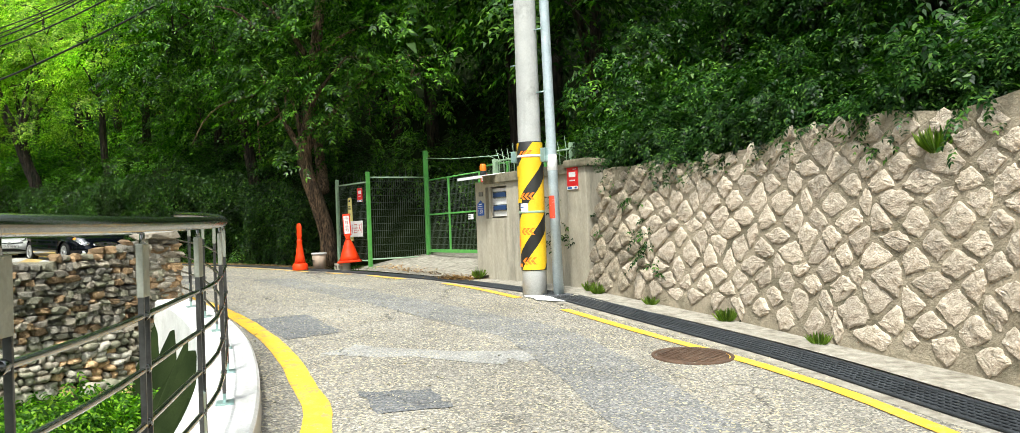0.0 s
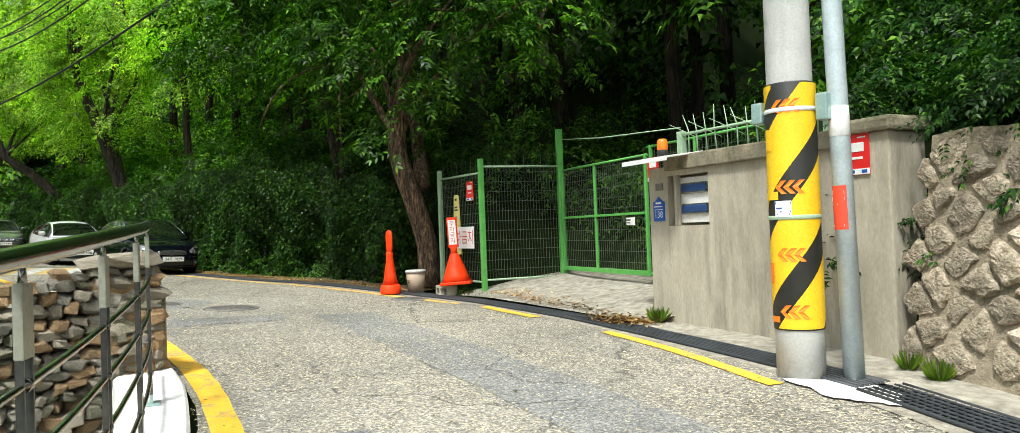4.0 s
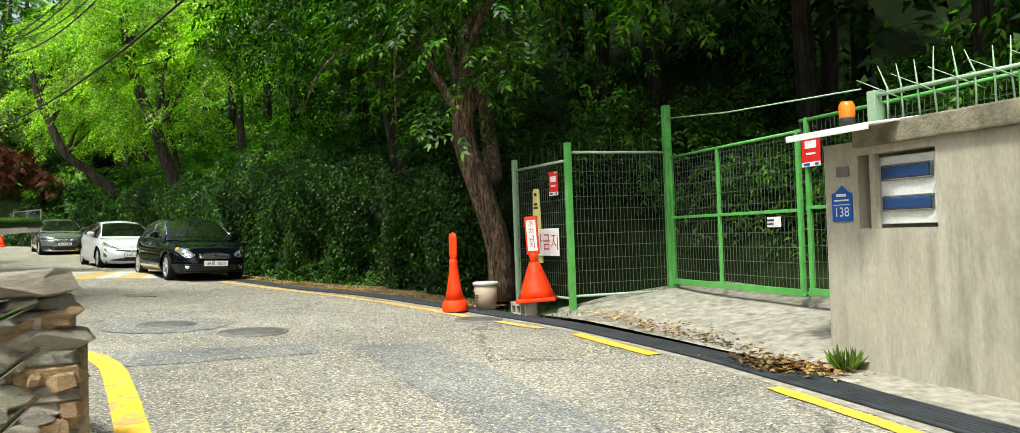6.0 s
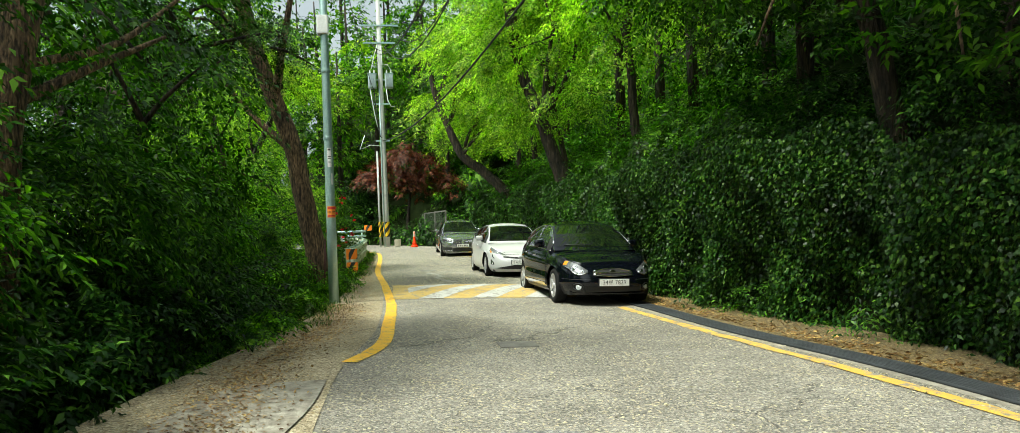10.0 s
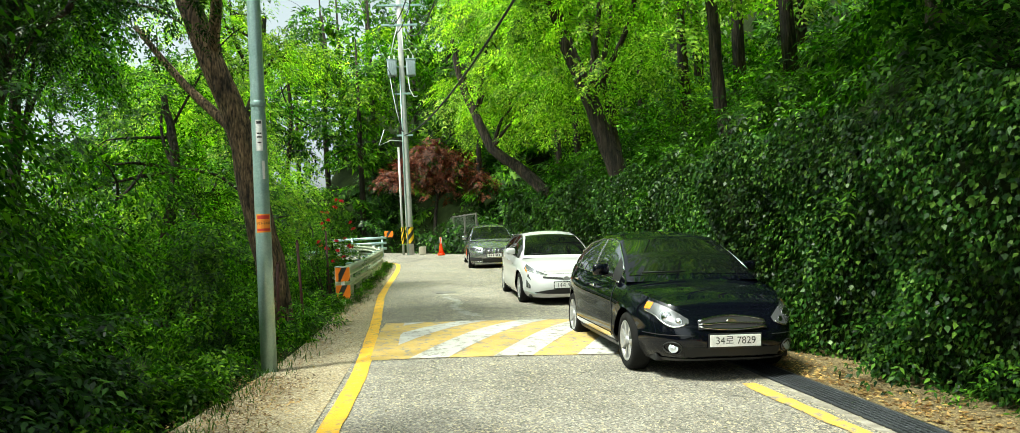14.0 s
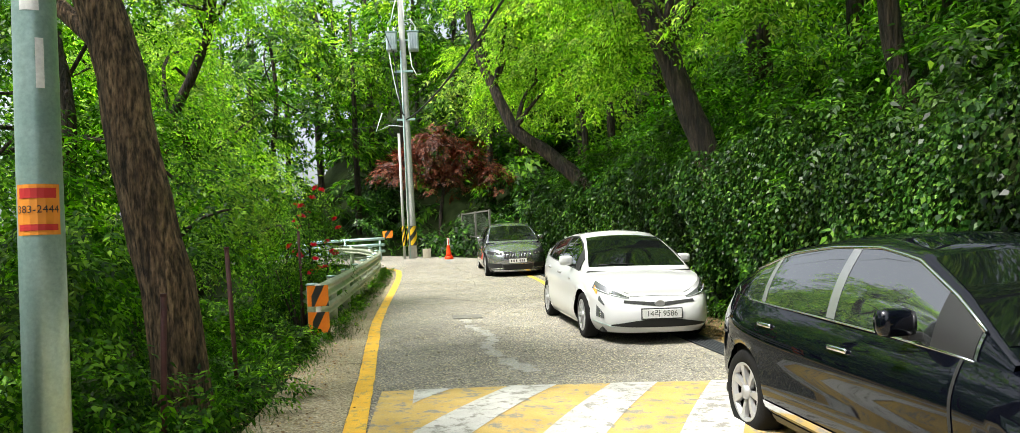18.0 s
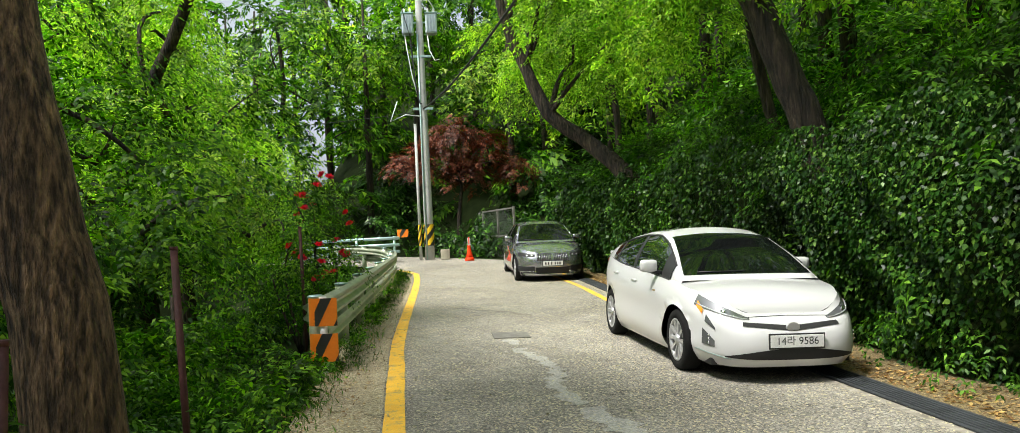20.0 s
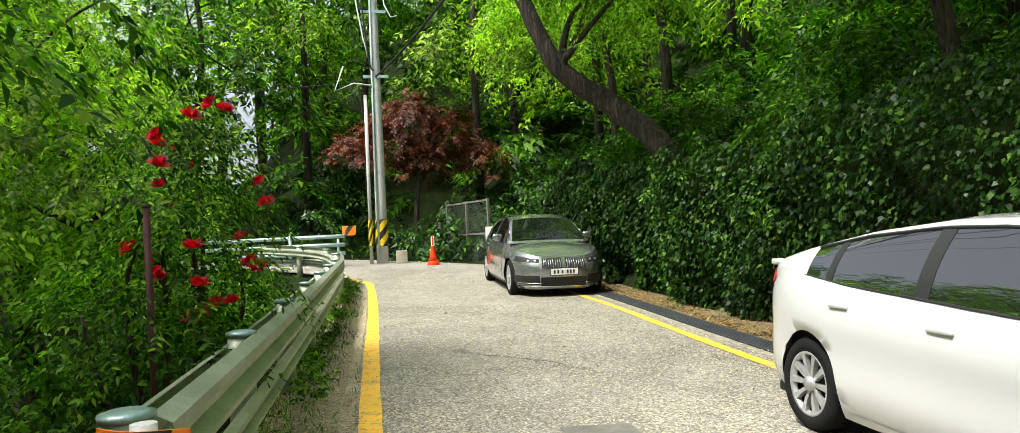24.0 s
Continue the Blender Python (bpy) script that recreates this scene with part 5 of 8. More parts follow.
undergrowth("shrubs over the hill beyond the bend", -94, -60, lambda x: -14, lambda x: 26, 5200, 0.55, LEAF, 2.6, 170, 0.9, False, 0.4)
undergrowth("undergrowth of the upper wood", -90, 4, lambda x: wall_at(x) + 9, lambda x: wall_at(x) + 30, 6500, 0.5, LEAF_DEEP, 2.6, 260, 0.9, False, 0.4)

# ---- lettering ----
def words(text, size, align="CENTER", deep=0.0):
    """Lettering as a mesh in the xz plane, facing -y."""
    cu = bpy.data.curves.new("words", "FONT")
    cu.body, cu.size, cu.align_x, cu.align_y, cu.extrude = text, size, align, "CENTER", deep
    ob = bpy.data.objects.new("words", cu)
    scene.collection.objects.link(ob)
    me = bpy.data.meshes.new_from_object(ob.evaluated_get(bpy.context.evaluated_depsgraph_get()))
    bpy.data.objects.remove(ob)
    me.transform(Matrix.Rotation(radians(90), 4, "X"))
    return me


def bars(rows, deep=0.002):
    """Illegible print as plain bars: (x, z, width, height) in the xz plane."""
    bm = bmesh.new()
    for x, z, w, h in rows:
        box(w, deep, h, x, 0, z, 0, bm)
    return bm


def print_parts(name, rows, mat, parent, y, deep=0.002):
    """Each bar of illegible print as a part of its own."""
    for row in rows:
        part(name, bars([row], deep), mat, parent).location = (0, y, 0)


INK_RED = plain("red lettering", (0.55, 0.03, 0.03), 0.5)
INK_DARK = plain("dark lettering", (0.03, 0.03, 0.03), 0.5)
ORANGE_STICKER = plain("red-orange sticker", (0.75, 0.07, 0.03), 0.5)


# ---- battered stone wall ----
STONE_FOOT = [(7.6, -0.9), (2.8, 4.0), (-0.84, 6.55), (-2.2, 7.28), (-3.9, 8.2), (-6.5, 9.3)]
BATTER = 0.156   # lean of the face for each metre of height
foot = along(STONE_FOOT, 0.1)


def stone_h(u):
    """Height of the wall u metres from its gate end."""
    return float(np.interp(u, (0, 2, 5, 9), (1.78, 1.92, 2.2, 2.42))) + 0.05 * math.sin(u * 1.9) + 0.03 * math.sin(u * 5.3)


def wall_point(i, h, out=0.0):
    p, d = foot[i]
    n = Vector((-d.y, d.x, 0))
    if n.y > 0:
        n = -n
    g = float(land(p.x, p.y))
    return Vector((p.x, p.y, g)) - n * (BATTER * h) + n * out + Vector((0, 0, h)), n, d


bm = bmesh.new()
last = None
for i in range(0, len(foot), 3):
    q = [wall_point(i, h)[0] for h in (-0.15, 0.5, 1.0, 1.5, stone_h((len(foot) - 1 - i) * 0.1) - 0.06)]
    n = wall_point(i, 0)[1]
    q += [q[-1] - n * 0.4, q[0] - n * 0.7]
    row = [bm.verts.new(v) for v in q]
    if last:
        for k in range(7):
            bm.faces.new((last[k], row[k], row[(k + 1) % 7], last[(k + 1) % 7]))
    last = row
for e in (0,):
    bm.faces.new(row)
wall_stone = tagged(part("wall_stone", bm, MORTAR), "battered retaining wall of split granite blocks in mortar", "wall", kind="structure")


def wall_spot(u, h):
    """A place on the wall's face: u metres from the gate end, h metres up."""
    f = (len(foot) - 1) - u / 0.1
    i = max(0, min(len(foot) - 2, int(f)))
    return wall_point(i, h)[0].lerp(wall_point(i + 1, h)[0], f - i), wall_point(i, h)[1]


# twigs of the shrubs above, trailing over the wall's top
lo = []
for k in range(34):
    u = 0.2 + k * 0.19
    q, n = wall_spot(u, stone_h(u))
    lo.append((q.x - n.x * 0.32, q.y - n.y * 0.32, q.z + 0.16 + 0.12 * math.sin(u * 2.3), rng.uniform(0.26, 0.46)))
p, w, u = boughs(lo, 3600, 0.26, 14, 0.5, 0.85, 0.2)
me = sprays(p, w, 0.2 * rng.uniform(0.6, 1.3, len(p)), 8, 0.062, 0.42, "undergrowth", wild=0.13, ups=u)
tagged(part("undergrowth", me, LEAF_EVERGREEN), "evergreen twigs trailing over the stone wall's top", "undergrowth", kind="stuff")

# ---- concrete gate wall ----
WA, WB = Vector((-9.62, 10.38, 0)), Vector((-6.7, 9.57, 0))
WD = (WB - WA).normalized()
WN = Vector((WD.y, -WD.x, 0))
if WN.y > 0:
    WN = -WN
WANG = math.degrees(math.atan2(WD.y, WD.x))
WLEN, WTOP = (WB - WA).length, 2.2
gate_wall = thing("wall_gate", pose(WA.x, WA.y, 0, 0, 0, WANG), "weathered grey concrete wall with a mailbox niche", "wall", kind="structure")
bm = bmesh.new()
NX0, NX1, NZ0, NZ1 = 0.34, 1.02, 1.53, 2.09
g0 = 0.2
for x0, x1, z0, z1 in ((0, NX0, g0, WTOP), (NX1, WLEN, g0, WTOP), (NX0, NX1, g0, NZ0), (NX0, NX1, NZ1, WTOP)):
    box(x1 - x0, 0.28, z1 - z0, (x0 + x1) / 2, 0.14, (z0 + z1) / 2, 0, bm)
bmesh.ops.remove_doubles(bm, verts=bm.verts, dist=0.001)
part("wall_body", bm, CONCRETE, gate_wall)
part("return_wall", box(0.28, 1.6, WTOP - g0, 0.14, 1.08, (WTOP + g0) / 2, 0.01), CONCRETE, gate_wall)
part("niche_back", box(NX1 - NX0, 0.04, NZ1 - NZ0, (NX0 + NX1) / 2, 0.2, (NZ0 + NZ1) / 2, 0), CONCRETE, gate_wall)
part("coping", box(WLEN - 0.62, 0.36, 0.16, WLEN / 2 + 0.03, 0.13, WTOP + 0.03, 0.015), COPING, gate_wall, "stained coping slab")
bm = box(0.46, 0.45, 2.24 - g0, WLEN - 0.05, 0.19, (2.24 + g0) / 2, 0.02)
part("end_pillar", bm, CONCRETE, gate_wall)
part("pillar_cap", box(0.54, 0.52, 0.12, WLEN - 0.04, 0.18, 2.3, 0.03), COPING, gate_wall, "mossy broken cap")
m_wall = pose(WA.x, WA.y, 0, 0, 0, WANG)
mb = thing("mailbox", m_wall @ Matrix.Translation(((NX0 + NX1) / 2 + 0.02, 0.02, (NZ0 + NZ1) / 2)), "recessed stainless mailbox with two dark blue slots", "mailbox")
part("plate", box(NX1 - NX0 - 0.1, 0.02, NZ1 - NZ0 - 0.06, 0.03, 0.06, 0, 0.004), CONCRETE_PALE, mb)
for z in (0.13, -0.1):
    part("slot_rim", box(0.44, 0.03, 0.12, 0.03, 0.045, z, 0.014), STEEL, mb)
    part("slot_flap", box(0.4, 0.03, 0.085, 0.03, 0.032, z, 0.013), SLOT_BLUE, mb, "dark blue slot flap")
part("side_post", box(0.05, 0.05, NZ1 - NZ0, -0.22, 0.0, 0, 0.004), CONCRETE, mb)
hp = thing("house_number_plate", m_wall @ Matrix.Translation((0.18, -0.008, 1.72)), "blue house number plate with white digits", "number plate")
bm = bmesh.new()
pts = [(-0.1, -0.13), (0.1, -0.13), (0.1, 0.09), (0.06, 0.1), (0.0, 0.15), (-0.06, 0.1), (-0.1, 0.09)]
bm_add(bm, [(x, -0.006, z) for x, z in pts] + [(x, 0.006, z) for x, z in pts], [tuple(range(7)), tuple(range(13, 6, -1))] + [(i, i + 7, (i + 1) % 7 + 7, (i + 1) % 7) for i in range(7)])
part("plate", bm, BLUE, hp)
t = part("digits", words("138", 0.105), WHITE, hp)
t.location = (0, -0.009, -0.06)
print_parts("street_name", [(0, 0.075, 0.1, 0.022), (0, 0.035, 0.15, 0.012), (0, 0.0, 0.17, 0.006)], WHITE, hp, -0.009)
ld = thing("gate_awning", m_wall @ Matrix.Translation((0.38, -0.1, 2.26)), "small white sheet awning over the wall's corner", "awning")
part("sheet", box(0.82, 0.5, 0.02, 0, 0, 0.04, 0.006, turn=Matrix.Rotation(radians(7), 3, "X")), WHITE, ld)
part("front_lip", box(0.82, 0.012, 0.05, 0, -0.25, -0.005, 0.004), WHITE, ld)
sr = thing("warning_beacon", m_wall @ Matrix.Translation((0.2, 0.06, 2.33)), "small orange warning beacon on the wall", "beacon")
part("foot", lathe([(0.06, 0), (0.06, 0.07), (0.05, 0.08)], 16), BLACK, sr)
part("dome", lathe([(0.055, 0.07), (0.062, 0.1), (0.062, 0.17), (0.045, 0.205), (0.001, 0.21)], 20), BEACON, sr)
part("intercom", box(0.12, 0.02, 0.08, 0.2, -0.01, 1.98, 0.004), IRON, gate_wall)


def red_sign(m, w=0.3, h=0.36):
    s = thing("security_sign", m, "red security company sign with white print", "sign", "security signs")
    part("board", box(w, 0.008, h, 0, 0, 0, 0.003), RED, s)
    print_parts("print", [(0, 0.06, w * 0.62, 0.075), (0, -0.03, w * 0.5, 0.02), (0.06, 0.14, w * 0.3, 0.012)], WHITE, s, -0.006)
    print_parts("footer", [(0, -h * 0.42, w, h * 0.14)], WHITE, s, -0.0055)
    print_parts("footer_print", [(-0.06, -h * 0.42, w * 0.35, h * 0.08), (0.08, -h * 0.42, w * 0.2, h * 0.08)], BLUE, s, -0.0075)
    return s


red_sign(m_wall @ Matrix.Translation((WLEN - 0.12, -0.045, 2.07)), 0.26, 0.34)

# pickets on the wall
pk = thing("picket_fence", m_wall @ Matrix.Translation((0.25, 0.3, WTOP)), "rusting pale green steel picket fence with spikes", "fence")
for x, hgt in ((0.0, 0.42), (1.75, 0.55)):
    part("post", box(0.08, 0.08, hgt, x, 0.4 * x / 1.75, hgt / 2, 0.006), GREEN_PALE, pk)
for z in (0.12, 0.38):
    part("rail", tube([(0, -0.02, z), (1.75, 0.38, z + 0.06)], 0.018, 6), GREEN_PALE, pk)
for i in range(13):
    x = 0.1 + i * 0.128
    y = 0.4 * x / 1.75
    part("picket", tube([(x, y, 0.0), (x + random.uniform(-0.03, 0.03), y - 0.02, 0.42), (x + random.uniform(-0.04, 0.04), y - 0.05, 0.62 + random.uniform(-0.06, 0.06))], [0.009, 0.008, 0.003], 5), GREEN_PALE, pk)
for i in range(6):
    x = 0.15 + i * 0.27
    part("barb", tube([(x - 0.16, 0.4 * x / 1.75 - 0.2, 0.5), (x + 0.1, 0.4 * x / 1.75 + 0.05, 0.3)], [0.003, 0.006], 4), GREEN_PALE, pk)

# ---- gate and side fence ----
PZ, PA, PB, PC = Vector((-15.1, 11.4, 0.75)), Vector((-13.6, 11.12, 0.72)), Vector((-13.1, 12.45, 0.8)), Vector((-10.6, 11.62, 0.85))
PD = Vector((-8.3, 10.86, 0.9))


def mesh_panel(name, a, b, z0, z1, mat, label, post_mat, spikes=False, gap=0.055):
    """A weldmesh panel between two posts, each upright and each cross wire a bar."""
    d = (b - a)
    ln = Vector((d.x, d.y, 0)).length
    t = thing(name, pose(a.x, a.y, 0, 0, 0, math.degrees(math.atan2(d.y, d.x))), label, "fence")
    bm = bmesh.new()
    n = int(ln / gap)
    for i in range(n + 1):
        x = ln * i / n
        tube([(x, 0, z0), (x, 0, z1 + (0.22 if spikes and i % 3 == 0 else 0))], 0.0035, 4, bm, False)
    for i in range(int((z1 - z0) / 0.16) + 1):
        z = z0 + i * 0.16
        tube([(0, 0.004, z), (ln, 0.004, z)], 0.0035, 4, bm, False)
    w = part("weldmesh", bm, mat, t)
    w["kind"] = "stuff"
    part("top_rail", tube([(0, 0, z1), (ln, 0, z1)], 0.018, 6), post_mat, t)
    part("bottom_rail", tube([(0, 0, z0), (ln, 0, z0)], 0.018, 6), post_mat, t)
    return t, ln


fz, lz = mesh_panel("fence_panel", PZ, PA, 0.72, 2.5, WIRE_DARK, "green-posted weldmesh fence panel beside the gate", GREEN_PALE, True)
part("post", box(0.07, 0.07, 2.1, 0, 0, 1.6, 0.006), GREEN_PALE, fz)
part("post", box(0.075, 0.075, 2.15, lz, 0, 1.65, 0.006), GREEN_PAINT, fz)
fy, ly = mesh_panel("fence_panel", PA, PB, 0.75, 2.6, WIRE_DARK, "dark weldmesh fence panel running back to the gate", GREEN_PALE, True, 0.05)
part("gate_post", box(0.095, 0.095, 2.55, ly, 0, 1.95, 0.008), GREEN_PAINT, fy)
for k, (a, b, z0, z1) in enumerate(((PB, PC, 0.86, 2.52), (PC, PD, 0.88, 2.62))):
    gt, lg = mesh_panel("gate_leaf", a, b, z0, z1, WIRE_DARK, "closed green steel gate leaf with weldmesh infill", GREEN_PAINT, False, 0.06)
    gt["category"] = "gate"
    for x in (0.09, lg - 0.05):
        part("stile", box(0.045, 0.045, z1 - z0 + 0.04, x, 0, (z0 + z1) / 2, 0.005), GREEN_PAINT, gt)
    part("mid_rail", box(lg - 0.1, 0.035, 0.035, lg / 2, 0, z0 + 0.86, 0.005), GREEN_PAINT, gt)
    part("stile", box(0.04, 0.035, z1 - z0, lg * 0.44, 0, (z0 + z1) / 2, 0.005), GREEN_PAINT, gt)
    part("kick_rail", box(lg - 0.1, 0.045, 0.07, lg / 2, 0, z0 + 0.02, 0.005), GREEN_PAINT, gt)
    if k == 0:
        part("notice", box(0.22, 0.01, 0.11, lg * 0.84, -0.04, z0 + 0.75, 0.003), WHITE, gt, "small white notice")
        print_parts("notice_print", [(lg * 0.82, z0 + 0.77, 0.12, 0.02), (lg * 0.82, z0 + 0.73, 0.1, 0.015)], INK_DARK, gt, -0.047)
red_sign(pose(PC.x + 0.17, PC.y - 0.1, 2.3, 0, 0, -18), 0.26, 0.32)
wire = thing("gate_cable", Matrix.Translation((PB.x, PB.y, 3.05)), "steel cable stretched from gate post to wall", "cable")
part("strand", tube([(0, 0, 0), (1.4, -0.55, -0.16), (3.4, -1.3, -0.3)], 0.008, 5), GREEN_PALE, wire)
dz = Vector((PA.x - PZ.x, PA.y - PZ.y, 0)).normalized()
az = math.degrees(math.atan2(dz.y, dz.x))
red_sign(pose(PZ.x + dz.x * 1.2 + 0.01, PZ.y + dz.y * 1.2 - 0.05, 2.22, 0, 0, az), 0.24, 0.32)
ys = thing("parking_sign", pose(PZ.x + dz.x * 0.75, PZ.y + dz.y * 0.75 - 0.07, 1.72, 0, 0, az), "yellow plastic no-parking board tied to the fence", "sign")
bm = bmesh.new()
pts = [(-0.13, -0.55), (0.13, -0.55), (0.075, 0.42), (0.05, 0.46), (-0.05, 0.46), (-0.075, 0.42)]
bm_add(bm, [(x, -0.012, z) for x, z in pts] + [(x, 0.012, z) for x, z in pts], [tuple(range(6)), tuple(range(11, 5, -1))] + [(i, i + 6, (i + 1) % 6 + 6, (i + 1) % 6) for i in range(6)])
part("board", bm, YELLOW_SIGN, ys)
part("grip_hole", box(0.07, 0.004, 0.04, 0, -0.013, 0.38, 0), BLACK, ys)
print_parts("print", [(0, 0.25, 0.1, 0.03), (0, 0.2, 0.12, 0.03), (0, -0.12, 0.14, 0.035)], INK_DARK, ys, -0.014)
part("letter", words("P", 0.17), INK_DARK, ys).location = (0, -0.015, 0.03)
bn = thing("no_parking_banner", pose(PZ.x + dz.x * 0.95, PZ.y + dz.y * 0.95 - 0.1, 1.45, 0, 0, az), "white no-parking board with red lettering on the fence", "sign")
part("board", box(0.86, 0.01, 0.36, 0, 0, 0, 0.003), WHITE, bn)
part("lettering", words("주차금지", 0.24), INK_RED, bn).location = (0, -0.008, -0.01)


# ---- bollard cones, block, bucket ----
def tall_cone(m, label, panel, s=1.0):
    t = thing("bollard_cone", m, label, "traffic cone", "orange bollard cones")
    part("base", lathe([(0.17 * s, 0.0), (0.175 * s, 0.02), (0.165 * s, 0.13), (0.14 * s, 0.15)], 28), ORANGE, t)
    part("body", lathe([(0.13 * s, 0.15), (0.1 * s, 0.3), (0.07 * s, 0.5), (0.055 * s, 0.62), (0.065 * s, 0.66), (0.05 * s, 0.7)], 28), ORANGE, t)
    bm = bmesh.new()
    prof = [(0.045, 0.68), (0.075, 0.72), (0.085, 0.78), (0.085, 0.98), (0.07, 1.04), (0.03, 1.06)]
    for i in range(16):
        a0, a1 = 2 * math.pi * i / 16, 2 * math.pi * (i + 1) / 16
        for (r0, z0), (r1, z1) in zip(prof, prof[1:]):
            q = [Vector((r * math.cos(a) * 1.0, r * math.sin(a) * 0.45, z)) for r, z, a in ((r0, z0, a0), (r0, z0, a1), (r1, z1, a1), (r1, z1, a0))]
            f = bm.faces.new([bm.verts.new(v) for v in q])
            f.smooth = True
    bmesh.ops.remove_doubles(bm, verts=bm.verts, dist=0.0005)
    part("paddle", bm, ORANGE, t)
    if panel:
        p = part("panel", box(0.11, 0.008, 0.36, 0, -0.045, 0.85, 0.003), WHITE, t, "white panel with red lettering")
        for i, ch in enumerate("주차금지"):
            part("letter", words(ch, 0.085), INK_RED, p).location = (0, -0.051, 0.975 - i * 0.082)
    return t


tall_cone(Matrix.Translation(on_land(-14.99, 10.22, 0.02)), "tall orange plastic bollard beside a bucket", False)
CONE2 = on_land(-13.95, 10.82, 0.19)
blk = thing("concrete_block", pose(-14.1, 10.72, CONE2.z - 0.19, 0, 0, -8), "grey hollow concrete block under a cone", "block")
for x in (-0.18, -0.06, 0.06, 0.18):
    part("web", box(0.03, 0.187, 0.187, x, 0, 0.095, 0.003), CONCRETE, blk)
part("back_shell", box(0.39, 0.03, 0.19, 0, 0.08, 0.095, 0.003), CONCRETE, blk)
for z in (0.025, 0.165):
    part("front_shell", box(0.39, 0.03, 0.05, 0, -0.08, z, 0.003), CONCRETE, blk)
c2 = thing("bollard_cone", pose(CONE2.x, CONE2.y, CONE2.z, -2, -3, 46), "orange square-based cone bearing a white no-parking panel", "traffic cone", "orange bollard cones")
bm = box(0.5, 0.5, 0.05, 0, 0, 0.03, 0.015)
part("base", bm, ORANGE, c2)
part("body", lathe([(0.25, 0.05), (0.2, 0.16), (0.13, 0.36), (0.075, 0.5), (0.05, 0.53)], 8), ORANGE, c2)
part("neck", lathe([(0.06, 0.52), (0.05, 0.56), (0.06, 0.6), (0.05, 0.63)], 20), ORANGE, c2)
bm = box(0.17, 0.05, 0.5, 0, 0, 0.86, 0.022)
part("paddle", bm, ORANGE, c2)
pn = part("panel", box(0.125, 0.008, 0.4, 0, -0.027, 0.86, 0.003), WHITE, c2, "white panel with red lettering")
for i, ch in enumerate("주차금지"):
    part("letter", words(ch, 0.09), INK_RED, pn).location = (0, -0.033, 1.0 - i * 0.092)
bk = thing("bucket", Matrix.Translation(on_land(-14.85, 10.64, 0.03)), "stained beige plastic bucket with a grey lid", "bucket")
part("pail", lathe([(0.13, 0.0), (0.15, 0.17), (0.165, 0.33)], 28), BEIGE, bk)
part("lid", lathe([(0.175, 0.33), (0.178, 0.36), (0.165, 0.375), (0.001, 0.378)], 28), POLE_CONCRETE, bk, "grey lid")
print_parts("label", [(0.0, 0.2, 0.09, 0.012), (0.01, 0.17, 0.06, 0.012)], INK_DARK, bk, -0.158)

# ---- striped concrete utility pole and steel pole ----
UX, UY = -6.9, 8.63
UZ = float(land(UX, UY))


def striped_sleeve(parent, r, z0, z1, starts, pitch, hand=1, width=0.5):
    part("sleeve", lathe([(r, z0), (r + 0.004, z0 + 0.01), (r + 0.004, z1 - 0.01), (r, z1)], 40, cap=False), SLEEVE_BLACK, parent)
    for s in range(starts):
        bm = bmesh.new()
        n = 64
        last = None
        lift = pitch / starts * width
        for k in range(int(n * ((z1 - z0) / pitch + 2.2))):
            th = 2 * math.pi * k / n
            zc = z0 - pitch + pitch * k / n + s * pitch / starts
            a, b = max(z0 + 0.012, zc), min(z1 - 0.012, zc + lift)
            if b <= a:
                last = None
                continue
            row = [bm.verts.new(((r + 0.007) * math.cos(hand * th), (r + 0.007) * math.sin(hand * th), z)) for z in (a, b)]
            if last:
                bm.faces.new((last[0], row[0], row[1], last[1]))
            last = row
        bmesh.ops.recalc_face_normals(bm, faces=bm.faces)
        part("stripe", bm, YELLOW_TAPE, parent, "yellow slanting stripe", True)


up = thing("utility_pole", Matrix.Translation((UX, UY, UZ)), "thick concrete utility pole in a black and yellow sleeve", "utility pole")
part("shaft", lathe([(0.178, -0.1), (0.174, 0.4), (0.155, 5.0), (0.13, 9.5)], 32), POLE_CONCRETE, up)
striped_sleeve(up, 0.18, 0.36, 2.2, 2, 1.5, 1, 0.65)
for z, mat in ((1.98, WHITE), (1.18, GREEN_PALE)):
    part("strap", lathe([(0.19, z), (0.192, z + 0.002), (0.192, z + 0.03), (0.19, z + 0.032)], 32, cap=False), mat, up)


def on_pole(bm, r, th, pts):
    bm.faces.new([bm.verts.new((r * math.cos(th + x / r), r * math.sin(th + x / r), z)) for x, z in pts])


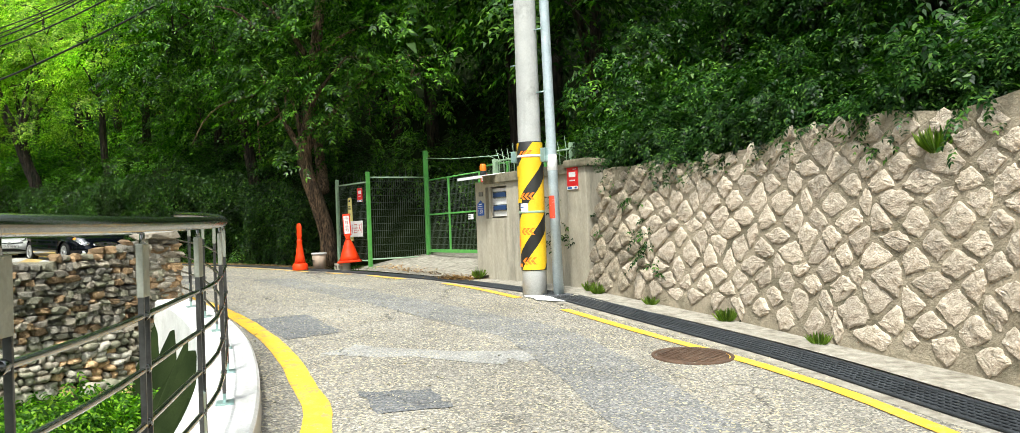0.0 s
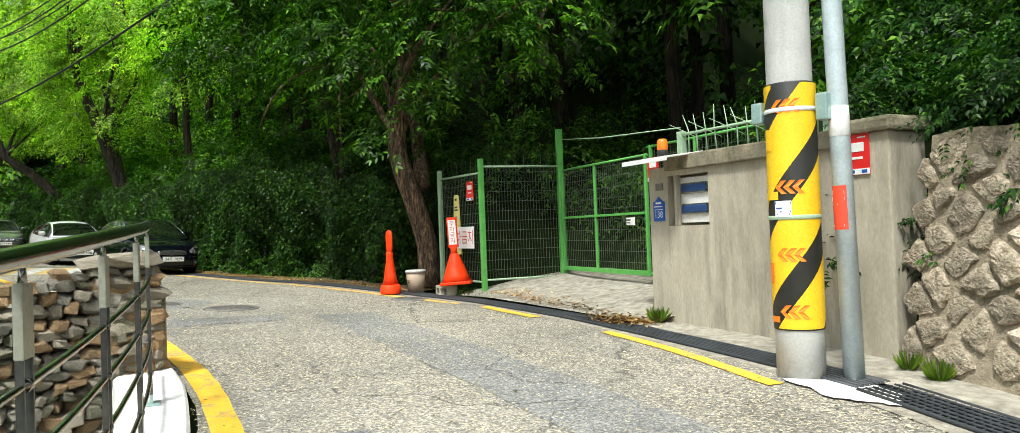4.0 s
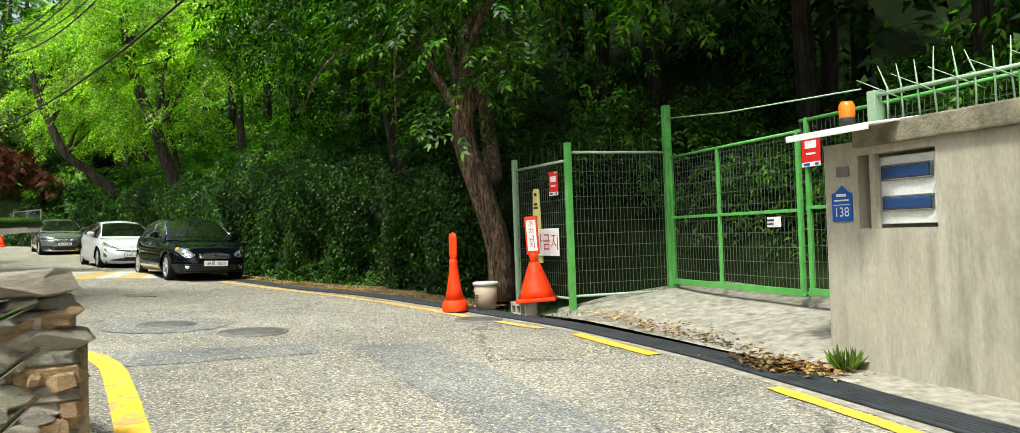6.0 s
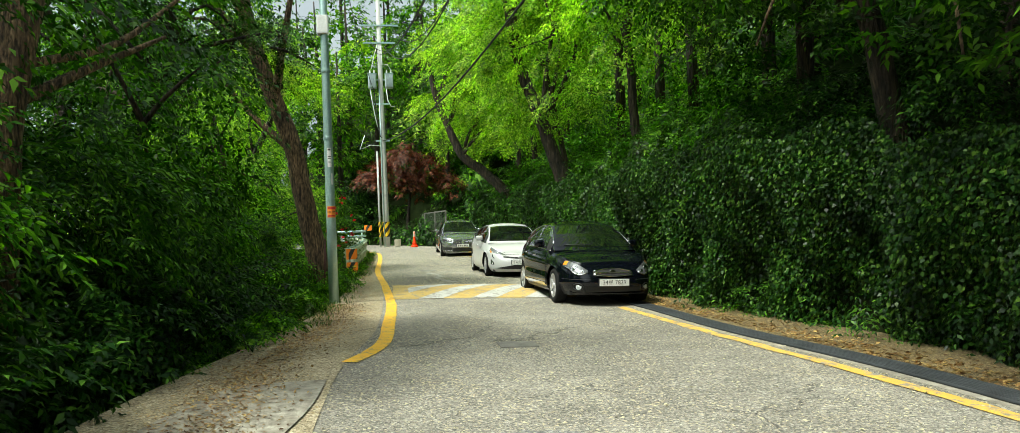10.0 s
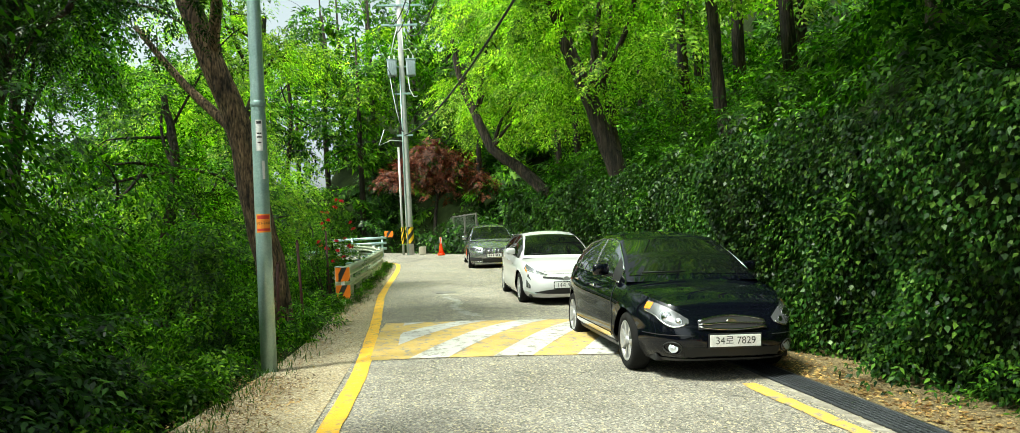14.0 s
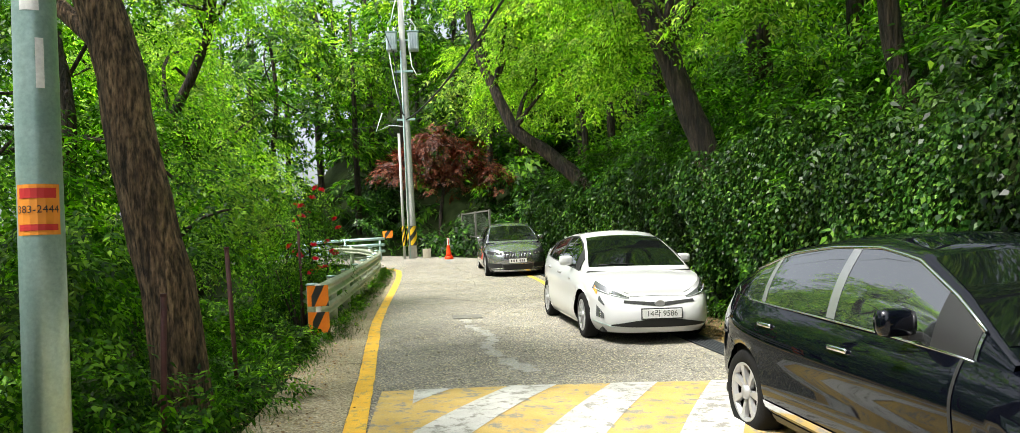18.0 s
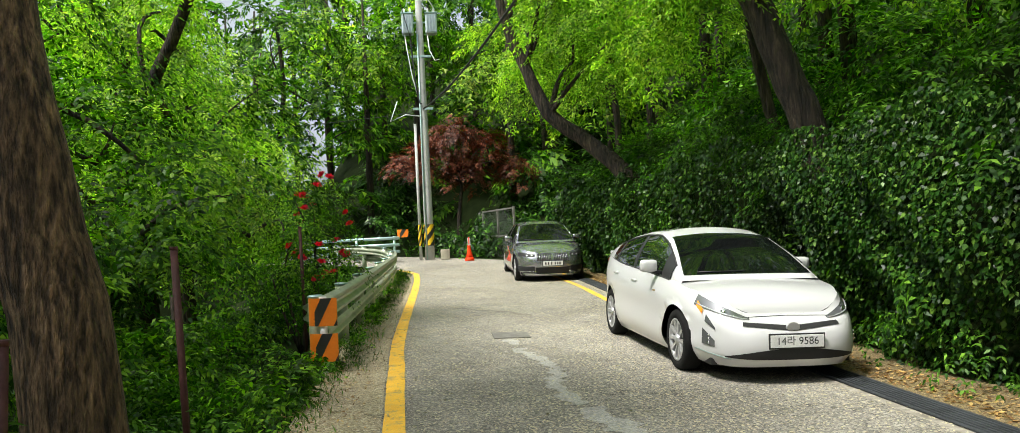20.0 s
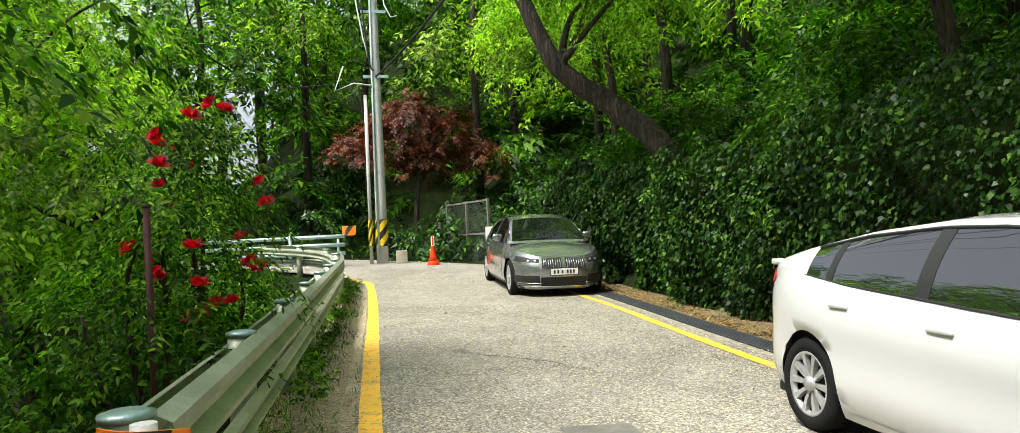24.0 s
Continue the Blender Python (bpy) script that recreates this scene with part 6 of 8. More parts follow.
for th, z in ((-1.6, 2.02), (-1.55, 1.42), (-1.6, 0.92), (-1.55, 0.5)):
    for k in range(3):
        bm = bmesh.new()
        o = k * 0.065
        on_pole(bm, 0.1915, th, [(o - 0.05, z), (o + 0.0, z + 0.05), (o + 0.04, z + 0.05), (o - 0.01, z)])
        on_pole(bm, 0.1915, th, [(o - 0.05, z), (o - 0.01, z), (o + 0.04, z - 0.05), (o + 0.0, z - 0.05)])
        part("chevron", bm, ORANGE_TAPE, up, "orange reflective chevron")
for th, z, w, hh, mat in ((-2.1, 1.78, 0.09, 0.16, YELLOW_TAPE), (-2.05, 1.36, 0.14, 0.06, YELLOW_TAPE), (-1.52, 1.26, 0.13, 0.12, WHITE), (-2.2, 0.78, 0.05, 0.16, ORANGE_TAPE), (-2.1, 0.44, 0.1, 0.045, ORANGE_TAPE)):
    bm = bmesh.new()
    for k in range(6):
        a, b = -w / 2 + w * k / 6, -w / 2 + w * (k + 1) / 6
        on_pole(bm, 0.194, th, [(a, z - hh / 2), (b, z - hh / 2), (b, z + hh / 2), (a, z + hh / 2)])
    part("tag", bm, mat, up)
for k, (x, z, w, hh) in enumerate([(0, 1.305, 0.12, 0.025), (-0.03, 1.265, 0.05, 0.012), (0.02, 1.24, 0.08, 0.012), (0.0, 1.22, 0.1, 0.01)]):
    bm = bmesh.new()
    on_pole(bm, 0.1955, -1.52, [(x - w / 2, z - hh / 2), (x + w / 2, z - hh / 2), (x + w / 2, z + hh / 2), (x - w / 2, z + hh / 2)])
    part("tag_print", bm, BLUE, up)
for dx, dy, s in ((-0.21, -0.07, 0.16), (0.26, 0.02, 0.2)):
    part("junction_box", box(0.09, 0.12, s, dx, dy, 2.0, 0.012), GALVANISED, up, "small grey junction box")
for k in range(10):
    part("step_bolt", tube([((-1) ** k * 0.15, 0, 2.9 + k * 0.45), ((-1) ** k * 0.3, 0, 2.9 + k * 0.45)], 0.01, 6), GALVANISED, up)
SX, SY = -6.54, 8.72
sp = thing("steel_pole", pose(SX, SY, float(land(SX, SY)), 0, -1.0, 0), "galvanised steel pole with a red sticker", "pole")
part("shaft", lathe([(0.074, -0.05), (0.072, 2.0), (0.068, 5.0), (0.055, 8.0)], 24), STEEL_PALE, sp)
part("white_band", lathe([(0.073, 1.78), (0.0745, 1.782), (0.0745, 2.0), (0.073, 2.002)], 24, cap=False), WHITE, sp)
bm = bmesh.new()
for k in range(10):
    a, b = -0.075 + 0.15 * k / 10, -0.075 + 0.15 * (k + 1) / 10
    on_pole(bm, 0.0745, -1.85, [(a, 1.1), (b, 1.1), (b, 1.42), (a, 1.42)])
part("sticker", bm, ORANGE_STICKER, sp, "red and orange printed sticker")
for x, z, w, hh in ((0.01, 1.37, 0.1, 0.03), (0, 1.325, 0.12, 0.03), (-0.02, 1.285, 0.06, 0.01), (0, 1.13, 0.1, 0.012)):
    bm = bmesh.new()
    on_pole(bm, 0.076, -1.85, [(x - w / 2, z - hh / 2), (x + w / 2, z - hh / 2), (x + w / 2, z + hh / 2), (x - w / 2, z + hh / 2)])
    part("sticker_print", bm, WHITE, sp)

# ---- kerb, railing ----
def kerb_lift(x):
    return float(np.interp(x, (-10.2, -6, -2, 3), (-0.07, 0.0, 0.07, 0.1)))


KERB = [(8.8, -14.1), (4.0, -6.65), (0.8, -2.75), (-1.8, 0.35), (-3.42, 1.72), (-4.72, 2.64), (-6.4, 3.6), (-8.06, 4.32), (-9.6, 4.84), (-10.4, 5.02)]
bm = bmesh.new()
last = None
for p, d in along(KERB, 0.3):
    n = Vector((-d.y, d.x, 0))
    if n.x > 0:
        n = -n
    n = Vector((d.y, -d.x, 0))
    if n.x * (0 - p.x) + n.y * (6 - p.y) < 0:
        n = -n
    g = float(land(p.x, p.y)) + kerb_lift(p.x)
    q = [p + n * 0.2 + Vector((0, 0, g - 0.1)), p + n * 0.19 + Vector((0, 0, g + 0.13)), p + n * 0.17 + Vector((0, 0, g + 0.15)), p - n * 0.22 + Vector((0, 0, g + 0.15)), p - n * 0.25 + Vector((0, 0, g + 0.12)), p - n * 0.4 + Vector((0, 0, g - 1.7))]
    row = [bm.verts.new(v) for v in q]
    if last:
        for k in range(6):
            bm.faces.new((last[k], last[(k + 1) % 6], row[(k + 1) % 6], row[k]))
    last = row
bm.faces.new(row)
bmesh.ops.recalc_face_normals(bm, faces=bm.faces)
tagged(part("kerb", bm, CONCRETE_PALE), "white painted concrete kerb above the lower yard", "kerb", kind="structure")
RAIL = list(reversed([(4.0, -6.65), (0.8, -2.75), (-1.85, 0.32), (-3.5, 1.76), (-4.4, 2.42), (-6.45, 3.58), (-8.5, 4.45), (-10.08, 4.95)]))
fine_rail = along(RAIL, 0.05)
stations = [fine_rail[round((0.87 + 1.035 * k) / 0.05)] for k in range(12)]
railing = thing("railing", Matrix.Translation(stations[0][0] + Vector((0, 0, float(land(stations[0][0].x, stations[0][0].y)) + 0.15))), "stainless steel railing with paired flat posts and tube rails", "railing")
inv = railing.matrix_world.inverted()


def rail_point(p, up):
    return inv @ Vector((p.x, p.y, float(land(p.x, p.y)) + kerb_lift(p.x) + 0.15 + up))


path = along(RAIL, 0.3)
top = [rail_point(p, 1.15) for p, _ in path]
part("handrail", tube(top, 0.032, 14), STEEL, railing, "thick polished handrail")
for z in (0.2, 0.41, 0.61, 0.81):
    part("rail_tube", tube([rail_point(p, z) for p, _ in path], 0.0125, 8), STEEL, railing)
for p, d in stations:
    ang = math.atan2(d.y, d.x)
    turn = Matrix.Rotation(ang, 4, "Z")
    b = rail_point(p, 0)
    m = Matrix.Translation(b) @ turn
    post = part("post", box(0.01, 0.022, 0.98, -0.036, 0, 0.56, 0.002), DARK_STEEL, railing)
    post.data.transform(m)
    o = part("post_bar", box(0.01, 0.022, 0.98, 0.036, 0, 0.56, 0.002), DARK_STEEL, post)
    o.data.transform(m)
    o = part("post_plate", box(0.085, 0.026, 0.2, 0, 0, 0.98, 0.004), PLATE_STEEL, post, "wide brushed plate")
    o.data.transform(m)
    o = part("neck", lathe([(0.014, 1.07), (0.01, 1.1), (0.01, 1.14)], 10), STEEL, post)
    o.data.transform(m)
    bm = box(0.05, 0.02, 0.3, 0, 0, 0.15, 0.004)
    box(0.13, 0.11, 0.012, 0, 0, 0.006, 0.003, bm)
    o = part("foot", bm, GALVANISED, post, "pale steel foot")
    o.data.transform(m)
    for z in (0.2, 0.41, 0.61, 0.81):
        o = part("clamp", lathe([(0.02, -0.012), (0.02, 0.012)], 10, m=Matrix.Translation((0, 0, z)) @ Matrix.Rotation(radians(90), 4, "Y")), STEEL, post)
        o.data.transform(m)

# ---- rubble wall ----
rubble_shapes = []
for s in range(20):
    bm = bmesh.new()
    bmesh.ops.create_cube(bm, size=2.0)
    bmesh.ops.bevel(bm, geom=list(bm.edges), offset=random.uniform(0.3, 0.58), segments=1, affect="EDGES")
    lean = random.uniform(-0.2, 0.2)
    for v in bm.verts:
        v.co += Vector((random.uniform(-0.14, 0.14), random.uniform(-0.24, 0.24) + 2 * lean * v.co.z, random.uniform(-0.24, 0.24)))
    me = bpy.data.meshes.new("rubble_stone")
    bm.to_mesh(me)
    bm.free()
    rubble_shapes.append(me)
rubble_meshes = []
for me in rubble_shapes:
    for mat in RUBBLE:
        c = me.copy()
        c.materials.append(mat)
        rubble_meshes.append(c)
RWX = -10.35


def rubble_top(y):
    return float(np.interp(y, (-3.0, 2.9, 4.9, 5.3), (0.65, 1.05, 1.4, 1.34)))


rw = tagged(part("wall_rubble", box(0.3, 6.4, 3.0, RWX - 0.28, 2.0, -0.55, 0.02), MORTAR), "dry rubble retaining wall of mixed brown and grey fieldstones", "wall", kind="structure")
for v in rw.data.vertices:
    if v.co.z > 0.5:
        v.co.z = rubble_top(v.co.y) - 0.2
rw2 = tagged(part("wall_rubble_end", box(1.5, 0.34, 1.3, -11.2, 4.87, 0.45, 0.02), MORTAR), "low rubble parapet of fieldstones along the lane", "wall", kind="structure")
for v in rw2.data.vertices:
    v.co.y += (v.co.x + 10.4) * 0.19
    if v.co.z > 0.5:
        v.co.z = float(np.interp(v.co.x, (-13.4, -11.5, -10.4), (0.56, 0.76, 1.08)))


def stones_later():
    """The single stones of the walls, each an object on a shared mesh."""
    nodes = {}

    def knot(r, c):
        if (r, c) not in nodes:
            nodes[r, c] = (c * 0.185 + random.gauss(0, 0.046), 0.02 + r * 0.165 + random.gauss(0, 0.04))
        return nodes[r, c]

    for r in range(1, 15):
        for c in range(1, 48):
            if (r + c) % 2:
                continue
            quad = [knot(r, c - 1), knot(r - 1, c), knot(r, c + 1), knot(r + 1, c)]
            mu, mh = sum(q[0] for q in quad) / 4, sum(q[1] for q in quad) / 4
            if mh > stone_h(mu) - 0.09:
                continue
            ring = []
            shrink = random.uniform(0.78, 0.93)
            for (u0, h0), (u1, h1) in zip(quad, quad[1:] + quad[:1]):
                for t in (0.06, 0.28, 0.5, 0.72, 0.94):
                    k = shrink * random.uniform(0.84, 1.06) * (1.06 if 0.2 < t < 0.8 else 0.95)
                    ring.append((mu + (u0 + (u1 - u0) * t - mu) * k, mh + (h0 + (h1 - h0) * t - mh) * k))
            centre, n = wall_spot(mu, mh)
            deep = random.uniform(0.5, 1.25) * (1.9 if mu < 2.0 else 1.0)
            tilt_u, tilt_h = random.gauss(0, 0.04), random.gauss(0, 0.04)
            bm = bmesh.new()
            rings = []
            for sc, out in ((1.02, -0.012), (0.95, 0.012), (0.82, 0.02), (0.45, 0.024)):
                row = []
                for u, h in ring:
                    uu, hh = mu + (u - mu) * sc * random.uniform(0.96, 1.04), mh + (h - mh) * sc * random.uniform(0.96, 1.04)
                    q = wall_spot(max(0.02, uu), hh)[0] + n * (out * deep + (random.uniform(-0.006, 0.006) if out > 0 else 0) + (tilt_u * (u - mu) + tilt_h * (h - mh)) * (out > 0))
                    row.append(bm.verts.new(q - centre))
                rings.append(row)
            m = len(ring)
            for x, y in zip(rings, rings[1:]):
                for i in range(m):
                    bm.faces.new((x[i], x[(i + 1) % m], y[(i + 1) % m], y[i]))
            bm.faces.new(rings[-1])
            bmesh.ops.recalc_face_normals(bm, faces=bm.faces)
            o = part("stone", bm, GRANITE_MOSSY if mu < 1.3 + random.uniform(-0.5, 0.5) else GRANITE, wall_stone)
            o.matrix_world = Matrix.Translation(centre)
    rest = {}
    single = 0
    z = -1.35
    while z < 1.62:
        big = 1.9 if z < -0.5 else 1.0
        h = random.uniform(0.06, 0.105) * big
        y = 5.14
        while y > 0.6:
            w = random.uniform(0.07, 0.18) * big
            if z + h * 0.5 < rubble_top(y):
                me = random.choice(rubble_meshes)
                m = Matrix.Translation((RWX - 0.12 + random.uniform(-0.035, 0.035), y - w / 2, z + h / 2 + random.uniform(-0.015, 0.015))) @ pose(0, 0, 0, random.uniform(-14, 14), random.uniform(-5, 5), random.uniform(-7, 7)) @ Matrix.Diagonal((0.14, w * 0.52, h * random.uniform(0.5, 0.64), 1))
                if y > 2.9 and z > 0.1 and single < 290:
                    o = new("rubble_stone", me)
                    o.parent = rw
                    o.matrix_world = m
                    single += 1
                else:
                    rest.setdefault(me.materials[0].name, []).append((me, m))
            y -= w
        z += h * 0.95
    for key, group in rest.items():
        verts, counts, loops = [], [], []
        for me, m in group:
            base = len(verts)
            verts += [m @ v.co for v in me.vertices]
            for f in me.polygons:
                counts.append(len(f.vertices))
                loops += [base + k for k in f.vertices]
        o = part("rubble_stones", quick_mesh("rubble_stones", [tuple(v) for v in verts], counts, loops), bpy.data.materials[key], rw)
        o["kind"] = "stuff"
    for y0, dy in ((5.06, 1), (4.66, -1)):
        z = 0.35
        while z < 1.6:
            h = random.uniform(0.065, 0.11)
            x = -10.35
            while x > -11.9:
                w = random.uniform(0.09, 0.2)
                if z + h * 0.6 < float(np.interp(x - w / 2, (-13.4, -11.5, -10.6, -10.3), (0.74, 0.95, 1.24, 1.34))):
                    o = new("rubble_stone", random.choice(rubble_meshes))
                    o.parent = rw2
                    o.matrix_world = Matrix.Translation((x - w / 2, y0 - dy * 0.08 + random.uniform(-0.03, 0.03) + (x + 10.4) * 0.19, z + h / 2)) @ pose(0, 0, 0, random.uniform(-14, 14), random.uniform(-12, 12), random.uniform(-12, 12)) @ Matrix.Diagonal((w * 0.53, 0.15, h * 0.56, 1))
                x -= w
            z += h * 0.93
    o = new("cap_stone", rubble_meshes[2])
    o.parent = rw
    o.matrix_world = Matrix.Translation((RWX - 0.16, 4.86, 1.41)) @ pose(0, 0, 0, 2, -3, 6) @ Matrix.Diagonal((0.23, 0.27, 0.06, 1))
    x = -10.6
    while x > -11.8:
        w = random.uniform(0.3, 0.55)
        o = new("cap_stone", rubble_meshes[4 * random.randrange(20) + 2])
        o.parent = rw2
        o.matrix_world = Matrix.Translation((x - w / 2, 4.87 + (x + 10.4) * 0.19, float(np.interp(x, (-13.4, -11.5, -10.6), (0.76, 0.97, 1.26))))) @ pose(0, 0, 0, random.uniform(-8, 8), random.uniform(-8, 8), random.uniform(-20, 20)) @ Matrix.Diagonal((w * 0.55, 0.24, 0.07, 1))
        x -= w * 0.95


# ---- cars ----
def grid_part(name, rows, mat, parent, label=""):
    """A smooth surface through rows of points."""
    bm = bmesh.new()
    vs = [[bm.verts.new(p) for p in r] for r in rows]
    for a, b in zip(vs, vs[1:]):
        for i in range(len(a) - 1):
            if len({a[i], a[i + 1], b[i + 1], b[i]}) == 4:
                bm.faces.new((a[i], a[i + 1], b[i + 1], b[i]))
    bmesh.ops.remove_doubles(bm, verts=bm.verts, dist=0.0004)
    bmesh.ops.recalc_face_normals(bm, faces=bm.faces)
    return part(name, bm, mat, parent, label, True)


class Shape:
    """Outer form of a car: front towards +x, wheels on z = 0."""

    def __init__(self, s):
        self.s = s
        self.L, self.W, self.H = s["size"]

    def outline(self, a):
        """Plan outline: a runs 0..1 round the car from the nose by the -y side."""
        t = a * 2 * math.pi
        c, sn = math.cos(t), math.sin(t)
        n = self.s["nose"] if c > 0 else self.s["tail"]
        r = (abs(c) ** n + abs(sn) ** n) ** (-1 / n)
        return self.L / 2 * c * r, -self.W / 2 * sn * r

    def shoulder(self, x):
        return float(np.interp(x, self.s["sh_x"], self.s["sh_z"]))

    def inset(self, x, v):
        """How far the skin lies inside the plan outline at height share v."""
        base = 0.09 * np.clip(1 - v / 0.32, 0, 1) ** 2 + 0.085 * np.clip((v - 0.62) / 0.38, 0, 1) ** 2 + 0.012 * math.exp(-((v - 0.5) / 0.16) ** 2)
        ends = np.clip((abs(x) - self.L / 2 + 0.75) / 0.75, 0, 1) ** 1.5
        nose = np.interp(np.clip(v + np.array((-0.06, 0, 0.06)), 0, 1), (0, 0.12, 0.4, 0.62, 0.8, 1.0), self.s["nose_in"] if x > 0 else self.s["tail_in"]).mean()
        return float(base * (1 - ends) + nose * ends)

    def skin(self, a, v, out=0.0):
        x, y = self.outline(a)
        x1, y1 = self.outline(a + 0.002)
        d = Vector((x1 - x, y1 - y, 0))
        n = Vector((d.y, -d.x, 0)).normalized()
        if n.x * x + n.y * y < 0:
            n = -n
        bottom = self.s["clear"]
        z = bottom + (self.shoulder(x) - bottom) * v
        p = Vector((x, y, z)) - n * (self.inset(x, v) - out)
        return p

    def find_a(self, x=None, y=None, side=-1):
        """The outline place with that x on a side, or with that y on the nose."""
        best, ba = 9, 0
        for i in range(800):
            a = i / 800
            px, py = self.outline(a)
            if y is None:
                e = abs(px - x) + (5 if py * side < 0 else 0)
            else:
                e = abs(py - y) + (5 if px < 0 else 0)
            if e < best:
                best, ba = e, a
        return ba

    def nose_patch(self, y0, y1, z0, z1, out=0.006, n=10, m=4):
        """Points on the nose between two widths and heights; z0, z1 may be functions of the share across."""
        a0, a1 = self.find_a(y=y0), self.find_a(y=y1)
        if abs(a1 - a0) > 0.5:
            a0, a1 = (a0 - 1 if a0 > a1 else a0), (a1 - 1 if a1 > a0 else a1)
        rows = []
        for j in range(m + 1):
            row = []
            for i in range(n + 1):
                t = i / n
                a = a0 + (a1 - a0) * t
                lo, hi = (z0(t) if callable(z0) else z0), (z1(t) if callable(z1) else z1)
                z = lo + (hi - lo) * j / m
                x, _ = self.outline(a % 1)
                v = (z - self.s["clear"]) / (self.shoulder(x) - self.s["clear"])
                row.append(self.skin(a % 1, v, out))
            rows.append(row)
        return rows

    def side_patch(self, x0, x1, z0, z1, side=-1, out=0.005, n=8, m=3):
        rows = []
        for j in range(m + 1):
            row = []
            for i in range(n + 1):
                t = i / n
                x = x0 + (x1 - x0) * t
                a = self.find_a(x=x, side=side)
                lo, hi = (z0(t) if callable(z0) else z0), (z1(t) if callable(z1) else z1)
                z = lo + (hi - lo) * j / m
                v = (z - self.s["clear"]) / (self.shoulder(x) - self.s["clear"])
                row.append(self.skin(a, v, out))
            rows.append(row)
        return rows

    def half(self, x):
        """Half width at the shoulder."""
        a = self.find_a(x=x)
        return abs(self.skin(a, 1.0).y)

    def cabin(self, x, u, side=1, out=0.0):
        """Greenhouse: u 0..1 up the side, 1..2 over the roof to the middle."""
        s = self.s
        zr = float(np.interp(x, s["roof_x"], s["roof_z"]))
        zb = self.shoulder(x) - 0.02
        wb = self._half(x) * 0.985
        hgt = max(0.0, (zr - zb) / (self.H - zb))
        wr = wb - s["lean"] * hgt
        if u <= 1:
            e = u
            bow = 0.035 * math.sin(math.pi * e) * hgt
            y, z = wb + (wr - wb) * e + bow, zb + (zr - zb - 0.05 * hgt) * e
        else:
            e = u - 1
            y = wr * (1 - e)
            z = zr - 0.05 * hgt * (1 - e) ** 2.2
        return Vector((x, side * y, z + (out if u > 1 else out * 0.3))) + Vector((0, side * out if u <= 1 else 0, 0))

    def _half(self, x):
        if not hasattr(self, "_tab"):
            xs = np.linspace(-self.L / 2 + 0.02, self.L / 2 - 0.02, 60)
            self._tab = (xs, [self.half(q) for q in xs])
        return float(np.interp(x, *self._tab))


def wheel(parent, x, y, r, side, spokes):
    m = Matrix.Translation((x, y, r)) @ Matrix.Rotation(radians(90 * side), 4, "X")
    w = part("wheel", lathe([(r * 0.66, -0.1), (r * 0.93, -0.1), (r, -0.07), (r, 0.07), (r * 0.93, 0.1), (r * 0.7, 0.1), (r * 0.67, 0.08)], 40, m=m, cap=False), TYRE, parent)
    part("hub_dish", lathe([(r * 0.66, -0.08), (r * 0.66, 0.03), (r * 0.2, 0.045), (0.001, 0.05)], 32, m=m, cap=False), BLACK, w)
    bm = lathe([(r * 0.7, 0.08), (r * 0.69, 0.1), (r * 0.63, 0.095), (r * 0.61, 0.06)], 40, m=m, cap=False)
    part("rim", bm, ALLOY, w)
    for k in range(spokes):
        a = 2 * math.pi * k / spokes
        bm = bmesh.new()
        slim = 6.0 / (spokes + 2)
        prof = [(0.1, 0.075, 0.05 * slim), (0.35, 0.09, 0.06 * slim), (0.63, 0.095, 0.09 * slim)]
        last = None
        for rr, z, wd in prof:
            q = []
            for s in (-1, 1):
                q.append(bm.verts.new(m @ Vector((rr * r * math.cos(a) - s * wd * r * 1.5 * math.sin(a), rr * r * math.sin(a) + s * wd * r * 1.5 * math.cos(a), z))))
            q += [bm.verts.new(v.co - (m.to_3x3() @ Vector((0, 0, 0.035)))) for v in (q[1], q[0])]
            if last:
                for i in range(4):
                    bm.faces.new((last[i], last[(i + 1) % 4], q[(i + 1) % 4], q[i]))
            last = q
        bmesh.ops.recalc_face_normals(bm, faces=bm.faces)
        part("spoke", bm, ALLOY, w)
    part("hub_cap", lathe([(r * 0.17, 0.07), (r * 0.16, 0.1), (0.001, 0.105)], 20, m=m, cap=False), ALLOY, w)
    return w


